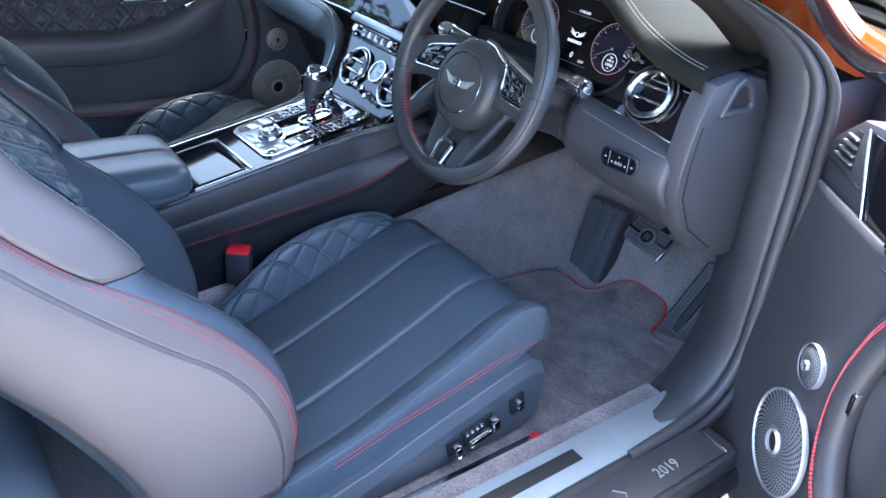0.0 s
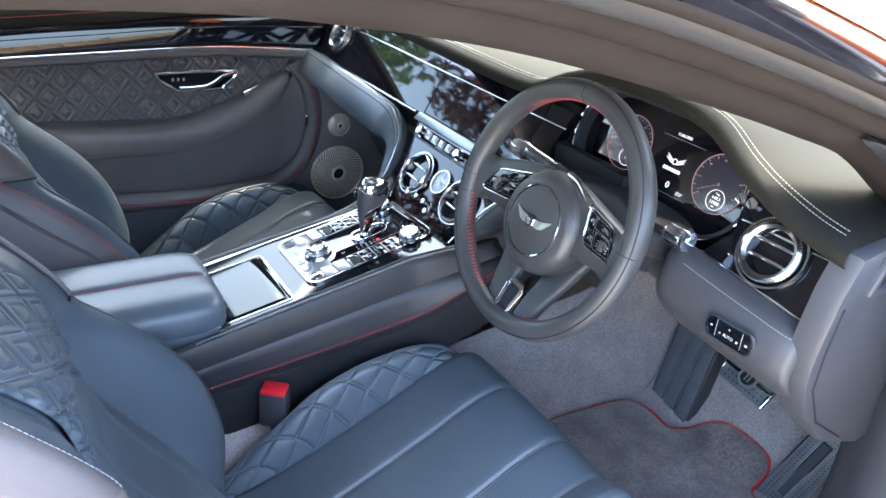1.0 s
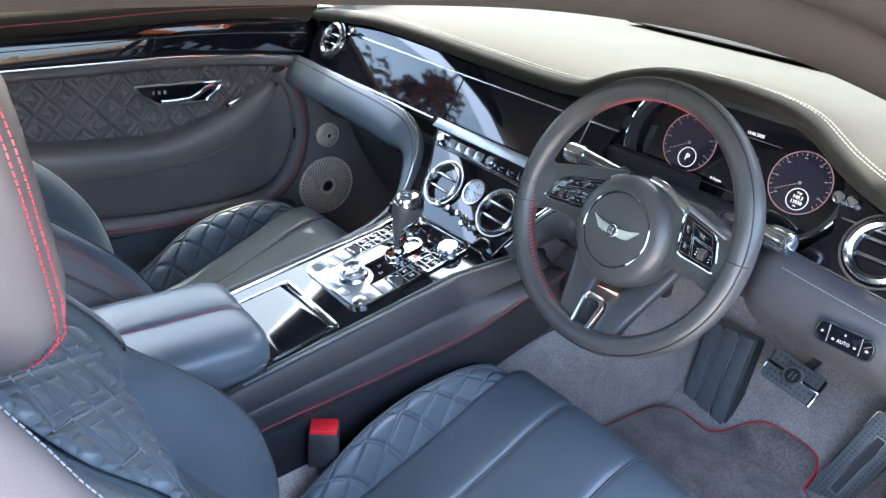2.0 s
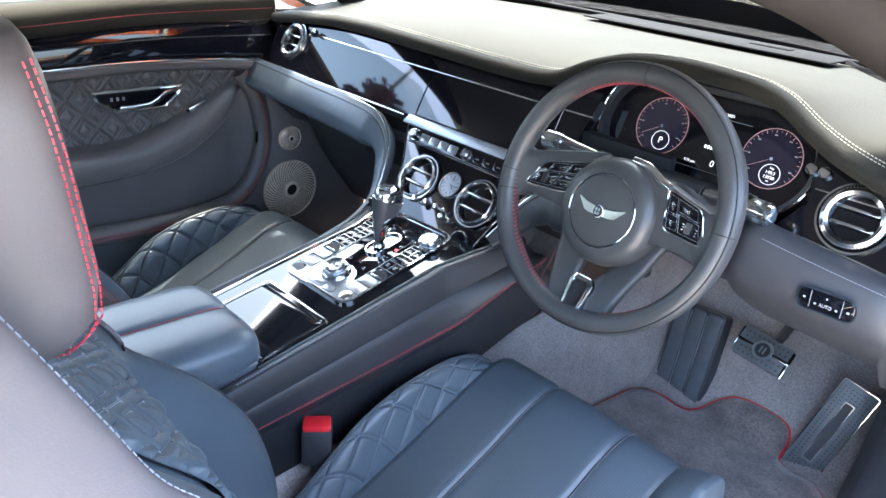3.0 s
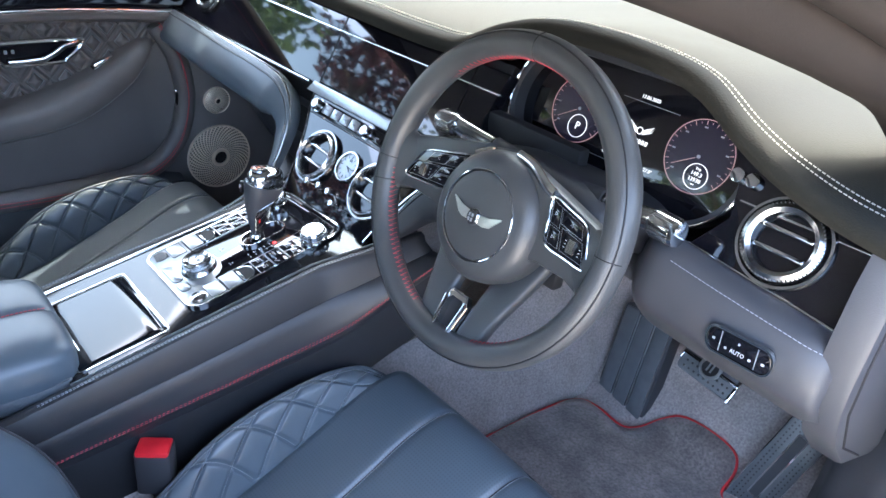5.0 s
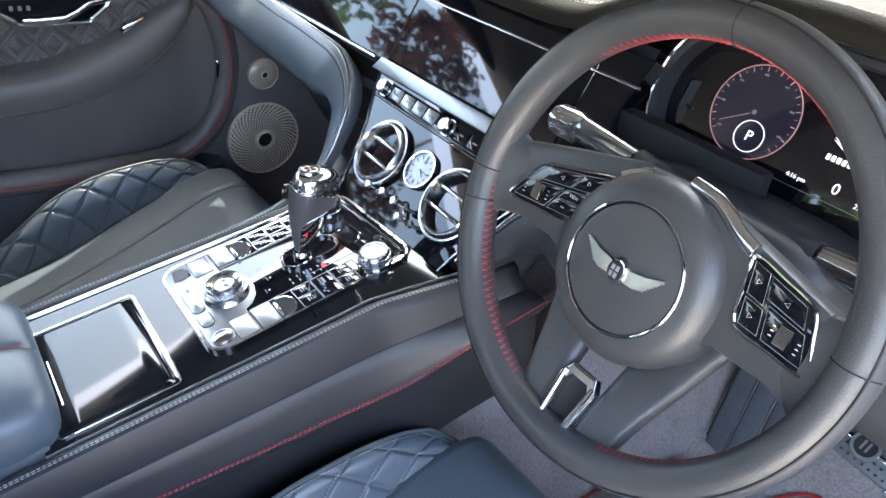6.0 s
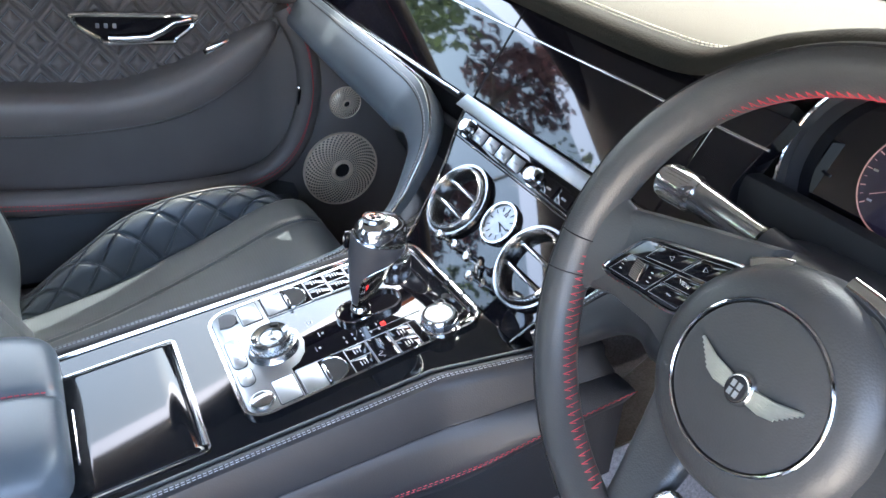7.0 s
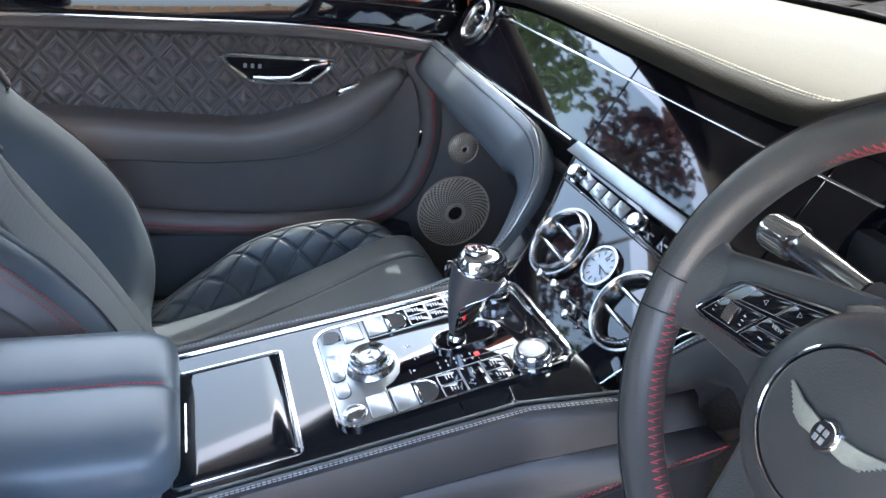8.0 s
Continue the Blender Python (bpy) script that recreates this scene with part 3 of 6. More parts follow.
for x in (-0.632, 0.640):
    round_vent(dash, FP @ Matrix.Translation((x, 0.008, 0.004)), 0.0405, 0.70)
    part("pull_stop", joined(tube([on(FP, x + 0.05, 0.034, 0.004), on(FP, x + 0.072, 0.04, 0.008)], 0.0035, 8), lathe([(0, 0.008), (0.006, 0.006), (0.006, -0.004), (0, -0.006)], FP @ Matrix.Translation((x + 0.075, 0.04, 0.010)), 16)) if x < 0 else
         joined(lathe([(0, 0.010), (0.0075, 0.008), (0.0075, 0)], FP @ Matrix.Translation((x - 0.056, 0.052, 0.0)), 20), lathe([(0, 0.010), (0.0075, 0.008), (0.0075, 0)], FP @ Matrix.Translation((x - 0.073, 0.052, 0.0)), 20)), CHROME, dash)

# centre stack: satin black panel with two vents, clock and organ stops
VA = radians(54)
VP = frame_of((0.008, 0.070, 0.709), (1, 0, 0), (0, math.cos(VA), math.sin(VA)))
stack_half = curve_at((-0.075, -0.05, -0.02, 0.02, 0.05, 0.08, 0.11), (0.112, 0.118, 0.128, 0.143, 0.160, 0.176, 0.186))
ys = lin(-0.075, 0.105, 16)
part("centre_panel", prism([(stack_half(y), y) for y in ys] + [(-stack_half(y), y) for y in ys[::-1]], -0.03, 0.0, VP), PIANO, dash, "gloss black centre panel", sharp=20)
for s in (-1, 1):
    strip("chrome_edge", VP, [(s * (stack_half(y) + 0.001), y) for y in ys], 0.0015, CHROME, dash)
for x in (-0.077, 0.077):
    round_vent(dash, VP @ Matrix.Translation((x, 0.0, 0.004)), 0.0400, 0.84)
# button bar
bar = part("button_bar", prism(round_rect(0.315, 0.024, 0.004, cx=0.0, cy=0.072), 0.0005, 0.003, VP, 0.0008), PIANO, dash)
strip("chrome_line", VP, [(x, 0.058) for x in lin(-0.158, 0.158, 4)], 0.0009, CHROME, bar, h=0.002)
for k in range(8):
    x = -0.118 + 0.0265 * k + (0.012 if k > 3 else 0)
    part("button", prism(round_rect(0.0225, 0.016, 0.002, cx=x, cy=0.073), 0.003, 0.0048, VP, 0.0008), SATIN if k < 4 else PIANO, bar)
    part("button_mark", prism(round_rect(0.008, 0.0022, 0.0004, 1, cx=x, cy=0.073), 0.0048, 0.0051, VP), GREY_PRINT, bar)
for x in (-0.143, 0.000, 0.143):
    part("rotary_knob", lathe([(0, 0.014), (0.0075, 0.014), (0.0095, 0.012), (0.0095, 0.003), (0.0115, 0.003), (0.0115, 0.0)], VP @ Matrix.Translation((x, 0.073, 0.002)), 32), CHROME_SOFT, bar)
# clock
clock = part("clock", lathe([(0.0205, 0.0), (0.0225, 0.006), (0.0245, 0.006), (0.026, 0.0)], VP @ Matrix.Translation((0, 0.012, 0)), 48), CHROME, dash, "round analogue clock with pale face")
CKM = VP @ Matrix.Translation((0, 0.012, 0.0025))
part("clock_face", lathe([(0.0215, 0.0), (0.0, 0.0)], CKM, 40), CLOCK_FACE, clock)
for k in range(12):
    a = k * math.pi / 6
    part("hour_mark", rbox((0, 0.0165, 0.0004), (0.0009 if k % 3 else 0.0016, 0.005, 0.0003), 0, m=CKM @ Matrix.Rotation(a, 4, 'Z')), DARK, clock, smooth=False)
part("hour_hand", rbox((0, 0.005, 0.0009), (0.0011, 0.012, 0.0004), 0, m=CKM @ Matrix.Rotation(radians(-128), 4, 'Z')), DARK, clock, smooth=False)
part("minute_hand", rbox((0, 0.007, 0.0014), (0.0009, 0.018, 0.0004), 0, m=CKM @ Matrix.Rotation(radians(-96), 4, 'Z')), DARK, clock, smooth=False)
lettering("clock_numeral", "12", 0.0065, CKM @ Matrix.Translation((0, 0.011, 0.0004)), DARK, clock)
# organ stops
for x, y in ((-0.043, -0.040), (-0.013, -0.036), (0.013, -0.036), (0.034, -0.048)):
    m = VP @ Matrix.Translation((x, y, 0))
    part("organ_stop", lathe([(0, 0.026), (0.0045, 0.0255), (0.0055, 0.023), (0.0055, 0.020), (0.0024, 0.017), (0.0022, 0.004), (0.005, 0.002), (0.005, 0)], m, 20), CHROME, dash)
for a, b in (((-0.043, -0.040), (-0.013, -0.036)), ((0.013, -0.036), (0.034, -0.048))):
    part("stop_link", tube([on(VP, *a, 0.006), on(VP, (a[0] + b[0]) / 2, (a[1] + b[1]) / 2 - 0.004, 0.004), on(VP, *b, 0.006)], 0.0022, 8), CHROME, dash)

# leather ledge that sweeps from the door into the console side
LEDGE = smooth_path([(-0.745, 0.108, 0.782), (-0.60, 0.100, 0.784), (-0.45, 0.094, 0.783), (-0.32, 0.094, 0.780), (-0.238, 0.094, 0.771), (-0.191, 0.080, 0.744),
                     (-0.165, 0.052, 0.706), (-0.142, 0.012, 0.668), (-0.124, -0.05, 0.640), (-0.116, -0.12, 0.622)], 8)
for side in (-1, 1):
    pts = [p if side < 0 else Vector((-p.x, p.y, p.z)) for p in (LEDGE if side < 0 else LEDGE[20:54])]
    n = len(pts)
    loops = []
    for i, p in enumerate(pts):
        d = (pts[min(i + 1, n - 1)] - pts[max(i - 1, 0)]).normalized()
        out = Vector((0, -0.80, 0.6))
        s = d.cross(out).normalized()
        if s.z > 0:
            s = -s
        f = max(0.20, min(1, 0.20 + (abs(p.x) - 0.135) / 0.11 * 0.80))
        prof = [(0.020, 0.010), (0.019, 0.022), (0.015, 0.0275), (0.008, 0.0290), (-0.012, 0.0290), (-0.032, 0.0270), (-0.046, 0.0230), (-0.053, 0.0170), (-0.056, 0.008), (-0.050, -0.020), (0.012, -0.020)]
        o2 = s.cross(d).normalized()
        if o2.dot(out) < 0:
            o2 = -o2
        loops.append([p - s * a * f * -1.0 * -1.0 + o2 * (b * f - 0.012) for a, b in prof])
    # same ledge both sides; the driver's half has its shade in the colour
    ledge = part("leather_ledge", rings(loops), LEATHER if side < 0 else LEATHER_SHADE, dash, "dark leather ledge, partly in sun")
    part("seam", tube([lp[3].lerp(lp[4], 0.25) for lp in loops], 0.0009, 6), DARK, ledge)
    part("stitching", stitches([lp[3].lerp(lp[4], 0.05) + Vector((0, -0.0006, 0.0006)) for lp in loops], 0.005, 0.0034, 0.0005), GREY_THREAD, ledge)
    part("edge_strip", tube([lp[1].lerp(lp[2], 0.5) for lp in loops], 0.0016, 8), CHROME_SOFT, ledge, "slim bright edge strip")

for q in (-1, 1):
    part("stack_backing", rbox((0.008 + q * 0.235, 0.170, 0.765), (0.27, 0.02, 0.20), 0.004), DARK, dash)
# lower dash, passenger side: recessed glove box
bm = surf(lambda x, t: Vector((x, curve_at((0, 0.12, 0.3, 0.6, 1), (0.125, 0.185, 0.245, 0.30, 0.40))(t), 0.752 - 0.35 * t)), lin(-0.74, -0.155, 12), lin(0, 1, 14))
gb = part("glove_box", bm, LEATHER_DARK, dash, thick=0.012)
part("glove_box_slot", rbox((-0.30, 0.192, 0.703), (0.10, 0.020, 0.012), 0.004), DARK, gb)
part("slot_rim", tube([(-0.352, 0.176, 0.706), (-0.30, 0.174, 0.705), (-0.250, 0.172, 0.703)], 0.0015), CHROME, gb)
# driver side knee panel
KNEE = smooth_path([(0, 0.134, 0.816), (0, 0.114, 0.806), (0, 0.104, 0.785), (0, 0.102, 0.762), (0, 0.112, 0.740), (0, 0.150, 0.706), (0, 0.22, 0.665), (0, 0.30, 0.625), (0, 0.40, 0.60)], 5)
knee_drop = curve_at((0.18, 0.35, 0.5, 0.62, 0.70, 0.74), (0.03, 0.030, 0.022, 0.008, 0.0, -0.004))


def knee_point(x, i):
    p = KNEE[int(i)]
    f = i / len(KNEE)
    g = ramp((0.540 - x) / 0.08)
    return Vector((x, p.y + 0.11 * g * (1 - 0.5 * f) + 0.10 * max(0, 0.50 - x) * (0.4 + f) + 0.008 * max(0, (x - 0.705) / 0.035) ** 2, p.z + knee_drop(x) * (1 - f) - 0.040 * g * (1 - f)))


knee = part("knee_panel", surf(knee_point, lin(0.17, 0.74, 48), range(len(KNEE))), LEATHER_DARK, dash, "dark-grey leather knee panel", thick=0.006)
part("stitching", stitches([knee_point(x, 6) + Vector((0, -0.0035, 0.003)) for x in lin(0.56, 0.725, 40)], 0.005, 0.0034, 0.0005), GREY_THREAD, knee)
# light switch panel
SW = frame_of((0.660, 0.0970, 0.7745), (0.998, -0.03, 0.05), (0, 0.02, 1)) @ Matrix.Diagonal((0.74, 0.86, 1, 1))
sw = part("light_switch_panel", prism(round_rect(0.092, 0.030, 0.013), -0.004, 0.0045, SW, 0.0015), PIANO, dash, "gloss black light switch panel")
part("chrome_rim", ring_plate(round_rect(0.097, 0.035, 0.015), round_rect(0.092, 0.030, 0.013), 0.0, 0.005, SW), CHROME, sw)
for x in (-0.026, 0.026):
    part("switch_gap", rbox((x, 0, 0.0046), (0.0012, 0.026, 0.0006), 0, m=SW), GREY_PRINT, sw, smooth=False)
lettering("switch_lettering", "AUTO", 0.0075, SW @ Matrix.Translation((0, -0.005, 0.0048)), WHITE_PRINT, sw)
for x, y, w in ((-0.036, 0.0, 0.006), (0.0, 0.007, 0.004), (-0.017, -0.005, 0.005), (0.018, -0.005, 0.006), (0.036, -0.002, 0.007)):
    part("switch_mark", prism(round_rect(w * 0.7, 0.003, 0.001, 2, cx=x, cy=y), 0.0046, 0.005, SW), WHITE_PRINT, sw)
part("dash_core", rbox((0, 0.290, 0.815), (1.48, 0.02, 0.21), 0.004), DARK, dash)
part("dash_core", rbox((-0.744, 0.235, 0.850), (0.006, 0.14, 0.13), 0.002), DARK, dash)
part("dash_core", rbox((-0.45, 0.200, 0.775), (0.58, 0.02, 0.06), 0.004), DARK, dash)
# end of the dashboard with its small side vent
END = [(0.136, 0.918), (0.120, 0.872), (0.114, 0.829), (0.110, 0.785), (0.114, 0.752), (0.142, 0.700), (0.20, 0.645), (0.30, 0.605), (0.335, 0.612), (0.332, 0.70), (0.315, 0.80), (0.285, 0.885), (0.255, 0.918), (0.19, 0.930)]
for side in (1, -1):
    m = Matrix(((0, 0, side, 0), (1, 0, 0, 0), (0, 1, 0, 0), (0, 0, 0, 1)))
    low_end = [(0.100, 0.790)] + END[3:11] + [(0.315, 0.790)]
    e = part("dash_end", prism(END if side > 0 else low_end, 0.725, 0.760, m, 0.008), LEATHER_DARK, dash, "dark leather end of the dashboard")
    if side > 0:
        tri = [(y - 0.034, z + 0.004) for y, z in ((0.188, 0.868), (0.205, 0.912), (0.222, 0.924), (0.248, 0.912), (0.272, 0.876), (0.262, 0.866))]
        inn = [(y - 0.034, z + 0.004) for y, z in ((0.200, 0.876), (0.213, 0.905), (0.224, 0.913), (0.242, 0.904), (0.258, 0.881), (0.252, 0.876))]
        part("side_vent", ring_plate(tri, inn, 0.756, 0.768, m), LEATHER_DARK, e, bevel=0.003)
        part("side_vent_mesh", prism(inn, 0.755, 0.7615, m), DARK, e)
        part("seam", tube([(0.7605, y, z) for y, z in ((0.128, 0.86), (0.124, 0.80), (0.128, 0.75), (0.165, 0.69), (0.24, 0.640))], 0.0014), DARK, e)

# ---- instrument cluster ----
CA = radians(72)
CM = frame_of((0.393, 0.220, 0.886), (1, 0, 0), (0, math.cos(CA), math.sin(CA)))
cluster = thing("instrument_cluster", (0.393, 0.22, 0.85), "digital instrument cluster with two lit dials, switched on", "instrument cluster")
part("cluster_glass", prism(round_rect(0.335, 0.142, 0.069, 10), -0.004, 0.0, CM), PIANO, cluster, sharp=20)
part("bezel", ring_plate(round_rect(0.350, 0.157, 0.076, 12), round_rect(0.336, 0.143, 0.0695, 12), -0.01, 0.020, CM), PLASTIC, cluster)
part("chrome_rim", tube([CM @ Vector((x, y, 0.022)) for x, y in round_rect(0.352, 0.159, 0.077, 12)], 0.0022, 8, closed=True), CHROME, cluster)
part("hood", joined(surf(lambda x, t: Vector((x, 0.165 + 0.10 * t, lip_z(x) - 0.022 - 0.02 * t)), lin(0.14, 0.64, 30), lin(0, 1, 5))), PLASTIC, cluster, thick=0.004)
for x, y, r, val in ((-0.0755, 0.006, 0.0440, "P"), (0.1035, 0.005, 0.0430, "")):
    d = part("dial", lathe([(r, 0.001), (0.0, 0.001)], CM @ Matrix.Translation((x, y, 0.0)), 48), DIAL_FACE, cluster)
    m = CM @ Matrix.Translation((x, y, 0.0014))
    part("dial_ring", lathe([(r - 0.0010, 0.0), (r - 0.0010, 0.0006), (r, 0.0006), (r, 0.0)], m, 64), DIAL_GLOW, d)
    for k in range(27):
        a = radians(-130 + 260 * k / 26)
        part("dial_mark", rbox((0, r - 0.0042, 0.0003), (0.0005 if k % 2 else 0.0009, 0.0022 if k % 2 else 0.0042, 0.0003), 0, m=m @ Matrix.Rotation(a, 4, 'Z')), DIAL_GLOW, d, smooth=False)
        if k % 4 == 2:
            part("dial_number", rbox((0, 0, 0.0003), (0.0042, 0.0018, 0.0003), 0, m=m @ Matrix.Translation(((r - 0.0095) * math.sin(-a), (r - 0.0095) * math.cos(a), 0))), GREY_PRINT, d, smooth=False)
    part("needle", rbox((0, 0.019, 0.0005), (0.0006, 0.030, 0.0003), 0, m=m @ Matrix.Rotation(radians(122), 4, 'Z')), DIAL_GLOW, d, smooth=False)
    part("needle_hub", lathe([(0.0022, 0.0), (0.0022, 0.0012), (0.0, 0.0012)], m, 20), GREY_PRINT, d)
    low_m = m @ Matrix.Translation((0.006, -0.0215, 0))
    part("inner_ring", lathe([(0.0142, 0.0), (0.0142, 0.0006), (0.0149, 0.0006), (0.0149, 0.0)], low_m, 40), SCREEN_GLOW, d)
    if val:
        lettering("gear_letter", val, 0.014, low_m, SCREEN_GLOW, d)
    else:
        lettering("trip_label", "Trip", 0.0042, low_m @ Matrix.Translation((0, 0.0088, 0)), SCREEN_GLOW, d)
        lettering("trip_reading", "149.3", 0.0066, low_m @ Matrix.Translation((0, 0.0026, 0)), SCREEN_GLOW, d)
        lettering("distance_reading", "13938", 0.0066, low_m @ Matrix.Translation((0, -0.0042, 0)), SCREEN_GLOW, d)
        part("unit_mark", rbox((0, -0.0095, 0.0003), (0.004, 0.0012, 0.0003), 0, m=low_m), SCREEN_GLOW, d, smooth=False)
for words, x, y, sz in (("4:16 pm", -0.012, -0.031, 0.0058), ("27.0\u00b0", 0.050, -0.033, 0.0062), ("13.06.2025", 0.017, 0.047, 0.0062), ("0", 0.024, -0.027, 0.014)):
    lettering("display_reading", words, sz, CM @ Matrix.Translation((x, y, 0.001)), SCREEN_GLOW, cluster)
part("display_line", rbox((0.020, 0.0405, 0.001), (0.082, 0.0008, 0.0003), 0, m=CM), GREY_PRINT, cluster, smooth=False)
part("display_line", rbox((0.010, -0.040, 0.001), (0.110, 0.0006, 0.0003), 0, m=CM), GREY_PRINT, cluster, smooth=False)
EMB = CM @ Matrix.Translation((0.019, 0.009, 0.0))
part("display_emblem", joined(*[prism([(q * 0.018, 0.008 - 0.0022 * k), (q * 0.005, 0.001 - 0.0016 * k), (q * 0.005, -0.0002 - 0.0016 * k), (q * (0.0165 - 0.002 * k), 0.0064 - 0.0022 * k)][::int(q)], 0.0008, 0.0012, EMB) for q in (-1, 1) for k in range(4)],
                              lathe([(0.0034, 0.0008), (0.0034, 0.0012), (0.0046, 0.0012), (0.0046, 0.0008)], EMB @ Matrix.Translation((0, -0.001, 0)), 24)), SCREEN_GLOW, cluster, smooth=False)
part("display_bar", joined(*[prism(round_rect(0.0035, 0.0052, 0.0005, 1, cx=-0.0145 + 0.0049 * k + 0.019, cy=-0.0045), 0.0008, 0.0012, CM) for k in range(7)]), SCREEN_GLOW, cluster, smooth=False)


# ---- steering column and wheel ----
WA = radians(17.7)
WM = frame_of((0.381, 0.009, 0.8345), (1, 0, 0), (0, math.sin(WA), math.cos(WA)))
column = thing("steering_column", (0.381, 0.2, 0.72), "dark steering column cowl with chrome-tipped stalks and gear paddles", "steering column")
part("column_cowl", moved(rings([[Vector((0.055 * k * math.cos(a), -0.012 + 0.045 * k * math.sin(a), z)) for a in [2 * math.pi * i / 20 for i in range(20)]] for z, k in ((-0.04, 0.80), (-0.055, 0.95), (-0.11, 1.05), (-0.24, 1.15))]), WM), PLASTIC, column)
part("column_shroud", rings([[WM @ Vector((0.118 * k * math.copysign(abs(math.cos(a)) ** 0.6, math.cos(a)), 0.020 + h * math.copysign(abs(math.sin(a)) ** 0.7, math.sin(a)), z)) for a in [2 * math.pi * i / 28 for i in range(28)]] for z, k, h in ((-0.062, 0.70, 0.022), (-0.068, 0.86, 0.029), (-0.085, 0.96, 0.034), (-0.12, 1.0, 0.037), (-0.19, 1.05, 0.040))]), PLASTIC, column, "dark cowl between wheel and instruments")
part("column_adjuster", lathe([(0, 0.006), (0.012, 0.006), (0.014, 0.0)], WM @ Matrix.Translation((-0.058, -0.035, -0.10)) @ Matrix.Rotation(radians(-90), 4, 'Y'), 20), CHROME, column)


def stalk(side, name):
    base, tip = Vector((0.050 * side, 0.038, -0.088)), Vector((0.182 * side, 0.050, -0.074))
    pts = [WM @ base.lerp(tip, t) for t in lin(0.30, 0.8, 6)]
    s = part(name, tube(pts, 0.0125, 16, rx=0.010, up=(0, 0, 1)), CHROME_SOFT, column, "chrome stalk with black legends")
    part("stalk_root", tube([WM @ base.lerp(tip, t) for t in lin(-0.25, 0.29, 6)], 0.0150, 14, rx=0.013, up=(0, 0, 1)), PLASTIC, s, "dark stalk root")
    part("stalk_band", tube([WM @ base.lerp(tip, t) for t in (0.295, 0.315)], 0.0131, 16, rx=0.0106, up=(0, 0, 1)), PIANO, s)
    d = (tip - base).normalized()
    m = frame_of(WM @ base.lerp(tip, 0.78), (WM.to_3x3() @ d).cross(Vector((0, 0, 1))), Vector((0, 0, 1)))
    axis = WM.to_3x3() @ d
    if m.col[2].to_3d().dot(axis) < 0:
        m = m @ Matrix.Rotation(math.pi, 4, 'X')
    part("knurled_tip", lathe([(0, 0.0), (0.0130, 0.0), (0.0148, 0.004), (0.0148, 0.030), (0.0136, 0.034), (0.007, 0.036), (0, 0.035)], m, 40), CHROME, s)
    ridges = [rbox((0.0148, 0, 0.017), (0.0014, 0.0012, 0.024), 0, m=m @ Matrix.Rotation(2 * math.pi * k / 30, 4, 'Z')) for k in range(30)]
    part("knurling", joined(*ridges), CHROME, s, smooth=False)
    p = s
    for t in (0.30, 0.45, 0.60):
        q = WM @ (base.lerp(tip, t) + Vector((0, 0.0, 0.0095)))
        part("legend_mark", rbox((0, 0, 0), (0.010, 0.003, 0.0008), 0, m=frame_of(q, axis, (0, 0.3, 1))), DARK, p, smooth=False)
    return s


stalk(-1, "wiper_stalk")
stalk(1, "indicator_stalk")
for s in (-1, 1):
    ol = [(s * 0.098, -0.010), (s * 0.150, -0.002), (s * 0.156, 0.014), (s * 0.146, 0.024), (s * 0.105, 0.018)]
    part("gear_paddle", prism(ol if s > 0 else ol[::-1], -0.040, -0.035, WM, 0.001), SATIN, column, "satin metal gear paddle")

wheel = thing("steering_wheel", (0.381, 0.009, 0.66), "dark leather steering wheel with red stitching and chrome trim", "steering wheel")
seg = 96
loops = []
for i in range(seg):
    a = 2 * math.pi * i / seg
    fat = 1.0 + 0.10 * math.exp(-((math.degrees(a) - 25 + 180) % 360 - 180) ** 2 / 300) + 0.10 * math.exp(-((math.degrees(a) - 155 + 180) % 360 - 180) ** 2 / 300)
    loops.append([WM @ Vector(((0.171 + 0.0155 * fat * math.cos(b)) * math.cos(a), (0.171 + 0.0155 * fat * math.cos(b)) * math.sin(a), 0.0175 * math.sin(b))) for b in [2 * math.pi * k / 16 for k in range(16)]])
rim = part("rim", rings(loops, cyclic=True), WHEEL_LEATHER, wheel)


def rim_at(deg, r, h):
    a = radians(deg)
    return WM @ Vector((r * math.cos(a), r * math.sin(a), h))


# cross stitching on the inner side of the rim
for d0, d1 in ((22, 158), (186, 252), (288, 354)):
    zig = []
    n = int((d1 - d0) * 0.46)
    for k in range(n):
        a = d0 + (d1 - d0) * k / n
        st = (d1 - d0) / n
        zig.append(tube([rim_at(a, 0.1568, -0.0066), rim_at(a + st * 0.35, 0.1553, 0.0), rim_at(a + st * 0.75, 0.1569, 0.0070)], 0.00040, 4))
        zig.append(tube([rim_at(a + st * 0.75, 0.1569, 0.0070), rim_at(a + st * 0.80, 0.1555, 0.0016)], 0.00034, 4))
    tagged(part("stitching", joined(*zig), RED_THREAD, rim, "red cross stitching", smooth=False), kind="stuff")
for b0, b1 in ((48, 0.0009),):
    part("rim_crease", tube([rim_at(k * 3, 0.171 + 0.0157 * math.cos(radians(b0)), 0.0178 * math.sin(radians(b0))) for k in range(120)], b1, 6, closed=True), DARK, rim)
for deg in (90, 183, 193, 3):
    part("leather_seam", tube([rim_at(deg, 0.171 + 0.0160 * math.cos(b), 0.0180 * math.sin(b)) for b in lin(0.3, 2 * math.pi - 0.6, 20)], 0.0006, 4), DARK, rim)
# hub
HM = WM @ Matrix.Translation((0.006, -0.0165, -0.011))
part("hub", lathe([(0.064, -0.045), (0.074, -0.020), (0.0750, 0.0), (0.0730, 0.012), (0.0675, 0.020), (0.060, 0.0245), (0.0515, 0.0255)], HM, 64), WHEEL_LEATHER, wheel)
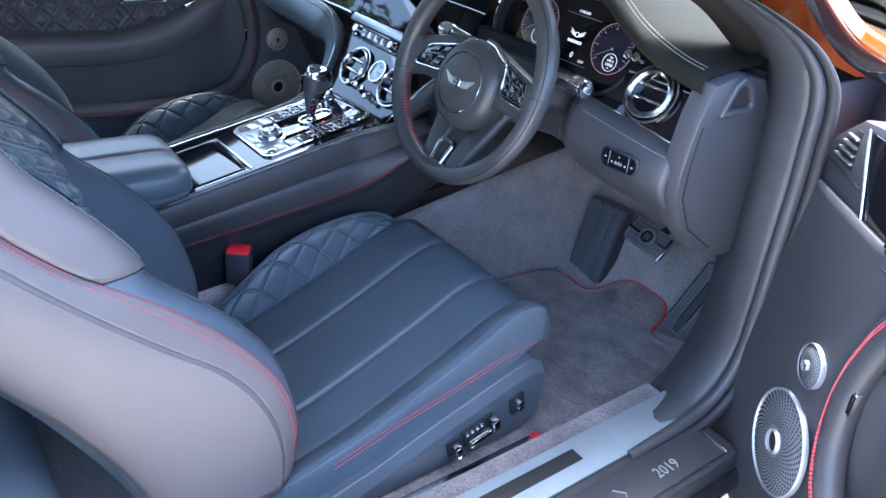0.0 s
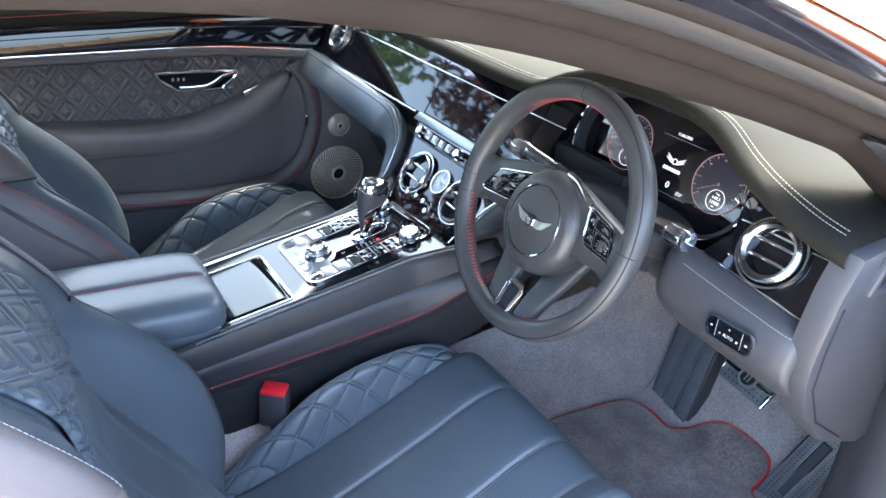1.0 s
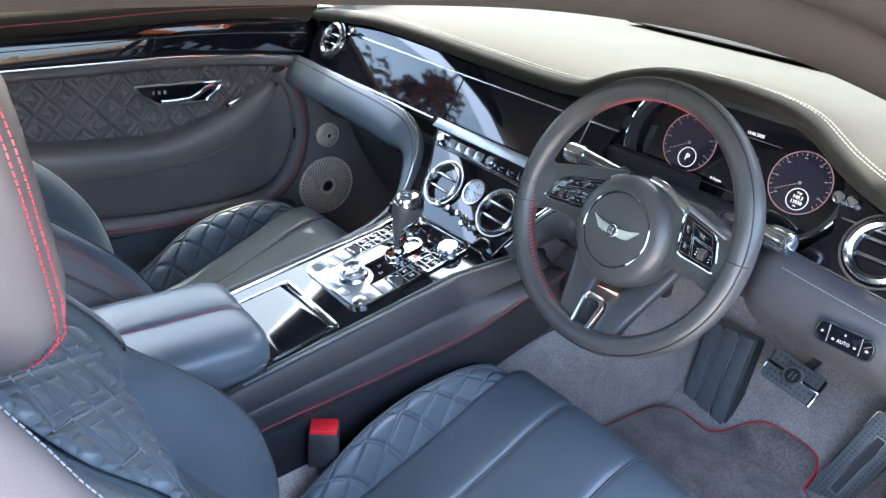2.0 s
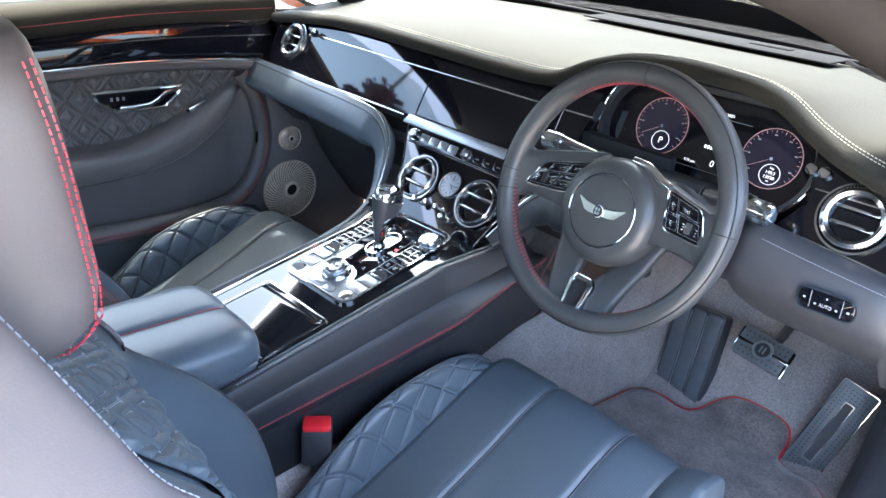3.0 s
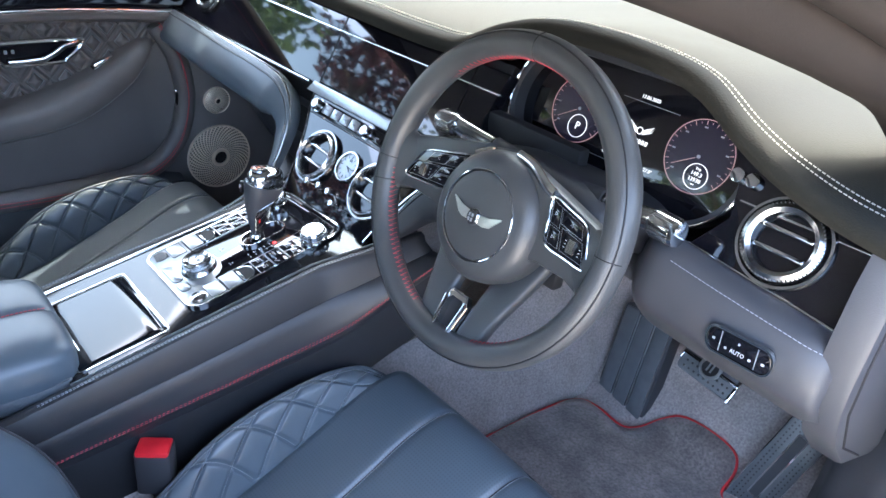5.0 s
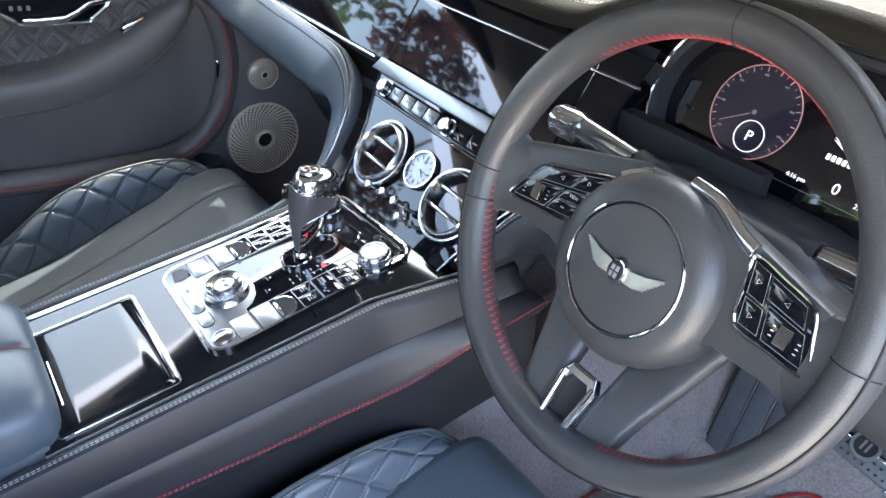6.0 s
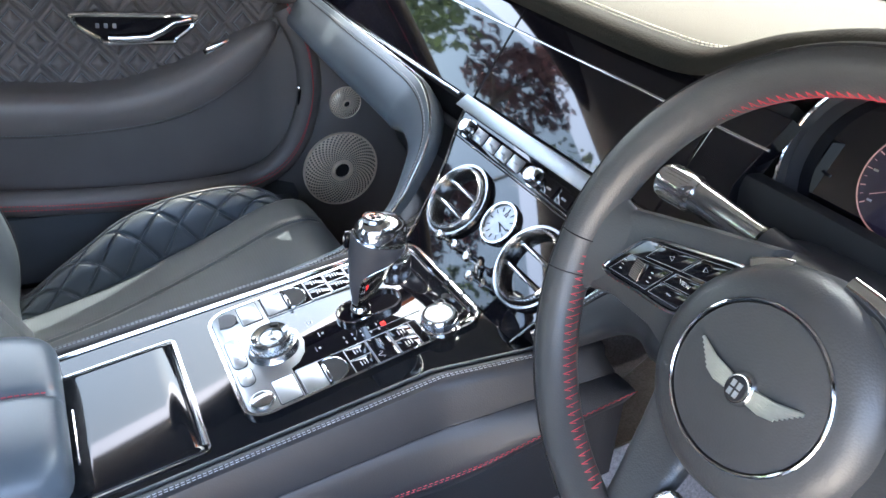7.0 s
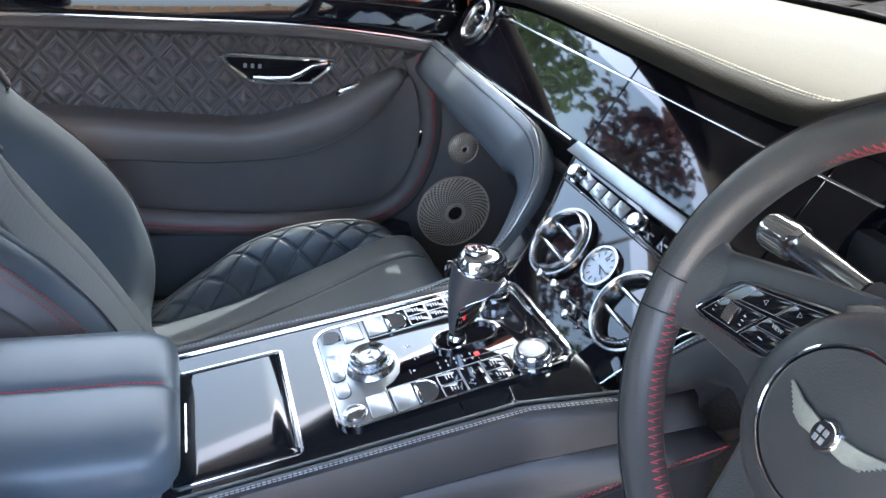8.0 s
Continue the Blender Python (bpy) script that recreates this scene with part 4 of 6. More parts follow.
part("hub_pad", lathe([(0.0495, 0.0225), (0.0485, 0.0258), (0.042, 0.0272), (0.0, 0.0285)], HM, 64), WHEEL_LEATHER, wheel)
part("hub_ring", lathe([(0.0492, 0.022), (0.0496, 0.0268), (0.0506, 0.0274), (0.0516, 0.0268), (0.0522, 0.022)], HM, 72), CHROME, wheel)
# winged badge as a plain shape
badge = part("badge", lathe([(0.0, 0.0335), (0.0075, 0.0330), (0.0090, 0.0305), (0.0095, 0.028)], HM @ Matrix.Translation((0, -0.002, 0)) @ Matrix.Diagonal((1, 1.15, 1, 1)), 32), CHROME, wheel, "silver winged badge")
part("badge_boss", lathe([(0.0, 0.0348), (0.0065, 0.0342), (0.0072, 0.0325)], HM @ Matrix.Translation((0, -0.002, 0)) @ Matrix.Diagonal((1, 1.15, 1, 1)), 24), DARK, badge, "dark enamel boss")
part("boss_mark", joined(*[rbox((x, -0.002 + y, 0.0349), (0.0026, 0.0040, 0.0008), 0, m=HM) for x in (-0.0021, 0.0021) for y in (-0.0027, 0.0027)]), CLOCK_FACE, badge, smooth=False)
for s in (-1, 1):
    for k in range(7):
        f = k / 6
        a = (s * (0.008), -0.006 + 0.008 * f)
        b = (s * (0.037 - 0.012 * (1 - f)), -0.004 + 0.013 * f)
        part("feather", tube([HM @ Vector((a[0], a[1], 0.0300)), HM @ Vector(((a[0] + b[0]) / 2, (a[1] + b[1]) / 2 - 0.0012, 0.0305)), HM @ Vector((b[0], b[1], 0.0285))], 0.0010, 6, rx=0.0013, up=HM.col[2].to_3d()), BADGE_SILVER, badge)
# side spokes with switch pods
def pod_map(q):
    """Maps (u, v) in the unit square onto the pod outline q: lower outer, lower inner, upper inner, upper outer."""
    a, b, c, e = (Vector(p) for p in q)
    return lambda u, v: a.lerp(b, u).lerp(e.lerp(c, u), v)


PODS = {-1: [(-0.139, -0.020), (-0.066, -0.013), (-0.037, 0.038), (-0.114, 0.018)],
        1: [(0.149, -0.014), (0.093, -0.010), (0.083, 0.039), (0.133, 0.027)]}
POD_KEYS = {-1: [(0.20, 0.60, 0.62, 0.94), (0.62, 0.95, 0.62, 0.94), (0.07, 0.56, 0.08, 0.55), (0.60, 0.95, 0.34, 0.55), (0.60, 0.95, 0.08, 0.31)],
        1: [(0.10, 0.66, 0.62, 0.94), (0.08, 0.62, 0.08, 0.56), (0.70, 0.95, 0.50, 0.94), (0.68, 0.95, 0.08, 0.45)]}
for s in (-1, 1):
    ol = [(s * 0.045, -0.046), (s * 0.085, -0.034), (s * 0.125, -0.034), (s * 0.162, -0.046), (s * 0.166, 0.016), (s * 0.140, 0.030), (s * 0.080, 0.046), (s * 0.030, 0.058)]
    part("spoke", prism(ol if s > 0 else ol[::-1], -0.020, -0.001, WM, 0.006), WHEEL_LEATHER, wheel)
    # thumb rest blending the spoke into the rim
    loops = []
    for k in range(9):
        f = k / 8
        x = s * (0.128 + 0.036 * f)
        hi, lo, t = 0.030 - 0.010 * f + 0.018 * f * f, -0.034 - 0.026 * f * f, 0.004 + 0.009 * f
        loops.append([WM @ Vector((x, (hi + lo) / 2 + (hi - lo) / 2 * math.copysign(abs(math.cos(b)) ** 0.7, math.cos(b)), -0.006 + t * math.copysign(abs(math.sin(b)) ** 0.8, math.sin(b)))) for b in [2 * math.pi * i / 18 for i in range(18)]])
    part("thumb_rest", rings(loops), WHEEL_LEATHER, wheel)
    q = PODS[s]
    pm = pod_map(q)
    c = Vector((sum(p[0] for p in q) / 4, sum(p[1] for p in q) / 4))
    flat = q if s < 0 else q[::-1]
    pod = part("switch_pod", prism(flat, -0.006, 0.0015, WM, 0.001), PIANO, wheel, "gloss black switch pod")
    edge = []
    for i in range(4):
        a, b = Vector(q[i]), Vector(q[(i + 1) % 4])
        edge += [a.lerp(b, 0.12), a.lerp(b, 0.5), a.lerp(b, 0.88)]
    part("pod_rim", tube(smooth_path([WM @ Vector((*(c + (p - c) * 1.05), 0.0010)) for p in edge], 4, True), 0.0015, 8, closed=True), CHROME, pod, "chrome rim")
    for u0, u1, v0, v1 in POD_KEYS[s]:
        cs = [pm(u0, v0), pm(u1, v0), pm(u1, v1), pm(u0, v1)]
        cs = cs if s < 0 else cs[::-1]
        k = part("button", prism([tuple(p) for p in cs], 0.0012, 0.0030, WM, 0.0008), PIANO, pod)
        part("button_edge", tube([WM @ Vector((*p, 0.0026)) for p in cs], 0.00025, 4, closed=True), GREY_PRINT, k)
    roll = pm(0.31, 0.32) if s < 0 else pm(0.34, 0.32)
    part("knurled_roller", joined(*[tube([WM @ Vector((roll.x - 0.0042, roll.y - 0.0062 + 0.0014 * k, 0.0042 + 0.0008 * math.sin(k / 9 * math.pi))), WM @ Vector((roll.x + 0.0042, roll.y - 0.0062 + 0.0014 * k, 0.0042 + 0.0008 * math.sin(k / 9 * math.pi)))], 0.0008, 6) for k in range(10)]), CHROME, pod, "knurled chrome roller")
    for u, v in (((0.40, 0.78), (0.76, 0.78)) if s < 0 else ((0.38, 0.76), (0.82, 0.74), (0.82, 0.26))):
        p, w = pm(u, v), (-1 if u < 0.5 else 1)
        part("button_mark", tube([WM @ Vector((p.x + w * 0.0018, p.y, 0.0032)), WM @ Vector((p.x - w * 0.0014, p.y + 0.0017, 0.0032)), WM @ Vector((p.x - w * 0.0014, p.y - 0.0017, 0.0032))], 0.00028, 4, closed=True), WHITE_PRINT, pod, smooth=False)
    for du in (-0.19, 0.16):
        p = pm((0.31 if s < 0 else 0.34) + du, 0.30)
        part("button_mark", joined(*[prism(round_rect(0.0022, 0.0007, 0.0002, 1, cx=p.x, cy=p.y + dy), 0.0029, 0.0032, WM) for dy in (-0.0035, 0.0, 0.0035)]), WHITE_PRINT, pod, smooth=False)
    if s < 0:
        lettering("button_lettering", "VIEW", 0.0040, WM @ Matrix.Translation((*pm(0.77, 0.45), 0.0031)), WHITE_PRINT, pod)
        part("button_mark", prism(round_rect(0.0042, 0.0008, 0.0003, 1, cx=pm(0.77, 0.2).x, cy=pm(0.77, 0.2).y), 0.0030, 0.0033, WM), WHITE_PRINT, pod, smooth=False)
    # chrome blade round the hub to the pod
    part("chrome_blade", tube(smooth_path([WM @ Vector(p) for p in (((0.014, 0.0590, -0.008), (0.042, 0.0560, -0.003), (0.066, 0.0450, 0.0), (0.082, 0.0400, 0.001)) if s > 0 else ((-0.018, 0.0500, -0.006), (-0.026, 0.0480, -0.004), (-0.033, 0.0440, -0.002), (-0.038, 0.0400, 0.0)))], 6), 0.0036, 10, rx=0.0062, up=WM.col[2].to_3d()), CHROME, wheel, "chrome blade between hub and switch pod")
    # lower spokes sink towards the hub and rise to the rim
    cx = 0.003
    o_x, o_y = curve_at((0, 0.35, 0.7, 1.0), (0.090, 0.074, 0.058, 0.050)), curve_at((0, 0.35, 0.7, 1.0), (-0.026, -0.075, -0.126, -0.164))
    i_x, i_y = curve_at((0, 0.35, 0.7, 1.0), (0.022, 0.020, 0.017, 0.012)), curve_at((0, 0.35, 0.7, 1.0), (-0.055, -0.090, -0.130, -0.172))
    dep = curve_at((0, 0.35, 0.7, 1.0), (-0.036, -0.026, -0.011, -0.003))
    loops = []
    for t in lin(0, 1, 14):
        o, i, h = Vector((o_x(t), o_y(t))), Vector((i_x(t), i_y(t))), dep(t)
        mid, half = (o + i) / 2, (o - i) / 2
        loops.append([WM @ Vector((cx + s * (mid.x + half.x * math.copysign(abs(math.cos(b)) ** 0.45, math.cos(b))), mid.y + half.y * math.copysign(abs(math.cos(b)) ** 0.45, math.cos(b)), h - 0.009 + (0.011 if math.sin(b) > 0 else 0.008) * math.copysign(abs(math.sin(b)) ** 0.7, math.sin(b)))) for b in [2 * math.pi * k / 28 for k in range(28)]])
    part("lower_spoke", rings(loops), WHEEL_LEATHER, wheel, sharp=70)
BZ = WM @ Matrix.Translation((0.003, -0.146, -0.004)) @ Matrix.Rotation(radians(-17), 4, 'X')
bez = [(-0.0125, -0.037), (0.0125, -0.037), (0.0185, 0.024), (0.0125, 0.034), (-0.0125, 0.034), (-0.0185, 0.024)]
inner = [(-0.0085, -0.022), (0.0085, -0.022), (0.0125, 0.020), (0.0085, 0.026), (-0.0085, 0.026), (-0.0125, 0.020)]
part("chrome_bezel", joined(ring_plate(bez, inner, -0.004, 0.0045, BZ), tube([BZ @ Vector((x * 0.97, y * 0.97, 0.004)) for x, y in bez], 0.0014, 8, closed=True)), CHROME, wheel, "chrome frame at the foot of the wheel")
part("bezel_inlay", prism(inner, -0.014, -0.004, BZ), DARK, wheel)
part("bezel_bar", rbox((0, -0.029, 0.0048), (0.019, 0.010, 0.002), 0.0008, m=BZ), PIANO, wheel)
for a in (-1, 1):
    part("bezel_rail", tube([BZ @ Vector((a * 0.0150, 0.026, 0.005)), BZ @ Vector((a * 0.0105, -0.034, 0.005))], 0.0022, 8), CHROME, wheel)

# ---- centre console ----
CPA = math.atan(0.21)
CP = frame_of((0, -0.2, 0.602), (1, 0, 0.04), (0, math.cos(CPA), math.sin(CPA)))
CX = 0.010
console = thing("centre_console", (0, -0.2, 0.3), "dark leather centre console with gloss black top and chrome edging", "centre console")


def console_edge(y):
    return 0.119 + 0.025 * max(0, y + 0.05) / 0.1


seam_x = curve_at((-0.80, -0.40, -0.30, -0.20, -0.10, -0.03, 0.03, 0.10), (0.124, 0.135, 0.143, 0.152, 0.161, 0.176, 0.196, 0.226))
seam_z = curve_at((-0.80, -0.40, -0.30, -0.20, -0.10, -0.03, 0.03, 0.10), (0.42, 0.470, 0.487, 0.505, 0.525, 0.550, 0.595, 0.655))
ty = lin(-0.185, 0.250, 14)
part("console_top", prism([(CX + console_edge(y - 0.2) - 0.010, y) for y in ty] + [(CX - console_edge(y - 0.2) + 0.010, y) for y in ty[::-1]], -0.02, 0.0, CP, 0.001), PIANO_DULLED, console, "gloss black console top", sharp=20)
for s in (-1, 1):
    strip("chrome_edge", CP, [(CX + s * (console_edge(y - 0.2) - 0.008), y) for y in ty], 0.0022, CHROME if s < 0 else SATIN, console, rx=0.003 if s < 0 else 0.0014)

    def side_point(y, t, s=s):
        top_x = console_edge(y)
        top_z = 0.602 + 0.21 * (y + 0.2) + 0.04 * (CX + s * top_x)
        low_x, low_z = seam_x(y), seam_z(y)
        prof = ((-0.009, -0.004, 0), (0.002, 0.002, 0), (0.009, 0.0, 0), (0.0125, -0.008, 0), (0.013, -0.010, 0.28), (0.012, -0.011, 0.31), (0.0135, -0.010, 0.34), (0.012, -0.005, 0.55), (0.0085, -0.001, 0.76), (0.0060, 0.001, 0.90), (0.0, 0.0, 1.0), (-0.006, -0.012, 1.0), (-0.009, -0.018, 1.0), (0.000, -0.100, 1.0))
        a, b, f = prof[int(t)]
        return Vector((CX * (1 - f) + s * (top_x + (low_x - top_x) * f + a), y, top_z + (low_z - top_z) * f + b))
    side = part("console_side", surf(side_point, lin(-0.80, 0.10, 64), range(14)), LEATHER_SHADE, console, "dark leather console flank", thick=0.003, sharp=50)
    for dx in (0.002, 0.0045):
        part("stitching", stitches([side_point(y, 1) + Vector((s * dx, 0, 0.0018)) for y in lin(-0.42, 0.06, 40)], 0.0045, 0.0030, 0.0005), GREY_THREAD, side)
    part("seam_groove", tube([side_point(y, 5) + Vector((s * 0.0012, 0, 0)) for y in lin(-0.79, 0.095, 60)], 0.0012, 6), DARK, side)
    for f in (-0.10, 0.30):
        part("stitching", stitches([side_point(y, 9).lerp(side_point(y, 10), f) + Vector((s * 0.0026, 0, 0.0012)) for y in lin(-0.78, 0.10, 80)], 0.0056, 0.0034, 0.00042), RED_THREAD, side, "red stitching")
part("console_core", rbox((CX, -0.33, 0.42), (0.20, 0.95, 0.24), 0.01), PLASTIC, console)

# sliding lid
LX, LY = 0.021, -0.1135
part("stowage_lid", surf(lambda x, y: CP @ Vector((LX + x, LY + y, 0.0016 + 0.0007 * (1 - (x / 0.085) ** 2))), lin(-0.085, 0.085, 24), lin(-0.056, 0.056, 6)), PIANO_DULLED, console, "gloss black stowage lid", thick=0.002, sharp=30)
lid = part("lid_rim", ring_plate(round_rect(0.176, 0.118, 0.008, cx=LX, cy=LY), round_rect(0.171, 0.113, 0.0065, cx=LX, cy=LY), -0.001, 0.0016, CP), CHROME, console)
strip("lid_grip", CP, [(LX - 0.076, LY + 0.056), (LX + 0.080, LY + 0.056)], 0.0018, CHROME, console, h=0.0020)
strip("lid_grip", CP, [(LX + 0.045, -0.158), (LX - 0.030, -0.158)], 0.0014, CHROME, console, h=0.0024)

# gear selector plate
PL = CP @ Matrix(((1, -0.06, 0, 0.008), (0, 1, 0, 0), (0, 0, 1, 0), (0, 0, 0, 1)))
PW, PH, PYC = 0.172, 0.246, 0.106
plate = part("selector_plate", prism(round_rect(PW, PH, 0.020, 8, cx=0, cy=PYC), 0.0, 0.003, PL, 0.001), PIANO, console, "black glass and satin silver control plate")
part("plate_rim", ring_plate(round_rect(PW + 0.006, PH + 0.006, 0.023, 8, cx=0, cy=PYC), round_rect(PW, PH, 0.020, 8, cx=0, cy=PYC), 0.0, 0.0045, PL), CHROME, plate)
# bright line modelled for the stack chrome reflected inside the front edge
part("rim_reflection", tube([PL @ Vector((x, y, 0.0036)) for x, y in round_rect(PW - 0.012, PH - 0.012, 0.015, 8, cx=0, cy=PYC) if y > 0.17], 0.0011, 6), CHROME, plate)
sil = [(-0.0855, 0.000), (-0.082, -0.010), (-0.074, -0.0155), (0.074, -0.0155), (0.082, -0.010), (0.0855, 0.000), (0.0855, 0.036), (0.042, 0.036), (0.037, 0.046), (0.026, 0.055), (0.010, 0.060), (-0.010, 0.059), (-0.026, 0.050), (-0.036, 0.039), (-0.0855, 0.039)]
sp = part("silver_panel", prism(sil, 0.003, 0.0040, PL, 0.0004), SATIN, plate, "satin silver panel")


def key(x, y, w, h, mat, up=0.0012, r=0.0015, nm="button", par=None, label="", gap=True):
    k = part(nm, prism(round_rect(w, h, r, 3, cx=x, cy=y), 0.0030, 0.0042 + up, PL, 0.0005), mat, par or plate, label)
    if gap:
        part("key_gap", ring_plate(round_rect(w + 0.0016, h + 0.0016, r + 0.0006, 3, cx=x, cy=y), round_rect(w, h, r, 3, cx=x, cy=y), 0.0030, 0.0044, PL), DARK if mat is SATIN else SATIN, par or plate)
    return k


def marks(k, x, y, rows, w=0.007, z=0.0046):
    for q in range(rows):
        part("button_mark", prism(round_rect(w * (1 - 0.25 * (q % 2)), 0.0012, 0.0003, 1, cx=x, cy=y + (q - (rows - 1) / 2) * 0.0030), z, z + 0.0004, PL), WHITE_PRINT, k, smooth=False)


# rocker behind the dial, round button and finger well
key(-0.010, -0.0055, 0.048, 0.014, SATIN, r=0.0065, par=sp)
key(0.029, -0.0055, 0.026, 0.014, SATIN, r=0.0065, par=sp)
for x in (-0.018, 0.0, 0.030):
    part("button_mark", prism([(x - 0.0015, -0.0055), (x + 0.001, -0.0043), (x + 0.001, -0.0067)], 0.0054, 0.0057, PL), GREY_PRINT, sp, smooth=False)
part("round_button", lathe([(0, 0.0038), (0.0070, 0.0042), (0.0085, 0.0032), (0.0105, 0.0030), (0.0112, 0.0008), (0.0122, 0.0008), (0.0122, 0)], PL @ Matrix.Translation((0.069, -0.001, 0.0042)), 32), CHROME_SOFT, sp)
part("finger_well", prism([(-0.058, -0.010 + 0.0)] + [(-0.068 + 0.0125 * math.cos(a), -0.001 + 0.0115 * math.sin(a)) for a in lin(-2.6, -6.8, 16)] + [(-0.058, 0.010)], 0.0035, 0.0044, PL), PLASTIC, sp)
for x in (-0.066, 0.067):
    key(x, 0.0235, 0.034, 0.021, SATIN, 0.0006, par=sp)
# side columns: switch lever, dark well, rows of keys
for q, y0 in ((-1, 0.052), (1, 0.049)):
    x0 = q * 0.0675
    part("column_outline", ring_plate(round_rect(0.041, 0.132, 0.002, 2, cx=x0, cy=y0 + 0.054), round_rect(0.0398, 0.1308, 0.0015, 2, cx=x0, cy=y0 + 0.054), 0.003, 0.0038, PL), SATIN, plate)
    key(x0, y0, 0.036, 0.022, SATIN, 0.0008)
    well = part("toggle_well", prism([(x0 - 0.018, y0 + 0.013), (x0 + 0.018, y0 + 0.013)] + [(x0 + 0.018 * math.cos(a), y0 + 0.018 + 0.017 * math.sin(a)) for a in lin(0.0, math.pi, 14)], 0.0030, 0.0038, PL), DARK, plate)
    part("well_rim", tube([PL @ Vector((x0 + 0.018 * math.cos(a), y0 + 0.018 + 0.017 * math.sin(a), 0.0040)) for a in lin(-0.2, math.pi + 0.2, 18)], 0.0007, 6), CHROME, well)
    part("toggle_lip", rbox((x0 + 0.004, y0 + 0.0135, 0.0062), (0.026, 0.0034, 0.0052), 0.001, m=PL), CHROME, well)
    for k in range(3):
        y = y0 + 0.050 + 0.0245 * k
        if q > 0 and k == 1:
            wide = key(x0, y, 0.0375, 0.0225, PIANO, 0.0002)
            lettering("button_lettering", "SYNC", 0.0050, PL @ Matrix.Translation((x0 - 0.008, y, 0.0045)) @ Matrix.Rotation(radians(0), 4, 'Z'), WHITE_PRINT, wide)
            part("button_mark", tube([PL @ Vector((x0 + 0.004 + 0.010 * a, y - 0.006 + 0.003 * math.sin(9 * a), 0.0046)) for a in lin(0, 1, 9)], 0.0003, 4), WHITE_PRINT, wide)
            continue
        for dx in (-0.0095, 0.0095):
            kk = key(x0 + dx, y, 0.0178, 0.0225, PIANO, 0.0002)
            marks(kk, x0 + dx, y, 3 + (k % 2))
# drive mode dial
DM = PL @ Matrix.Translation((0.003, 0.0300, 0.004))
rk = part("mode_dial", lathe([(0, 0.0120), (0.0122, 0.0120), (0.0128, 0.0150), (0.0180, 0.0172), (0.0200, 0.0164), (0.0208, 0.0130), (0.0208, 0.0075), (0.0236, 0.0062), (0.0246, 0.0030), (0.0262, 0.0)], DM, 64), CHROME_SOFT, plate, "bright knurled rotary dial")
part("dial_cap", lathe([(0, 0.0142), (0.0110, 0.0140), (0.0122, 0.0128)], DM, 40), SATIN, rk)
part("cap_badge", joined(*[tube([DM @ Vector((a * 0.0025, 0.0022 - 0.0012 * k, 0.0146)), DM @ Vector((a * (0.0082 - 0.001 * k), 0.0034 - 0.0014 * k, 0.0146))], 0.0004, 4) for a in (-1, 1) for k in range(4)]), DARK, rk)
part("knurling", joined(*[rbox((0.0209, 0, 0.0102), (0.0012, 0.0010, 0.0044), 0, m=DM @ Matrix.Rotation(2 * math.pi * k / 64, 4, 'Z') @ Matrix.Rotation(radians(25 if k % 2 else -25), 4, 'X')) for k in range(64)]), CHROME, rk, smooth=False)
part("dial_notch", joined(*[rbox((0.0165, 0, 0.0170), (0.0052, 0.0075, 0.0012), 0.0003, 1, m=DM @ Matrix.Rotation(radians(a), 4, 'Z')) for a in (30, 150, 270)]), DARK, rk)
for x, y in ((-0.014, 0.072), (0.010, 0.076), (0.030, 0.066)):
    part("dial_legend", joined(prism(round_rect(0.007, 0.0010, 0.0003, 1, cx=x, cy=y), 0.003, 0.0034, PL), prism(round_rect(0.0025, 0.0025, 0.0008, 2, cx=x, cy=y + 0.004), 0.003, 0.0034, PL)), WHITE_PRINT, plate, smooth=False)
# start knob and its twin at the front
for x, y, lab in ((0.0705, 0.1870, "chrome rimmed start knob"), (-0.066, 0.198, "chrome rimmed volume knob")):
    km = PL @ Matrix.Translation((x, y, 0.003))
    sk = part("rotary_knob", lathe([(0, 0.0140), (0.0142, 0.0140), (0.0148, 0.0158), (0.0168, 0.0158), (0.0184, 0.0140), (0.0190, 0.0115), (0.0190, 0.0050), (0.0205, 0.0040), (0.0212, 0.0)], km, 48), CHROME, plate, lab)
    part("knob_cap", lathe([(0, 0.0150), (0.0135, 0.0148), (0.0142, 0.0138)], km, 40), SATIN, sk)
    part("knurling", joined(*[rbox((0.0191, 0, 0.0085), (0.0010, 0.0011, 0.0060), 0, m=km @ Matrix.Rotation(2 * math.pi * k / 52, 4, 'Z')) for k in range(52)]), CHROME, sk, smooth=False)
part("sensor_dot", lathe([(0, 0.0006), (0.0038, 0.0006), (0.0046, 0.0)], PL @ Matrix.Translation((0.031, 0.2145, 0.003)), 20), DARK, plate)
for k in range(10):
    part("legend_mark", prism(round_rect(0.0040, 0.0014, 0.0004, 1, cx=0.030 + 0.008 * (k % 2), cy=0.096 + 0.009 * (k // 2)), 0.003, 0.0034, PL), WHITE_PRINT, plate, smooth=False)
part("lit_mark", prism(round_rect(0.0062, 0.0052, 0.001, 2, cx=0.034, cy=0.1385), 0.003, 0.0042, PL), RED_GLOW, plate)
part("plate_line", rbox((0.037, 0.150, 0.0034), (0.0005, 0.060, 0.0004), 0, m=PL), GREY_PRINT, plate, smooth=False)
# selector gate and lever
GATE = PL @ Matrix.Translation((0.001, 0.137, 0.003))
part("gate_rim", ring_plate(round_rect(0.039, 0.074, 0.0190, 8), round_rect(0.034, 0.069, 0.0165, 8), 0.0, 0.0045, GATE), CHROME, plate)
part("gate", prism(round_rect(0.034, 0.069, 0.0165, 8), 0.0, 0.001, GATE), PIANO, plate)

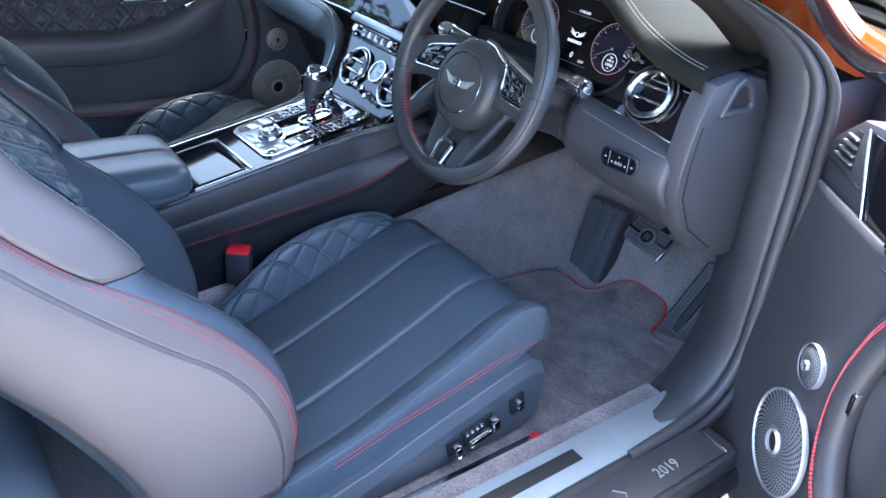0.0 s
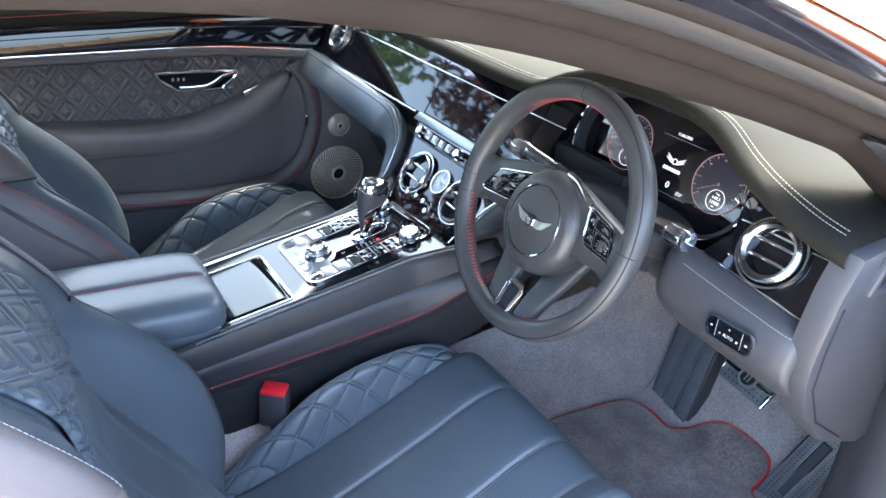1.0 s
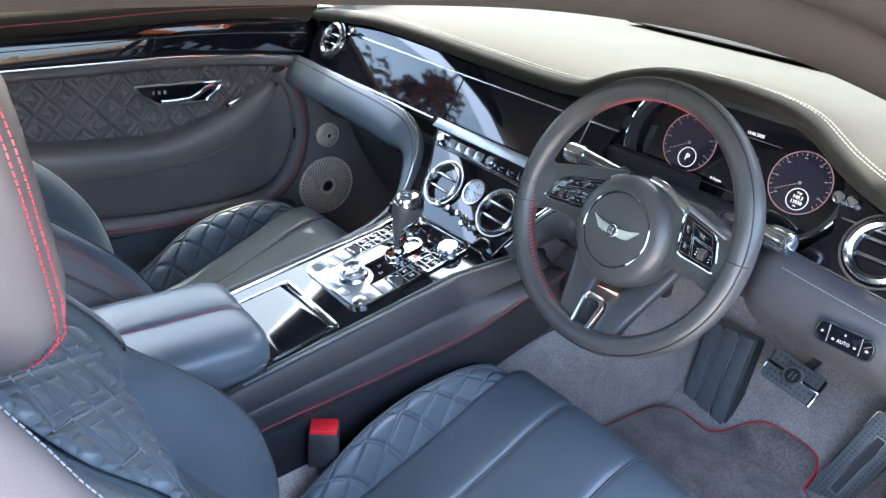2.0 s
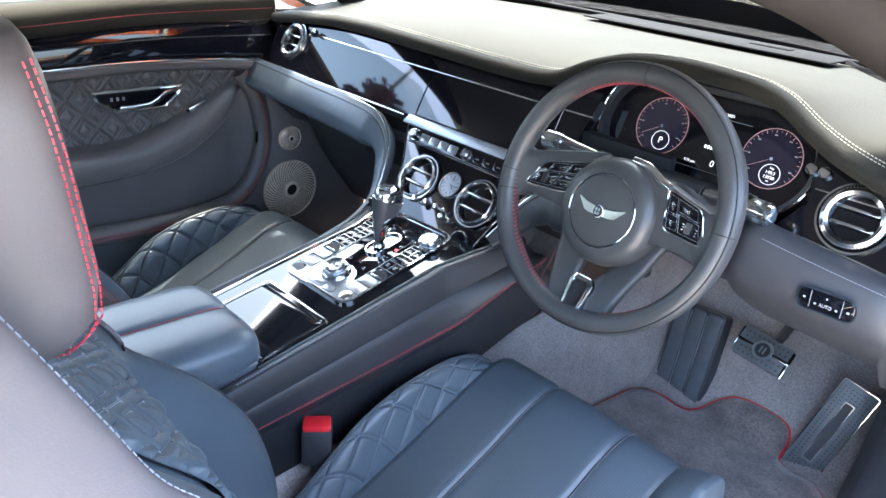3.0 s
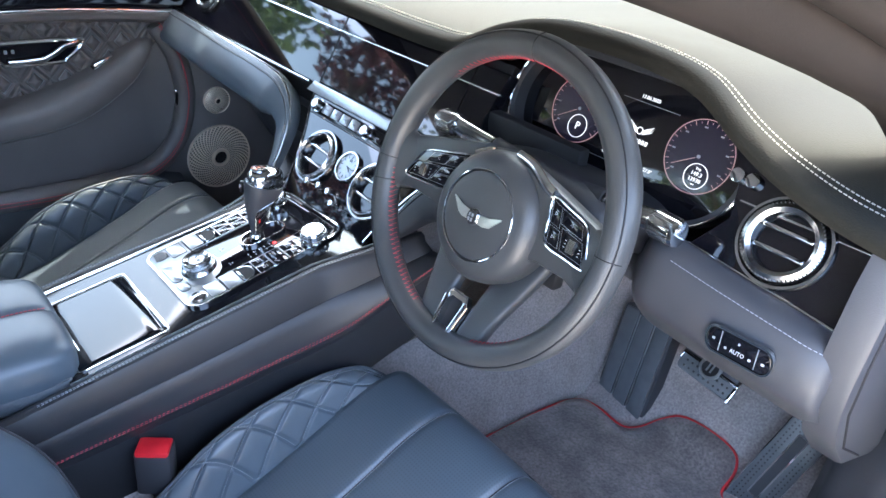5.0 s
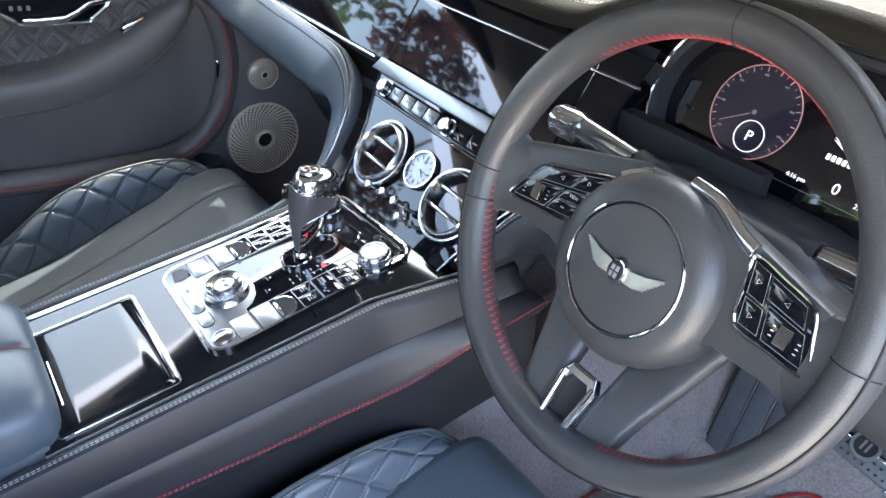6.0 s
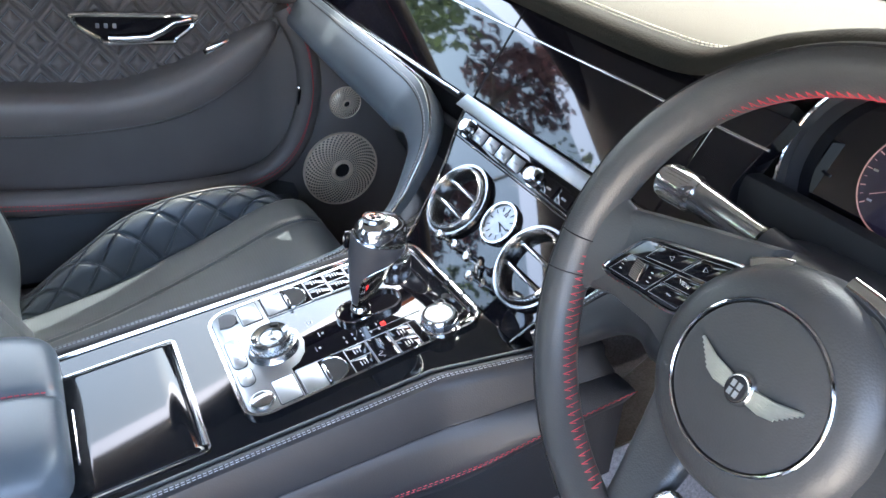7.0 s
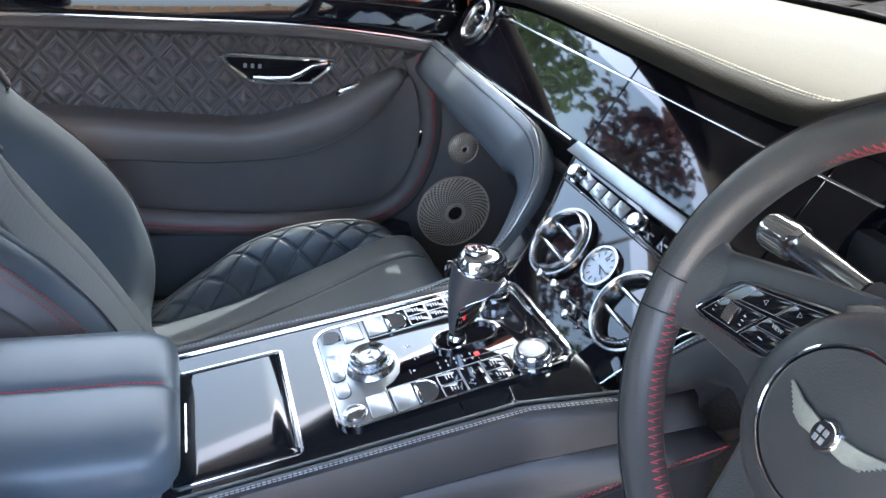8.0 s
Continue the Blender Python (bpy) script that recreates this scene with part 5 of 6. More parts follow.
lever = thing("gear_lever", on(PL, 0.0, 0.128), "chrome and leather gear lever in the console gate", "gear lever")
LM = PL @ Matrix.Translation((-0.001, 0.127, 0.003)) @ Matrix.Rotation(radians(-15), 4, 'X') @ Matrix.Rotation(radians(5), 4, 'Y')
LEVER_Z = (0.0, 0.010, 0.018, 0.03, 0.045, 0.06, 0.074, 0.086, 0.096, 0.103, 0.108, 0.1115, 0.1130)
lever_w = curve_at(LEVER_Z, (0.0068, 0.0074, 0.0084, 0.0108, 0.0136, 0.0162, 0.0184, 0.0198, 0.0200, 0.0188, 0.0160, 0.0108, 0.0036))
lever_d = curve_at(LEVER_Z, (0.0085, 0.0090, 0.0105, 0.0150, 0.0200, 0.0240, 0.0265, 0.0280, 0.0278, 0.0260, 0.0225, 0.0150, 0.0060))


def lever_point(a, z, up=0.0):
    c, q = math.cos(a), math.sin(a)
    w, d = lever_w(z) + up, lever_d(z) + up
    return LM @ Vector((w * math.copysign(abs(c) ** 0.82, c), 0.004 - 0.005 * math.cos(z * 30) + d * math.copysign(abs(q) ** 0.82, q), z))


part("lever_grip", rings([[lever_point(2 * math.pi * i / 48, z) for i in range(48)] for z in (0.0, 0.006, 0.012, 0.02, 0.03, 0.04, 0.05, 0.06, 0.07, 0.078, 0.085, 0.091, 0.096, 0.1, 0.104, 0.107, 0.109, 0.1105, 0.1115, 0.1123, 0.1130)]), CHROME, lever, "polished chrome lever with domed head", sharp=80)


def wrap_point(f, t):
    a = radians(-80 - 28 * ramp(t)) * (1 - f) + radians(-34 + 84 * ramp((t - 0.45) / 0.5)) * f
    return lever_point(a, 0.013 + (0.083 - 0.012 * f) * t, 0.0012)


part("lever_leather", surf(wrap_point, lin(0, 1, 22), lin(0, 1, 30)), LEATHER_DARK, lever, "dark leather grip wrap", thick=0.0016)
for f in (0.0, 1.0):
    part("wrap_trim", tube([wrap_point(f, t) for t in lin(0, 1, 30)], 0.0010, 6), CHROME, lever)
part("wrap_trim", tube([wrap_point(f, 1.0) for f in lin(0, 1, 24)], 0.0010, 6), CHROME, lever)
part("lever_collar", lathe([(0.0098, 0.0), (0.0112, 0.003), (0.0100, 0.007), (0.0085, 0.009)], LM, 32), CHROME, lever)
TOP = LM @ Matrix.Translation((0, -0.0005, 0.1126))
cap = part("cap_badge", lathe([(0, 0.0014), (0.0105, 0.0006), (0.0118, -0.0022)], TOP @ Matrix.Diagonal((1, 1.25, 1, 1)), 32), CHROME_SOFT, lever, "round silver badge on the lever head")
part("cap_badge_ring", lathe([(0.0085, 0.0010), (0.0088, 0.0018), (0.0098, 0.0014), (0.0100, 0.0004)], TOP @ Matrix.Diagonal((1, 1.25, 1, 1)), 32), DARK, cap)
part("cap_badge_bar", joined(*[rbox((x, y, 0.0018), (0.0026, 0.0040, 0.0008), 0, m=TOP) for x in (-0.0026, 0.0026) for y in (-0.0030, 0.0030)]), DARK, cap, smooth=False)
park = part("park_button", rbox((-0.0125, -0.0195, 0.082), (0.008, 0.010, 0.017), 0.002, m=LM), PIANO, lever, "black park button")
lettering("park_letter", "P", 0.008, LM @ frame_of((-0.0125, -0.0250, 0.082), (1, 0, 0), (0, 0, 1)), WHITE_PRINT, park)

# armrest box
arm = thing("console_armrest", (0.005, -0.56, 0.5), "dark leather console armrest with red centre stitching", "armrest")


def arm_section(y, f):
    w, bot, high = 0.110 * (0.35 + 0.65 * f), 0.570, 0.045
    out = []
    for k in range(45):
        x = -1 + 2 * k / 44
        side = (1 - abs(x) ** 9) ** 0.5
        lobe = 0.003 * (1 - (2 * abs(x) - 1) ** 2) - 0.003 * math.exp(-(x / 0.035) ** 2)
        out.append(Vector((0.006 + w * x, y, bot + (high * side + lobe) * f)))
    return out + [Vector((0.006 + w * 0.97, y, bot - 0.008)), Vector((0.006 - w * 0.97, y, bot - 0.008))]


part("armrest_pad", rings([arm_section(y, f) for y, f in ((-0.360, 0.45), (-0.3605, 0.58), (-0.3625, 0.70), (-0.367, 0.81), (-0.374, 0.89), (-0.384, 0.95), (-0.398, 0.985), (-0.415, 1.0), (-0.45, 1.0), (-0.6, 1.0), (-0.75, 1.0), (-0.80, 0.98))]), LEATHER, arm)
part("armrest_base", rbox((0.006, -0.585, 0.560), (0.222, 0.425, 0.028), 0.010), LEATHER_SOFT, arm)
part("stitching", stitches([(0.006, y, 0.6134 - 0.12 * max(0, y + 0.40)) for y in lin(-0.80, -0.375, 40)], 0.005, 0.0036, 0.0007), RED_THREAD, arm, "red stitching")
part("seam", tube([(0.0035, -0.80, 0.6122), (0.0035, -0.42, 0.6122), (0.0035, -0.385, 0.608)], 0.0010), DARK, arm)


# ---- seats ----
def quilt(a, b, depth):
    """Height of a diamond quilt at lattice coordinates a, b: soft cushions between stitched lines."""
    da = abs(a - round(a)) * 2
    db = abs(b - round(b)) * 2
    return depth * (0.75 * ramp(da * 5.0) * ramp(db * 5.0) + 0.25 * (1 - (1 - min(da, db)) ** 2))


def nested(a, b, depth):
    """Height of an embroidered quilt: a small cushion inside a larger diamond, stitched round both."""
    e = max(abs(a - math.floor(a) - 0.5), abs(b - math.floor(b) - 0.5)) * 2
    outer = ramp((0.97 - e) / 0.14)
    groove = ramp(1 - abs(e - 0.54) / 0.09)
    return depth * (0.62 * outer - 0.45 * groove + 0.38 * ramp((0.52 - e) / 0.4))


cush_z = curve_at((-0.46, -0.40, -0.30, -0.20, -0.10, -0.03, 0.02, 0.05, 0.068), (0.300, 0.312, 0.342, 0.384, 0.431, 0.467, 0.480, 0.474, 0.455))
crest_z = curve_at((-0.46, -0.40, -0.352, -0.30, -0.25, -0.185, -0.12, -0.06, -0.01, 0.026, 0.045, 0.062), (0.300, 0.332, 0.371, 0.412, 0.450, 0.478, 0.491, 0.494, 0.483, 0.460, 0.440, 0.412))
back_crest = curve_at((0.30, 0.42, 0.51, 0.57, 0.63, 0.67, 0.715, 0.748, 0.782, 0.826, 0.866, 0.923, 0.98, 1.06), (-0.415, -0.402, -0.420, -0.446, -0.490, -0.530, -0.580, -0.598, -0.623, -0.660, -0.694, -0.722, -0.750, -0.790))
back_mid = curve_at((0.30, 0.444, 0.507, 0.571, 0.635, 0.69, 0.74, 0.784, 0.85, 0.93, 0.98, 1.06), (-0.40, -0.476, -0.513, -0.558, -0.594, -0.606, -0.616, -0.632, -0.690, -0.740, -0.765, -0.805))
back_stitch = curve_at((0.30, 0.392, 0.454, 0.535, 0.613, 0.674, 0.722, 0.757, 0.806, 0.87, 0.98, 1.06), (-0.435, -0.424, -0.420, -0.444, -0.496, -0.554, -0.612, -0.662, -0.712, -0.760, -0.810, -0.850))
back_panel = curve_at((0.30, 0.427, 0.518, 0.593, 0.65, 0.725, 0.792, 0.88, 0.98, 1.06), (-0.455, -0.447, -0.472, -0.521, -0.584, -0.662, -0.724, -0.790, -0.845, -0.880))
back_rear = curve_at((0.30, 0.44, 0.59, 0.68, 0.80, 0.90, 0.98, 1.06), (-0.60, -0.64, -0.715, -0.775, -0.85, -0.905, -0.94, -0.97))


def back_profile(z):
    """Half of the backrest's outline at height z, from the middle outwards and round to the rear, as (u, y)."""
    m, c, s, p, r = back_mid(z), back_crest(z), back_stitch(z), back_panel(z), back_rear(z)
    k = c - m
    return [(0.0, m - 0.010), (0.05, m - 0.009), (0.10, m - 0.006), (0.124, m - 0.004), (0.130, m - 0.007), (0.137, m + 0.10 * k), (0.150, m + 0.42 * k), (0.166, m + 0.76 * k), (0.182, m + 0.96 * k), (0.192, c), (0.202, 0.80 * c + 0.20 * s + 0.002),
            (0.213, 0.45 * c + 0.55 * s + 0.004), (0.2235, s), (0.233, 0.55 * s + 0.45 * p + 0.004), (0.242, p + 0.004), (0.2475, p - 0.008), (0.252, p + 0.3 * (r - p)), (0.252, p + 0.62 * (r - p)), (0.246, p + 0.86 * (r - p)), (0.225, r), (0.12, r - 0.008), (0.0, r - 0.010)]


def seat(cx, s, label, both=False):
    """s is +1 where the door is on the +x side of the seat."""
    st = thing("car_seat", (cx, -0.25, 0.25), label, "car seat", group="front seats")
    X = lambda u: cx + s * u

    # fluted perforated cushion
    def cushion(u, v):
        y = v
        e = max(0, abs(u) - 0.165) / 0.012
        flute = sum(0.0030 * math.exp(-((u - q) / 0.009) ** 2) + 0.0040 * math.exp(-((u - q) / 0.0028) ** 2) for q in (-0.060, 0.084))
        crown = 0.006 * (1 - (u / 0.175) ** 2)
        return Vector((X(u), y, cush_z(y) + crown - flute - 0.004 * e))
    ys = lin(-0.45, 0.02, 30) + [0.035, 0.048, 0.058, 0.066, 0.0685]
    c = surf(cushion, lin(-0.175, 0.175, 141), ys)
    front = surf(lambda u, t: Vector((X(u), 0.0685 + 0.006 * math.sin(t * 3.1) - 0.03 * t * t, 0.455 + 0.006 * (1 - (u / 0.175) ** 2) * (1 - t) - 0.135 * t)), lin(-0.175, 0.175, 141), lin(0, 1, 10))
    part("seat_cushion", joined(c, front), PERFORATED, st)
    for q in (-0.060, 0.084):
        part("seam", tube([cushion(q, y) + Vector((0, 0, 0.0004)) for y in ys], 0.0008, 5), DARK, st)
        part("stitching", stitches([cushion(q + 0.004, y) + Vector((0, 0, 0.001)) for y in ys], 0.004, 0.0026, 0.0004), GREY_THREAD, st)

    # bolsters: quilted on the tunnel side and the door side
    def bolster(sd, quilted):
        high = quilted

        def f(y, t):
            # t runs from the seam with the cushion over the crest and down the outside
            lift = (0.070 if sd < 0 else 0.036) * max(0.25, min(1, (0.115 - y) / 0.13)) + 0.004
            prof = curve_at((0, 0.25, 0.5, 0.62, 0.75, 1.0), (-0.004, 0.55, 0.93, 1.0, 0.80, -1.4))
            w = curve_at((0, 0.25, 0.5, 0.62, 0.75, 1.0), (0.172, 0.186, 0.198, 0.203, 0.207, 0.210) if sd < 0 else (0.172, 0.194, 0.218, 0.228, 0.238, 0.243))(t)
            z = cush_z(min(y, 0.05)) + lift * prof(t)
            if high:
                f = min(1, t / 0.62)
                seam = cush_z(min(y, 0.05)) - 0.006 - 0.02 * max(0, y - 0.02) / 0.04
                z = seam + (crest_z(y) - seam) * (1 - (1 - f) ** 1.9) if t < 0.62 else crest_z(y) - 0.13 * ((t - 0.62) / 0.38) ** 1.6
                w = curve_at((0, 0.25, 0.5, 0.62, 0.75, 1.0), (0.172, 0.182, 0.195, 0.204, 0.212, 0.216))(t) - 0.020 * max(0, y) / 0.06 * (t / 0.62 if t < 0.62 else 1)
            elif y > 0.03 and sd > 0:
                k = (y - 0.03) / 0.035
                z -= 0.030 * k * k
                w -= 0.010 * k * k * (t > 0.4)
            h = 0.0
            if quilted and 0.03 < t < 0.60:
                arc = t * 0.130
                h = quilt(y / 0.064 + arc / 0.058, y / 0.064 - arc / 0.058, 0.0048) - 0.0035
            return Vector((X(sd * (w - h * 0.9)), y, z + h * 0.6))
        return surf(f, lin(-0.46, 0.062, 300), lin(0, 0.62, 80) + lin(0.64, 1, 12)), f
    bs_in, f_in = bolster(-1, True)
    bs_out, f_out = bolster(1, both)
    inner = part("inner_bolster", bs_in, LEATHER, st, "diamond-quilted leather bolster")
    outer = part("outer_bolster", bs_out, LEATHER, st, "diamond-quilted leather bolster" if both else "leather bolster with red stitching")
    for sd, par, fq in ((-1, inner, f_in), (1, outer, f_out)):
        if sd < 0 or both:
            rows = []
            for k in range(-9, 6):
                for way in (1, -1):
                    pts = [(0.064 * (k - way * t * 0.130 / 0.058), t) for t in lin(0.05, 0.57, 30)]
                    pts = [fq(y, t) + Vector((-s * sd * 0.0012, 0, 0.0012)) for y, t in pts if -0.40 < y < 0.035]
                    if len(pts) > 6:
                        rows.append(stitches(pts, 0.0042, 0.0026, 0.00036))
            tagged(part("quilt_stitching", joined(*rows), GREY_THREAD, par), kind="stuff")
            pip = [Vector((X(sd * (0.2035 - 0.020 * max(0, y) / 0.06)), y, crest_z(y) + 0.0015)) for y in lin(-0.45, 0.06, 50)]
            part("piping", tube(pip, 0.0024, 8), LEATHER_SOFT, par)
            part("stitching", stitches([p + Vector((-s * sd * 0.006, 0, 0.0)) for p in pip], 0.004, 0.0026, 0.0004), GREY_THREAD, par)
    edge_z = curve_at((-0.40, -0.335, -0.257, -0.151, -0.038, 0.011, 0.05), (0.345, 0.365, 0.388, 0.412, 0.442, 0.452, 0.440))
    for dz in (0.0, -0.007):
        if not both:
            part("stitching", stitches([(X(0.2415 + 0.0012 * (dz < 0)), y, edge_z(y) - 0.004 + dz) for y in lin(-0.36, 0.035, 50)], 0.0055, 0.0036, 0.0006), RED_THREAD, outer, "red double stitching")
    # base with switches
    base = part("seat_base", rings([[Vector((X(-0.22), y0, z0)), Vector((X(0.255), y0, z0)), Vector((X(0.268), y0, z0 + 0.02)), Vector((X(0.268), y0, z1 - 0.02)), Vector((X(0.255), y0, z1)), Vector((X(-0.22), y0, z1))]
                                   for y0, z0, z1 in ((-0.50, 0.250, 0.280), (-0.40, 0.252, 0.296), (-0.30, 0.254, 0.322), (-0.20, 0.258, 0.358), (-0.05, 0.262, 0.405), (0.01, 0.268, 0.420), (0.035, 0.285, 0.405))]), LEATHER_SOFT, st, "dark plastic seat base", sharp=30, bevel=0.004)
    M = frame_of((X(0.2695), -0.10, 0.328), (0, s * 1.0, s * 0.28), (0, -0.28, 1))
    for u, w, h in ((0.077, 0.026, 0.030), (-0.008, 0.060, 0.032), (-0.058, 0.022, 0.026)):
        sg = 1
        part("switch_recess", prism(round_rect(w + 0.006, h + 0.008, 0.004, 4, cx=u * s * sg, cy=0.0), 0.0, 0.002, M, 0.0005), DARK, base)
    part("seat_switch", rbox((-0.012 * s, -0.006, 0.010), (0.046, 0.012, 0.014), 0.003, m=M), CHROME, base)
    part("seat_switch", rbox((0.020 * s, 0.004, 0.012), (0.014, 0.024, 0.016), 0.003, m=M), CHROME, base)
    part("seat_switch", rbox((-0.058 * s, 0.0, 0.012), (0.013, 0.026, 0.018), 0.004, m=M), CHROME, base)
    for k in range(4):
        part("memory_button", rbox(((-0.032 + 0.010 * k) * s, 0.012, 0.004), (0.006, 0.005, 0.006), 0.001, m=M), CHROME, base)
    for dy in (-0.006, 0.006):
        part("lumbar_switch", lathe([(0, 0.012), (0.006, 0.011), (0.0065, 0.0)], M @ Matrix.Translation((0.077 * s, dy, 0.002)), 16), CHROME, base)
    # rail tips
    part("seat_rail", rbox((X(0.300), -0.14, 0.272), (0.022, 0.28, 0.014), 0.003), CHROME, st)
    part("rail_cap", rbox((X(0.300), 0.010, 0.272), (0.026, 0.024, 0.016), 0.005), RED, st, "red rail end cap")

    # backrest: loops from the bottom upwards
    def back_loop(z, grow=1.0, sink=0.0):
        half = [(u * grow, y - sink * (y > back_rear(z) + 0.03)) for u, y in back_profile(z)]
        full = half + [(-u, y) for u, y in half[::-1] if u > 1e-6]
        return [Vector((X(u), y, z)) for u, y in full]
    zs = lin(0.30, 1.02, 54)
    shell = part("backrest", rings([back_loop(z) for z in zs] + [back_loop(1.034, 0.97, 0.006), back_loop(1.044, 0.90, 0.02), back_loop(1.049, 0.78, 0.04)]), LEATHER, st, "dark leather backrest with deep bolsters", sharp=70)

    def skin(sd, z, i, up=0.0025):
        """A point just outside the backrest; i runs along back_profile."""
        pr = back_profile(z)
        k = min(int(i), len(pr) - 2)
        f = i - k
        u, y = pr[k][0] + (pr[k + 1][0] - pr[k][0]) * f, pr[k][1] + (pr[k + 1][1] - pr[k][1]) * f
        n = Vector((pr[k][1] - pr[k + 1][1], pr[k + 1][0] - pr[k][0])).normalized()
        return Vector((X(sd * (u + n.x * up)), y + n.y * up, z))
    for sd in (1, -1):
        band = part("bolster_band", surf(lambda z, i: skin(sd, z, i), lin(0.36, 1.02, 44), lin(12.1, 14.2, 9)), SHELL_LEATHER, shell, "grey leather bolster edge", thick=0.003)
        part("side_panel", surf(lambda z, i: skin(sd, z, i, 0.004 if 14.6 < i < 18 else 0.0015), lin(0.36, 1.02, 44), lin(14.25, 18.4, 14)), SHELL_LEATHER, shell, "grey leather side panel", thick=0.004)
        part("panel_seam", tube([skin(sd, z, 14.22, 0.0015) for z in lin(0.37, 1.015, 44)], 0.0015), DARK, shell)
        # shoulder wing above the lower bolster
        wing = part("shoulder_wing", surf(lambda t, i: skin(sd, 0.728 + 0.014 * (i - 8) / 4 + (1.02 - 0.742) * t, i, 0.0035), lin(0, 1, 26), lin(8.0, 11.9, 14)), SHELL_LEATHER, shell, "grey leather shoulder wing", thick=0.004)
        part("wing_seam", tube([skin(sd, 0.727 + 0.014 * (i - 8) / 4, i, 0.003) for i in lin(7.6, 11.9, 12)], 0.0015), DARK, shell)
        part("stitching", stitches([skin(sd, z, 8.25, 0.0062) for z in lin(0.74, 1.015, 44)], 0.006, 0.0042, 0.0006), GREY_THREAD, wing)
        for q in (12.15, 12.75):
            part("stitching", stitches([skin(sd, z, q, 0.0042) for z in lin(0.38, 1.015, 90)], 0.0055, 0.0036, 0.0006), RED_THREAD, band, "red double stitching")
        part("piping", tube([skin(sd, z, 9.4, 0.001) for z in lin(0.36, 0.725, 40)], 0.0016), LEATHER_DARK, shell)
    # quilted middle of the backrest, and the lumbar pad below it
    def qb(u, z):
        a, c = u / 0.074 + z / 0.047, u / 0.074 - z / 0.047
        top = 0.635 + 0.085 * (1 - (u / 0.124) ** 2)
        k = ramp((0.123 - abs(u)) / 0.006)
        return Vector((X(u), back_mid(z) + 0.001 + nested(a, c, 0.009) * k - 0.02 * ramp((top + 0.004 - z) / 0.012), z))
    part("quilted_panel", surf(qb, lin(-0.123, 0.123, 200), lin(0.57, 0.95, 290)), LEATHER, shell, "diamond-quilted leather panel", sharp=89)
    rows = []
    for i in range(11, 23):
        for j in range(-23, -10):
            u, z = (i + j + 1) * 0.037, (i - j) * 0.0235
            top = 0.635 + 0.085 * (1 - min(1, (u / 0.124) ** 2))
            if abs(u) < 0.100 and top + 0.025 < z < 0.925:
                for k in (0.27, 0.485):
                    ring = []
                    for a, b in ((k, 0), (0, k), (-k, 0), (0, -k)):
                        p = qb(u + a * 0.074, z + b * 0.047)
                        ring.append(Vector((p.x, back_mid(p.z) + (0.0050 if k < 0.4 else 0.0036), p.z)))
                    rows.append(tube(ring, 0.0006, 4, closed=True, up=(0, 1, 0)))
    if rows:
        tagged(part("embroidery", joined(*rows), GREY_THREAD, shell, smooth=False), kind="stuff")

    def lumbar(u, t):
        z = 0.33 + (0.635 + 0.085 * (1 - (u / 0.124) ** 2) - 0.33) * t
        f = max(0, 1 - (abs(u) / 0.124) ** 8) ** 0.5 * max(0, 1 - t ** 10) ** 0.5
        return Vector((X(u), back_mid(z) - 0.004 + 0.026 * f - 0.004 * math.exp(-((abs(u) - 0.058) / 0.004) ** 2) * f, z))
    part("lumbar_pad", surf(lumbar, lin(-0.124, 0.124, 64), lin(0, 0.9, 40) + [0.93, 0.955, 0.975, 0.99, 1.0]), PERFORATED, shell, "perforated leather lumbar pad")
    # headrest
    def head(z, f):
        out = []
        yc = -0.735 - 0.10 * max(0, z - 0.95) - 0.6 * max(0, 0.925 - z)
        for i in range(32):
            a = 2 * math.pi * i / 32
            c, q = math.cos(a), math.sin(a)
            out.append(Vector((X(0.102 * f * math.copysign(abs(c) ** 0.55, c)), yc + 0.066 * (0.6 + 0.4 * f) * math.copysign(abs(q) ** 0.6, q), z)))
        return out
    hr = part("headrest", rings([head(z, f) for z, f in ((0.893, 0.55), (0.897, 0.74), (0.906, 0.88), (0.922, 0.96), (0.95, 1.0), (1.00, 1.0), (1.05, 0.97), (1.075, 0.92), (1.092, 0.82), (1.098, 0.70))]), SHELL_LEATHER, st, "leather headrest with red double stitching", sharp=60)
    for sd in (1, -1):
        for o in (0.0, 0.008):
            pts = []
            for z in lin(0.8975, 1.085, 40):
                f = curve_at((0.893, 0.897, 0.906, 0.922, 0.95, 1.00, 1.05, 1.09), (0.55, 0.74, 0.88, 0.96, 1.0, 1.0, 0.97, 0.85))(z)
                yc = -0.735 - 0.10 * max(0, z - 0.95) - 0.6 * max(0, 0.925 - z)
                a = math.asin(min(1, 0.55 + o * 14))
                c, q = math.cos(a), math.sin(a)
                pts.append(Vector((X(sd * (0.102 * f * c ** 0.55 + 0.0008)), yc + 0.066 * (0.6 + 0.4 * f) * q ** 0.6 + 0.0006, z)))
            part("stitching", stitches([p + Vector((s * sd * 0.002, 0.002, 0)) for p in pts], 0.0052, 0.0036, 0.0007), RED_THREAD, hr, "red double stitching")
    return st


seat(0.390, 1, "dark blue-black leather driver's seat with quilted bolsters and red stitching")
seat(-0.390, -1, "dark blue-black leather passenger seat with quilted bolsters and red stitching", True)

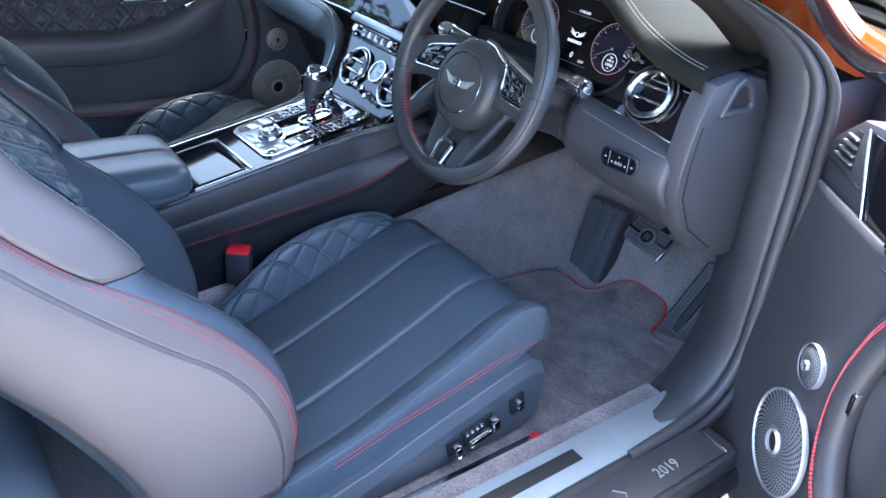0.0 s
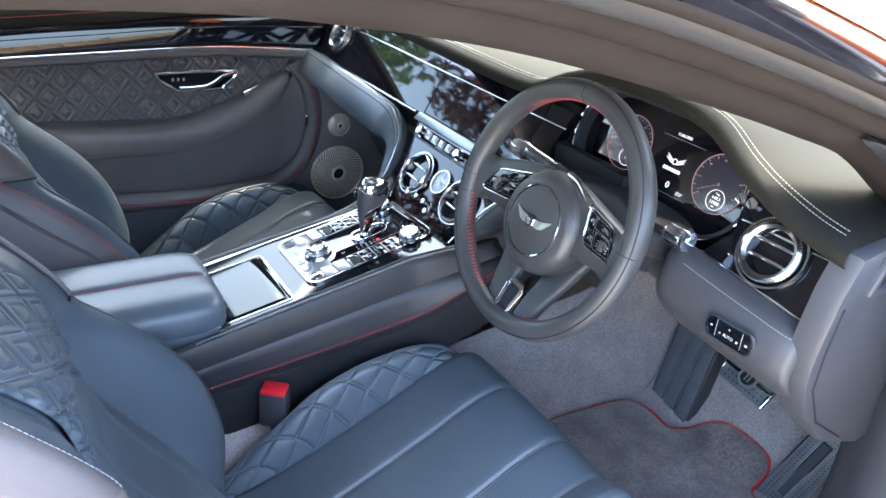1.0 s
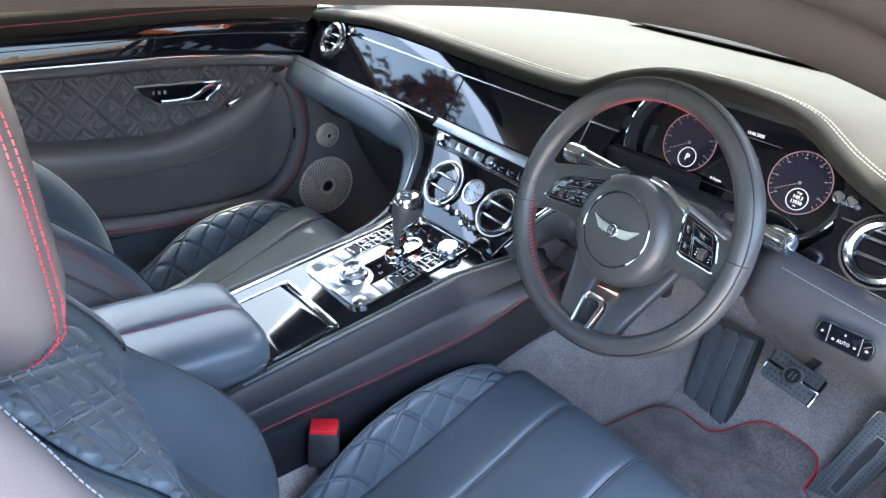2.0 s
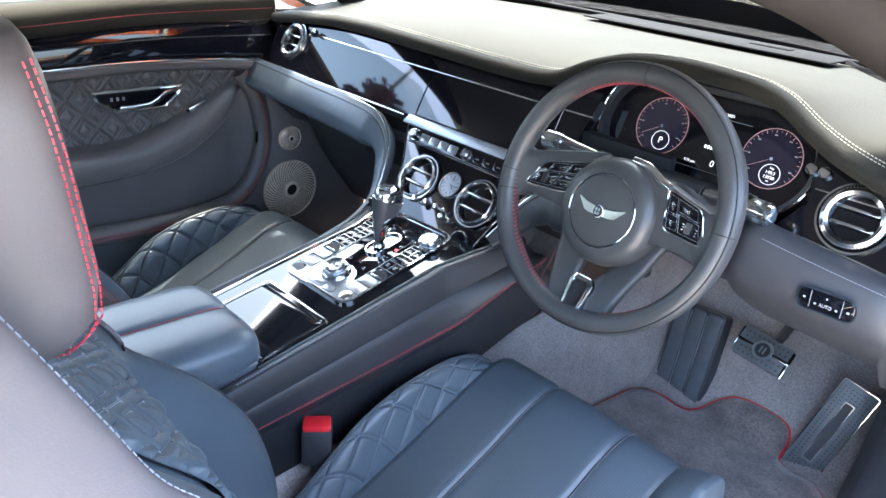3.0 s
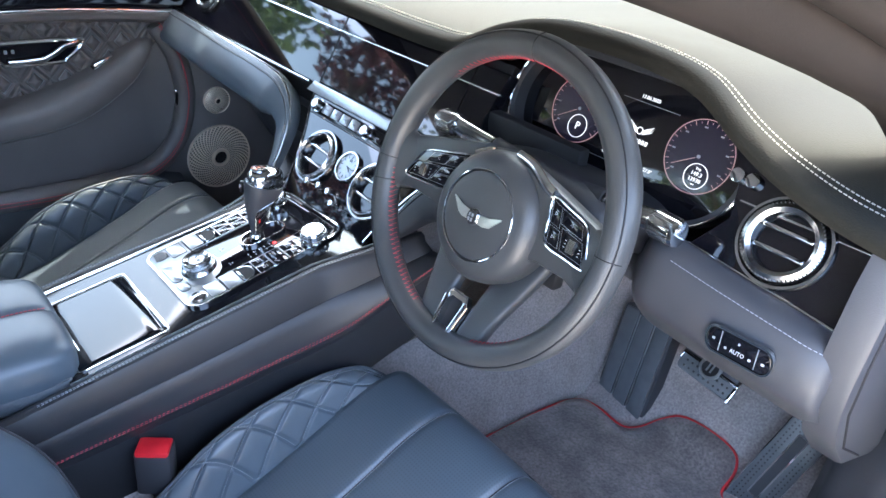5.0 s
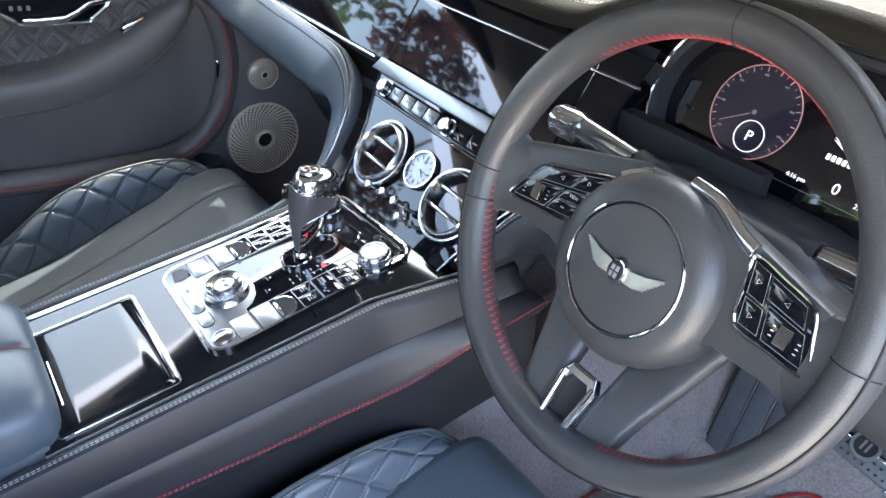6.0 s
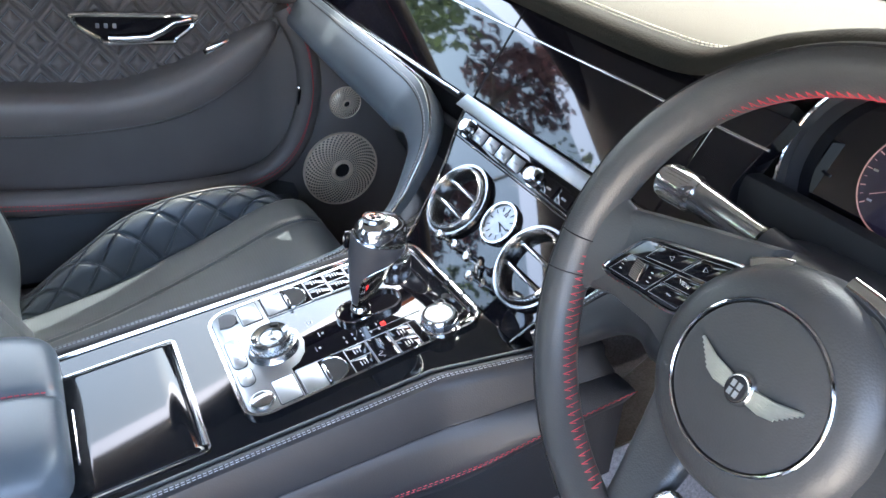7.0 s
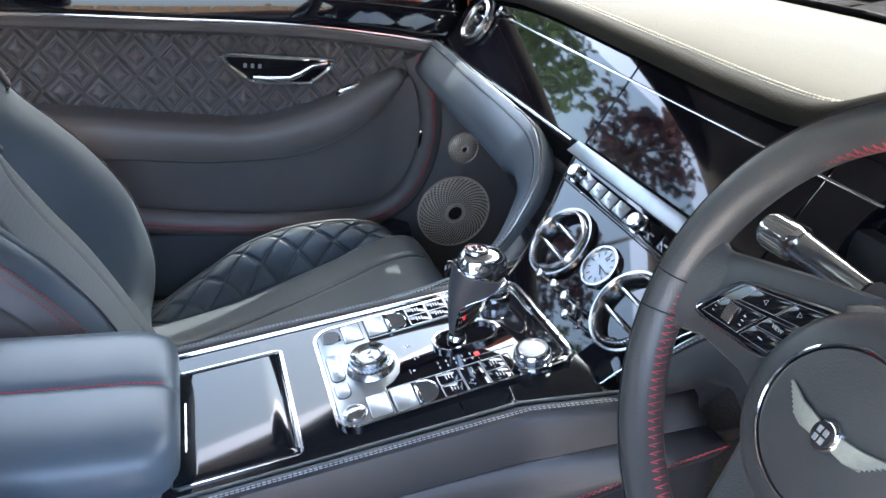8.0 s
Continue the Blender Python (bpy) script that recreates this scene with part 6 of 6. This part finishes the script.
# seat belt buckles
for s, lab in ((1, "black seat belt buckle with red button beside the driver's seat"), (-1, "black seat belt buckle with red button beside the passenger seat")):
    B = frame_of((s * 0.1555, -0.305, 0.424), (0.57, s * 0.82, 0), (0.12 * s, 0.18, 1))
    bk = thing("seat_belt_buckle", (s * 0.148, -0.30, 0.33), lab, "seat belt buckle", group="seat belt buckles")
    part("buckle_body", rbox((0, 0, 0), (0.046, 0.070, 0.034), 0.005, m=B), PLASTIC, bk)
    part("release_button", rbox((0, 0.0325, 0.001), (0.042, 0.012, 0.031), 0.003, m=B), RED_BUTTON, bk, "red release button")
    part("buckle_stalk", tube([on(B, 0, -0.028), on(B, 0, -0.070), on(B, 0, -0.13, -0.01)], 0.006, 10, rx=0.016), PLASTIC, bk)


# ---- doors ----
def door(name, m, label, number):
    """Built closed at the left side (x = -0.78), then set by m."""
    d = thing(name, m @ Vector((-0.85, 0.40, 0.30)), label, "car door", kind="structure")
    P = lambda nm, bm, mat, par=d, lab="", **k: part(nm, moved(bm, m), mat, par, lab, **k)
    REAR, FRONT = -0.88, 0.30
    # one leather on both doors; how each is lit is put into the colour
    skin = LEATHER_DARK if number == 1 else DOOR_LEATHER_LIFTED
    # outer skin and main inner skin
    P("outer_skin", surf(lambda y, z: Vector((-0.93 + 0.05 * ((z - 0.55) / 0.35) ** 2, y, z)), lin(REAR, 0.46, 16), lin(0.20, 0.90, 12)), ORANGE, thick=0.01)
    inner_x = lambda y, z: -0.775 + 0.050 * max(0, min(1, (y - 0.06) / 0.10)) * max(0, min(1, (0.88 - z) / 0.05)) + 0.020 * max(0, min(1, (0.43 - z) / 0.05)) * max(0, min(1, (0.08 - y) / 0.05))
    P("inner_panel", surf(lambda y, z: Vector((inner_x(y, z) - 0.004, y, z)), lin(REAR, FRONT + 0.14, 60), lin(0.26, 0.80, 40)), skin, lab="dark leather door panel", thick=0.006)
    # gloss upper trim, slightly bowed, with chrome lines
    top_z = curve_at((REAR, -0.40, -0.15, 0.16), (0.838, 0.868, 0.886, 0.892))
    low_z = curve_at((REAR, -0.40, -0.15, 0.14), (0.790, 0.807, 0.813, 0.799))
    P("upper_trim", surf(lambda y, t: Vector((-0.742 - 0.006 * t - 0.004 * t * t + 0.012 * max(0, y) / 0.16, y, low_z(y) + (top_z(y) - low_z(y)) * t)), lin(REAR, 0.160, 40), lin(0, 1, 8)), PIANO, lab="gloss black waist trim", thick=0.006)
    P("chrome_line", tube([(-0.7385 + 0.012 * max(0, y) / 0.16, y, low_z(y) - 0.002) for y in lin(REAR, 0.150, 40)], 0.0035, 8, rx=0.0022), CHROME)
    P("chrome_line", tube([(-0.7425 + 0.012 * max(0, y) / 0.16, y, low_z(y) + (top_z(y) - low_z(y)) * 0.62) for y in lin(REAR, 0.150, 40)], 0.0012, 6), CHROME)
    P("waist_roll", tube([(-0.800, y, top_z(y) + 0.026) for y in lin(REAR, 0.170, 30)], 0.042, 16, rx=0.046), DASH_LEATHER)
    P("stitching", stitches([(-0.7530, y, top_z(y) + 0.024) for y in lin(REAR, 0.160, 30)], 0.005, 0.0035, 0.0007), RED_THREAD)
    P("leather_band", rings([[Vector((-0.738 + 0.012 * max(0, y) / 0.16 + a, y, low_z(y) - 0.006 + b)) for a, b in ((0.0, 0.0), (0.003, -0.006), (0.001, -0.014), (-0.012, -0.022), (-0.045, -0.026), (-0.045, 0.0))] for y in lin(REAR, 0.140, 40)]), skin)
    # quilted panel
    qz0 = curve_at((REAR, -0.50, -0.35, -0.20, -0.10, 0.02, 0.08), (0.600, 0.60, 0.60, 0.605, 0.64, 0.70, 0.72))

    def qd(y, t):
        z0 = qz0(y)
        z = z0 + (low_z(y) - 0.022 - z0) * t
        a, b = y / 0.0605 + z / 0.070, y / 0.0605 - z / 0.070
        return Vector((-0.772 + nested(a, b, 0.0115), y, z))
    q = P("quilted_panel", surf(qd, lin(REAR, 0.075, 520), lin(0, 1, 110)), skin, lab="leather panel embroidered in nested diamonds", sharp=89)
    # embroidery round the small diamonds
    rows = []
    for i in range(-40, 20):
        for j in range(-40, 20):
            a, c = i + 0.5, j + 0.5
            y, z = (a + c) * 0.0605 / 2, (a - c) * 0.070 / 2
            if REAR + 0.03 < y < 0.05 and qz0(y) + 0.016 < z < low_z(y) - 0.036 and not (-0.275 < y < -0.085 and z > 0.69):
                k = 0.27
                rows.append(tube([(-0.7650, y + k * 0.0605, z), (-0.7650, y, z + k * 0.070), (-0.7650, y - k * 0.0605, z), (-0.7650, y, z - k * 0.070)], 0.0010, 4, closed=True, up=(1, 0, 0)))
    tagged(P("embroidery", joined(*rows), GREY_THREAD, q, smooth=False), kind="stuff")
    # armrest
    arm_top = curve_at((REAR, -0.52, -0.36, -0.22, -0.10, 0.0, 0.055), (0.640, 0.640, 0.633, 0.634, 0.672, 0.722, 0.742))
    arm_low = curve_at((REAR, -0.45, -0.28, -0.12, 0.0, 0.055), (0.560, 0.560, 0.558, 0.582, 0.650, 0.705))
    arm_x = curve_at((REAR, -0.20, -0.02, 0.04, 0.060), (-0.700, -0.700, -0.710, -0.730, -0.755))
    loops = []
    for y in lin(REAR, 0.060, 50):
        a, b, x = arm_top(y), arm_low(y), arm_x(y)
        loops.append([Vector(p) for p in ((-0.785, y, a + 0.002), (-0.765, y, a + 0.003), (x - 0.022, y, a + 0.001), (x - 0.008, y, a - 0.004), (x, y, a - 0.016), (x + 0.001, y, (a + b) / 2), (x - 0.003, y, b + 0.012), (x - 0.012, y, b + 0.002), (x - 0.03, y, b - 0.004), (-0.785, y, b - 0.006))])
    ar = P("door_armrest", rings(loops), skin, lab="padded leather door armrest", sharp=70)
    P("stitching", stitches([(arm_x(y) - 0.001, y, arm_low(y) + 0.010) for y in lin(REAR, 0.03, 40)], 0.005, 0.0034, 0.0005), GREY_THREAD, ar)
    P("window_switch", rbox((0, 0, 0), (0.016, 0.046, 0.010), 0.003, m=Matrix.Translation((-0.748, -0.050, 0.700)) @ Matrix.Rotation(radians(24), 4, 'X')), CHROME, ar)
    P("switch_base", rbox((0, 0, -0.006), (0.024, 0.056, 0.010), 0.003, m=Matrix.Translation((-0.748, -0.050, 0.700)) @ Matrix.Rotation(radians(24), 4, 'X')), PIANO, ar)
    # lower panel framed by a leather roll with red stitching
    roll = smooth_path([(-0.752, 0.070, 0.770), (-0.748, 0.108, 0.700), (-0.742, 0.120, 0.600), (-0.740, 0.090, 0.500), (-0.738, 0.020, 0.442), (-0.736, -0.10, 0.424), (-0.736, -0.30, 0.424), (-0.738, -0.55, 0.445), (-0.74, -0.86, 0.480)], 8)
    rr = P("pocket_roll", tube(roll, 0.020, 12, rx=0.024, up=(1, 0, 0)), skin)
    for o in (0.006, -0.002):
        P("stitching", stitches([p + Vector((0.0235, 0.0, o)) for p in roll], 0.006, 0.0042, 0.0009, up=(1, 0, 0)), RED_THREAD, rr, "red stitching")
    P("door_pocket", rings([[Vector((x, y, z)) for x, z in ((-0.77, 0.415), (-0.725, 0.405), (-0.715, 0.33), (-0.725, 0.275), (-0.77, 0.270))] for y in lin(REAR, 0.10, 8)]), LEATHER_SOFT, sharp=30)
    P("lock_tab", rbox((-0.738, 0.100, 0.604), (0.010, 0.010, 0.040), 0.003), CHROME)
    P("lock_tab_face", rbox((-0.7345, 0.099, 0.604), (0.006, 0.007, 0.030), 0.002), PIANO)
    # release handle in its chrome bowl
    H = Matrix(((0, 0, 1, -0.7610), (1, 0, 0, -0.181), (0, 1, 0, 0.724), (0, 0, 0, 1)))
    bowl = [(-0.098, 0.020), (-0.090, 0.026), (0.088, 0.026), (0.098, 0.020), (0.092, 0.006), (0.066, -0.016), (0.052, -0.023), (-0.046, -0.023), (-0.060, -0.016), (-0.092, 0.006)]
    inn = [(x * 0.95, y * 0.86) for x, y in bowl]
    h = P("handle_bowl", prism(inn, -0.004, 0.0035, H), PIANO, lab="gloss black handle recess")
    P("handle_rim", tube(smooth_path([H @ Vector((x * 0.975, y * 0.93, 0.004)) for x, y in bowl], 4, True), 0.0045, 8, closed=True), CHROME, h)
    P("release_lever", tube([H @ Vector(p) for p in ((0.088, 0.018, 0.010), (0.060, 0.012, 0.013), (0.040, -0.002, 0.013), (0.020, -0.012, 0.012), (-0.020, -0.015, 0.010), (-0.045, -0.015, 0.008))], 0.0042, 8, rx=0.006, up=(1, 0, 0)), CHROME, h, "chrome release lever")
    for k in range(3):
        P("lock_button", rbox((-0.060 + 0.013 * k, 0.006, 0.004), (0.006, 0.008, 0.002), 0.001, m=H), GREY_PRINT, h)

    # speakers with swirled perforations
    def speaker(yc, zc, r, rows, mat, xface):
        M = Matrix(((0, 0, 1, xface), (1, 0, 0, yc), (0, 1, 0, zc), (0, 0, 0, 1)))
        face = lambda q: 0.004 + 0.006 * math.sin(math.pi * min(1, q)) - 0.004 * q
        sp = P("speaker", lathe([(r * 1.0, -0.006), (r * 1.0, 0.001), (r * 0.985, 0.0025), (r * 0.965, 0.0022)] + [(r * q, face(q) - 0.0025) for q in lin(0.94, 0.24, 8)] + [(r * 0.22, 0.010), (r * 0.20, 0.010), (r * 0.19, 0.002), (0, 0.001)], M, 72), mat, d, "round metal speaker grille")
        n = 44 if r > 0.05 else 30
        holes = bmesh.new()
        for k in range(rows):
            q = 0.32 + 0.62 * k / (rows - 1)
            size = r * 0.62 / rows * 0.56 * (0.55 + 0.75 * q)
            for i in range(n):
                a = 2 * math.pi * (i + 0.5 * (k % 2) + 0.12 * k) / n
                wd = min(2 * math.pi * r * q / n * 0.36, size)
                c = Vector((r * q * math.cos(a), r * q * math.sin(a), face(q) - 0.0016))
                er, et = Vector((math.cos(a), math.sin(a), 0)), Vector((-math.sin(a), math.cos(a), 0))
                vs = [holes.verts.new(M @ p) for p in (c + er * size, c + et * wd, c - er * size, c - et * wd)]
                holes.faces.new(vs)
        P("perforations", holes, DARK, sp, smooth=False)
        P("speaker_cone", lathe([(r * 0.20, 0.0045), (r * 0.06, 0.0035), (0, 0.005)], M, 32), DARK, sp)
    # like grilles; the open door has the darker copy against the sky light
    bright = SPEAKER_DIMMED if number == 1 else SPEAKER_LIFTED
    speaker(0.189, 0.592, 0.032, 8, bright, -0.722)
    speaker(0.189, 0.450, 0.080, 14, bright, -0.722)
    if number == 1:
        YZ = Matrix(((0, 0, 1, 0), (1, 0, 0, 0), (0, 1, 0, 0), (0, 0, 0, 1)))
        P("upper_panel", prism([(0.15, 0.785), (0.445, 0.785), (0.405, 0.832), (0.372, 0.868), (0.322, 0.905), (0.15, 0.925)], -0.775, -0.737, YZ, 0.006), skin, lab="dark leather corner of the door top")
        P("corner_trim", prism([(0.10, 0.772), (0.220, 0.780), (0.288, 0.900), (0.10, 0.905)], -0.742, -0.733, YZ, 0.002), PIANO, lab="gloss black door trim")
        P("chrome_line", tube([(-0.732, 0.10, 0.770), (-0.732, 0.222, 0.778), (-0.732, 0.291, 0.902)], 0.0028, 8), CHROME)
        v = P("side_vent", prism([(0.305, 0.838), (0.368, 0.838), (0.352, 0.868), (0.322, 0.890), (0.312, 0.890)], -0.742, -0.7355, YZ, 0.001), DARK, lab="small demister vent")
        for k in range(4):
            P("vent_slat", rbox((-0.733, 0.330 - 0.002 * k, 0.846 + 0.011 * k), (0.006, 0.050 - 0.007 * k, 0.004), 0.001), SATIN, v)
        P("panel_joint", tube([(-0.7365, 0.27, 0.826), (-0.7365, 0.40, 0.832)], 0.0012), DARK)
    return d


door("door_left", Matrix(), "closed passenger door with quilted leather and gloss black trim", 0)
HINGE = Vector((0.88, 0.47, 0))
swing = Matrix.Translation(HINGE) @ Matrix.Rotation(radians(51), 4, 'Z') @ Matrix.Translation(-HINGE) @ Matrix.Diagonal((-1, 1, 1, 1))
door("door_right", swing, "open driver's door with silver speaker grilles and red stitching", 1)
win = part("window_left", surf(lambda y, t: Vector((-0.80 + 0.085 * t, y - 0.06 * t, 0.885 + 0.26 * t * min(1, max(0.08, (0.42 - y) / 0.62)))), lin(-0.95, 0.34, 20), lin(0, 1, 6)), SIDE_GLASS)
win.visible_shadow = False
tagged(win, "closed passenger window, tint added to dim the sky", "window", kind="structure")

# ---- pedals and mat ----
ped = thing("brake_pedal", (0.475, 0.53, 0.40), "rubber-faced brake pedal with chrome trim and round boss", "pedal", group="pedals")
BM = frame_of((0.459, 0.526, 0.437), (1, 0, -0.10), (0, 0.62, 0.78))
part("pedal_pad", prism(round_rect(0.106, 0.060, 0.008), -0.012, 0.0, BM, 0.002), PEDAL, ped)
part("pedal_studs", joined(*[rbox((-0.04 + 0.010 * i, -0.022 + 0.011 * j, 0.0012), (0.0035, 0.0035, 0.0022), 0.0006, 1, m=BM) for i in range(9) for j in range(5) if abs(i - 4) > 1 or abs(j - 2) > 1]), RUBBER, ped)
part("pedal_trim", joined(rbox((0, 0, 0.002), (0.108, 0.006, 0.006), 0.001, m=BM), rbox((0.052, -0.004, 0.001), (0.006, 0.058, 0.006), 0.002, m=BM), rbox((-0.053, 0.006, 0.001), (0.003, 0.04, 0.006), 0.001, m=BM)), CHROME, ped)
boss = part("pedal_boss", lathe([(0, 0.005), (0.0145, 0.005), (0.0150, 0.008), (0.0190, 0.008), (0.0200, 0.002)], BM, 32), SATIN, ped)
part("boss_inlay", lathe([(0.0145, 0.0056), (0.0, 0.0056)], BM, 28), DARK, boss)
part("boss_bar", joined(*[rbox((x, 0, 0.0058), (0.0030, 0.015, 0.0012), 0, m=BM) for x in (-0.0036, 0.0036)]), SATIN, boss, smooth=False)
part("pedal_arm", tube([on(BM, 0, 0.0, -0.010), on(BM, 0.0, 0.05, -0.06), on(BM, 0, 0.18, -0.10)], 0.010, 8), PLASTIC, ped)

acc = thing("accelerator_pedal", (0.60, 0.55, 0.26), "tall rubber-faced accelerator pedal with metal inlay", "pedal", group="pedals")
AM = frame_of((0.614, 0.528, 0.338), (0.96, 0.10, -0.25), (0.36, 0.29, 0.88)) @ Matrix.Diagonal((0.90, 0.92, 1, 1))
part("pedal_pad", prism(round_rect(0.074, 0.230, 0.006), -0.014, 0.0, AM, 0.002), PEDAL, acc)
part("pedal_edge", ring_plate(round_rect(0.077, 0.233, 0.007), round_rect(0.073, 0.229, 0.006), -0.004, 0.0018, AM), CHROME, acc)
part("pedal_studs", joined(*[rbox((-0.028 + 0.008 * i, -0.098 + 0.008 * j, 0.001), (0.0026, 0.0026, 0.0016), 0, m=AM) for i in range(8) for j in range(26) if not (2 <= i <= 5 and 2 < j < 22)]), RUBBER, acc, smooth=False)
part("pedal_inlay", ring_plate(round_rect(0.022, 0.150, 0.003), round_rect(0.017, 0.145, 0.002), -0.001, 0.0025, AM), CHROME, acc)
part("inlay_face", prism(round_rect(0.017, 0.145, 0.002), -0.001, 0.0012, AM), PLASTIC, acc)

rest = thing("foot_rest", (0.33, 0.54, 0.24), "black ribbed foot rest on the footwell carpet", "foot rest")
RM = frame_of((0.306, 0.540, 0.330), (0.99, -0.06, 0.10), (0.03, 0.30, 0.95))
part("rest_pad", prism(round_rect(0.118, 0.235, 0.010), -0.03, 0.0, RM, 0.004), PLASTIC, rest)
for x in (-0.037, 0.0, 0.037):
    part("rest_rib", prism(round_rect(0.032, 0.222, 0.004, cx=x), 0.0, 0.0045, RM, 0.0020), PEDAL, rest)
for x in (-0.0185, 0.0185):
    part("rest_line", rbox((x, 0, 0.0024), (0.0026, 0.21, 0.0030), 0.0008, m=RM), SATIN, rest)

mat_ob = thing("floor_mat", (0.45, 0.1, 0.25), "dark grey-brown deep-pile floor mat with red piping", "floor mat")
outline = smooth_path([(0.235, -0.30, 0), (0.238, 0.10, 0), (0.245, 0.38, 0), (0.262, 0.455, 0), (0.300, 0.472, 0), (0.355, 0.468, 0), (0.378, 0.488, 0), (0.402, 0.525, 0), (0.440, 0.545, 0), (0.525, 0.545, 0), (0.553, 0.528, 0), (0.560, 0.482, 0), (0.588, 0.462, 0), (0.64, 0.46, 0), (0.70, 0.38, 0), (0.715, 0.25, 0), (0.715, 0.0, 0), (0.712, -0.30, 0)], 5)
cen = Vector((0.47, 0.15, 0))
mat_z = lambda p: max(0.258, footwell_profile(p.y) + 0.013)
loops = []
for f in lin(1.0, 0.02, 16):
    loops.append([Vector((cen.x + (p.x - cen.x) * f, cen.y + (p.y - cen.y) * f, 0)) for p in outline])
for lp in loops:
    for p in lp:
        p.z = mat_z(p) + 0.003 * noise.noise(p * 9)
part("mat_top", rings(loops, closed=True, caps=False), MAT_PILE, mat_ob, thick=0.010)
part("red_piping", tube([Vector((p.x, p.y, mat_z(p) + 0.001)) for p in outline[::1]], 0.0042, 8, closed=True), RED, mat_ob, "bright red leather edge piping")
bm = surf(lambda x, y: Vector((-x, y, max(0.258, footwell_profile(y) + 0.012))), lin(0.24, 0.70, 10), lin(-0.3, 0.52, 20))
pm = thing("floor_mat", (-0.45, 0.1, 0.25), "dark grey-brown deep-pile floor mat with red piping", "floor mat")
part("mat_top", bm, MAT_PILE, pm, thick=0.010)


# ---- garden outside, seen in reflections ----
def leaves(count, spread, centre, size, rnd, squash=0.8):
    bm = bmesh.new()
    lobes = [(Vector((rnd.gauss(0, 0.45), rnd.gauss(0, 0.45), rnd.gauss(0, 0.4))), rnd.uniform(0.25, 0.5)) for _ in range(16)]
    for _ in range(count):
        c, r = rnd.choice(lobes)
        v = Vector((rnd.gauss(0, 1), rnd.gauss(0, 1), rnd.gauss(0, 1))).normalized() * r * rnd.random() ** 0.4 + c
        p = Vector(centre) + Vector((v.x * spread, v.y * spread, v.z * spread * squash))
        a = Vector((rnd.gauss(0, 1), rnd.gauss(0, 1), rnd.gauss(0, 1))).normalized()
        b = a.orthogonal().normalized()
        s = size * rnd.uniform(0.6, 1.3)
        q = [p - a * s, p + b * s * 0.5, p + a * s, p - b * s * 0.5]
        bm.faces.new([bm.verts.new(x) for x in q])
    return bm


def tree(x, y, h, spread, mat, label, seed, count=3500):
    rnd = random.Random(seed)
    t = thing("tree", (x, y, 0), label, "tree", group="garden trees")
    trunk = [Vector((x, y, 0)), Vector((x + 0.1, y, h * 0.3)), Vector((x - 0.05, y + 0.1, h * 0.6)), Vector((x, y, h * 0.95))]
    P = smooth_path(trunk, 4)
    part("trunk", rings([[p + Vector((math.cos(a), math.sin(a), 0)) * 0.16 * (1 - 0.8 * i / len(P)) for a in [k * math.pi / 4 for k in range(8)]] for i, p in enumerate(P)]), BARK, t)
    for k in range(7):
        a, z = rnd.uniform(0, 6.28), h * rnd.uniform(0.35, 0.75)
        e = Vector((x, y, z)) + Vector((math.cos(a) * spread * 0.6, math.sin(a) * spread * 0.6, spread * 0.35))
        part("limb", tube([Vector((x, y, z)), (Vector((x, y, z)) + e) / 2 + Vector((0, 0, 0.1)), e], 0.04, 6), BARK, t)
    part("crown", leaves(count, spread, (x, y, h * 0.72), 0.14, rnd), mat, t, smooth=False)


tree(-14.0, -10.0, 9.0, 1.45, PURPLE_LEAF, "purple-leaved garden tree on the lawn side", 3, 1500)
tree(-12.0, -13.5, 6.5, 2.4, GREEN_LEAF, "green garden tree with loose leaves", 4)
tree(-15.0, -5.6, 7.0, 2.4, GREEN_LEAF, "green garden tree with open crown", 5, 2600)
tree(-6.5, -16.0, 5.5, 2.2, GREEN_LEAF, "green garden tree beside the hedge", 6)
rnd = random.Random(9)
bm = bmesh.new()
for _ in range(9000):
    y = rnd.uniform(-16, 14)
    p = Vector((-21.5 + rnd.gauss(0, 0.35), y, rnd.uniform(0, 1.6 + 0.25 * math.sin(y * 1.3)) ))
    a = Vector((rnd.gauss(0, 1), rnd.gauss(0, 1), rnd.gauss(0, 1))).normalized()
    b = a.orthogonal().normalized()
    q = [p - a * 0.12, p + b * 0.07, p + a * 0.12, p - b * 0.07]
    bm.faces.new([bm.verts.new(x) for x in q])
tagged(part("hedge", bm, HEDGE_LEAF, smooth=False), "long clipped green hedge along the drive", "hedge", kind="stuff")

fence = thing("garden_fence", (9.5, 0.0, 0.0), "brown weathered wooden fence along the drive", "fence")
FENCE_WOOD = material("fence_wood", (0.20, 0.135, 0.085), 0.8, grain=0.6, grain_size=0.01, spots=0.35, spot_size=0.25)
rnd = random.Random(21)
board = None
for k in range(80):
    y, h = -11.0 + 0.30 * k, 1.75 + rnd.uniform(-0.03, 0.03)
    if board is None:
        board = part("board", rbox((9.5, y, h / 2), (0.03, 0.27, h), 0.004, 1), FENCE_WOOD, fence, smooth=False)
        first = y
    else:
        b = new("board", board.data)
        place_under(b, fence)
        b.location = (0.012 * (k % 2), y - first, 0)
for z in (0.4, 1.35):
    part("fence_rail", rbox((9.54, 1.0, z), (0.05, 24.6, 0.09), 0.005, 1), FENCE_WOOD, fence, smooth=False)
for k in range(9):
    part("fence_post", rbox((9.58, -11.2 + 3.0 * k, 0.95), (0.10, 0.10, 1.9), 0.008, 1), FENCE_WOOD, fence, smooth=False)
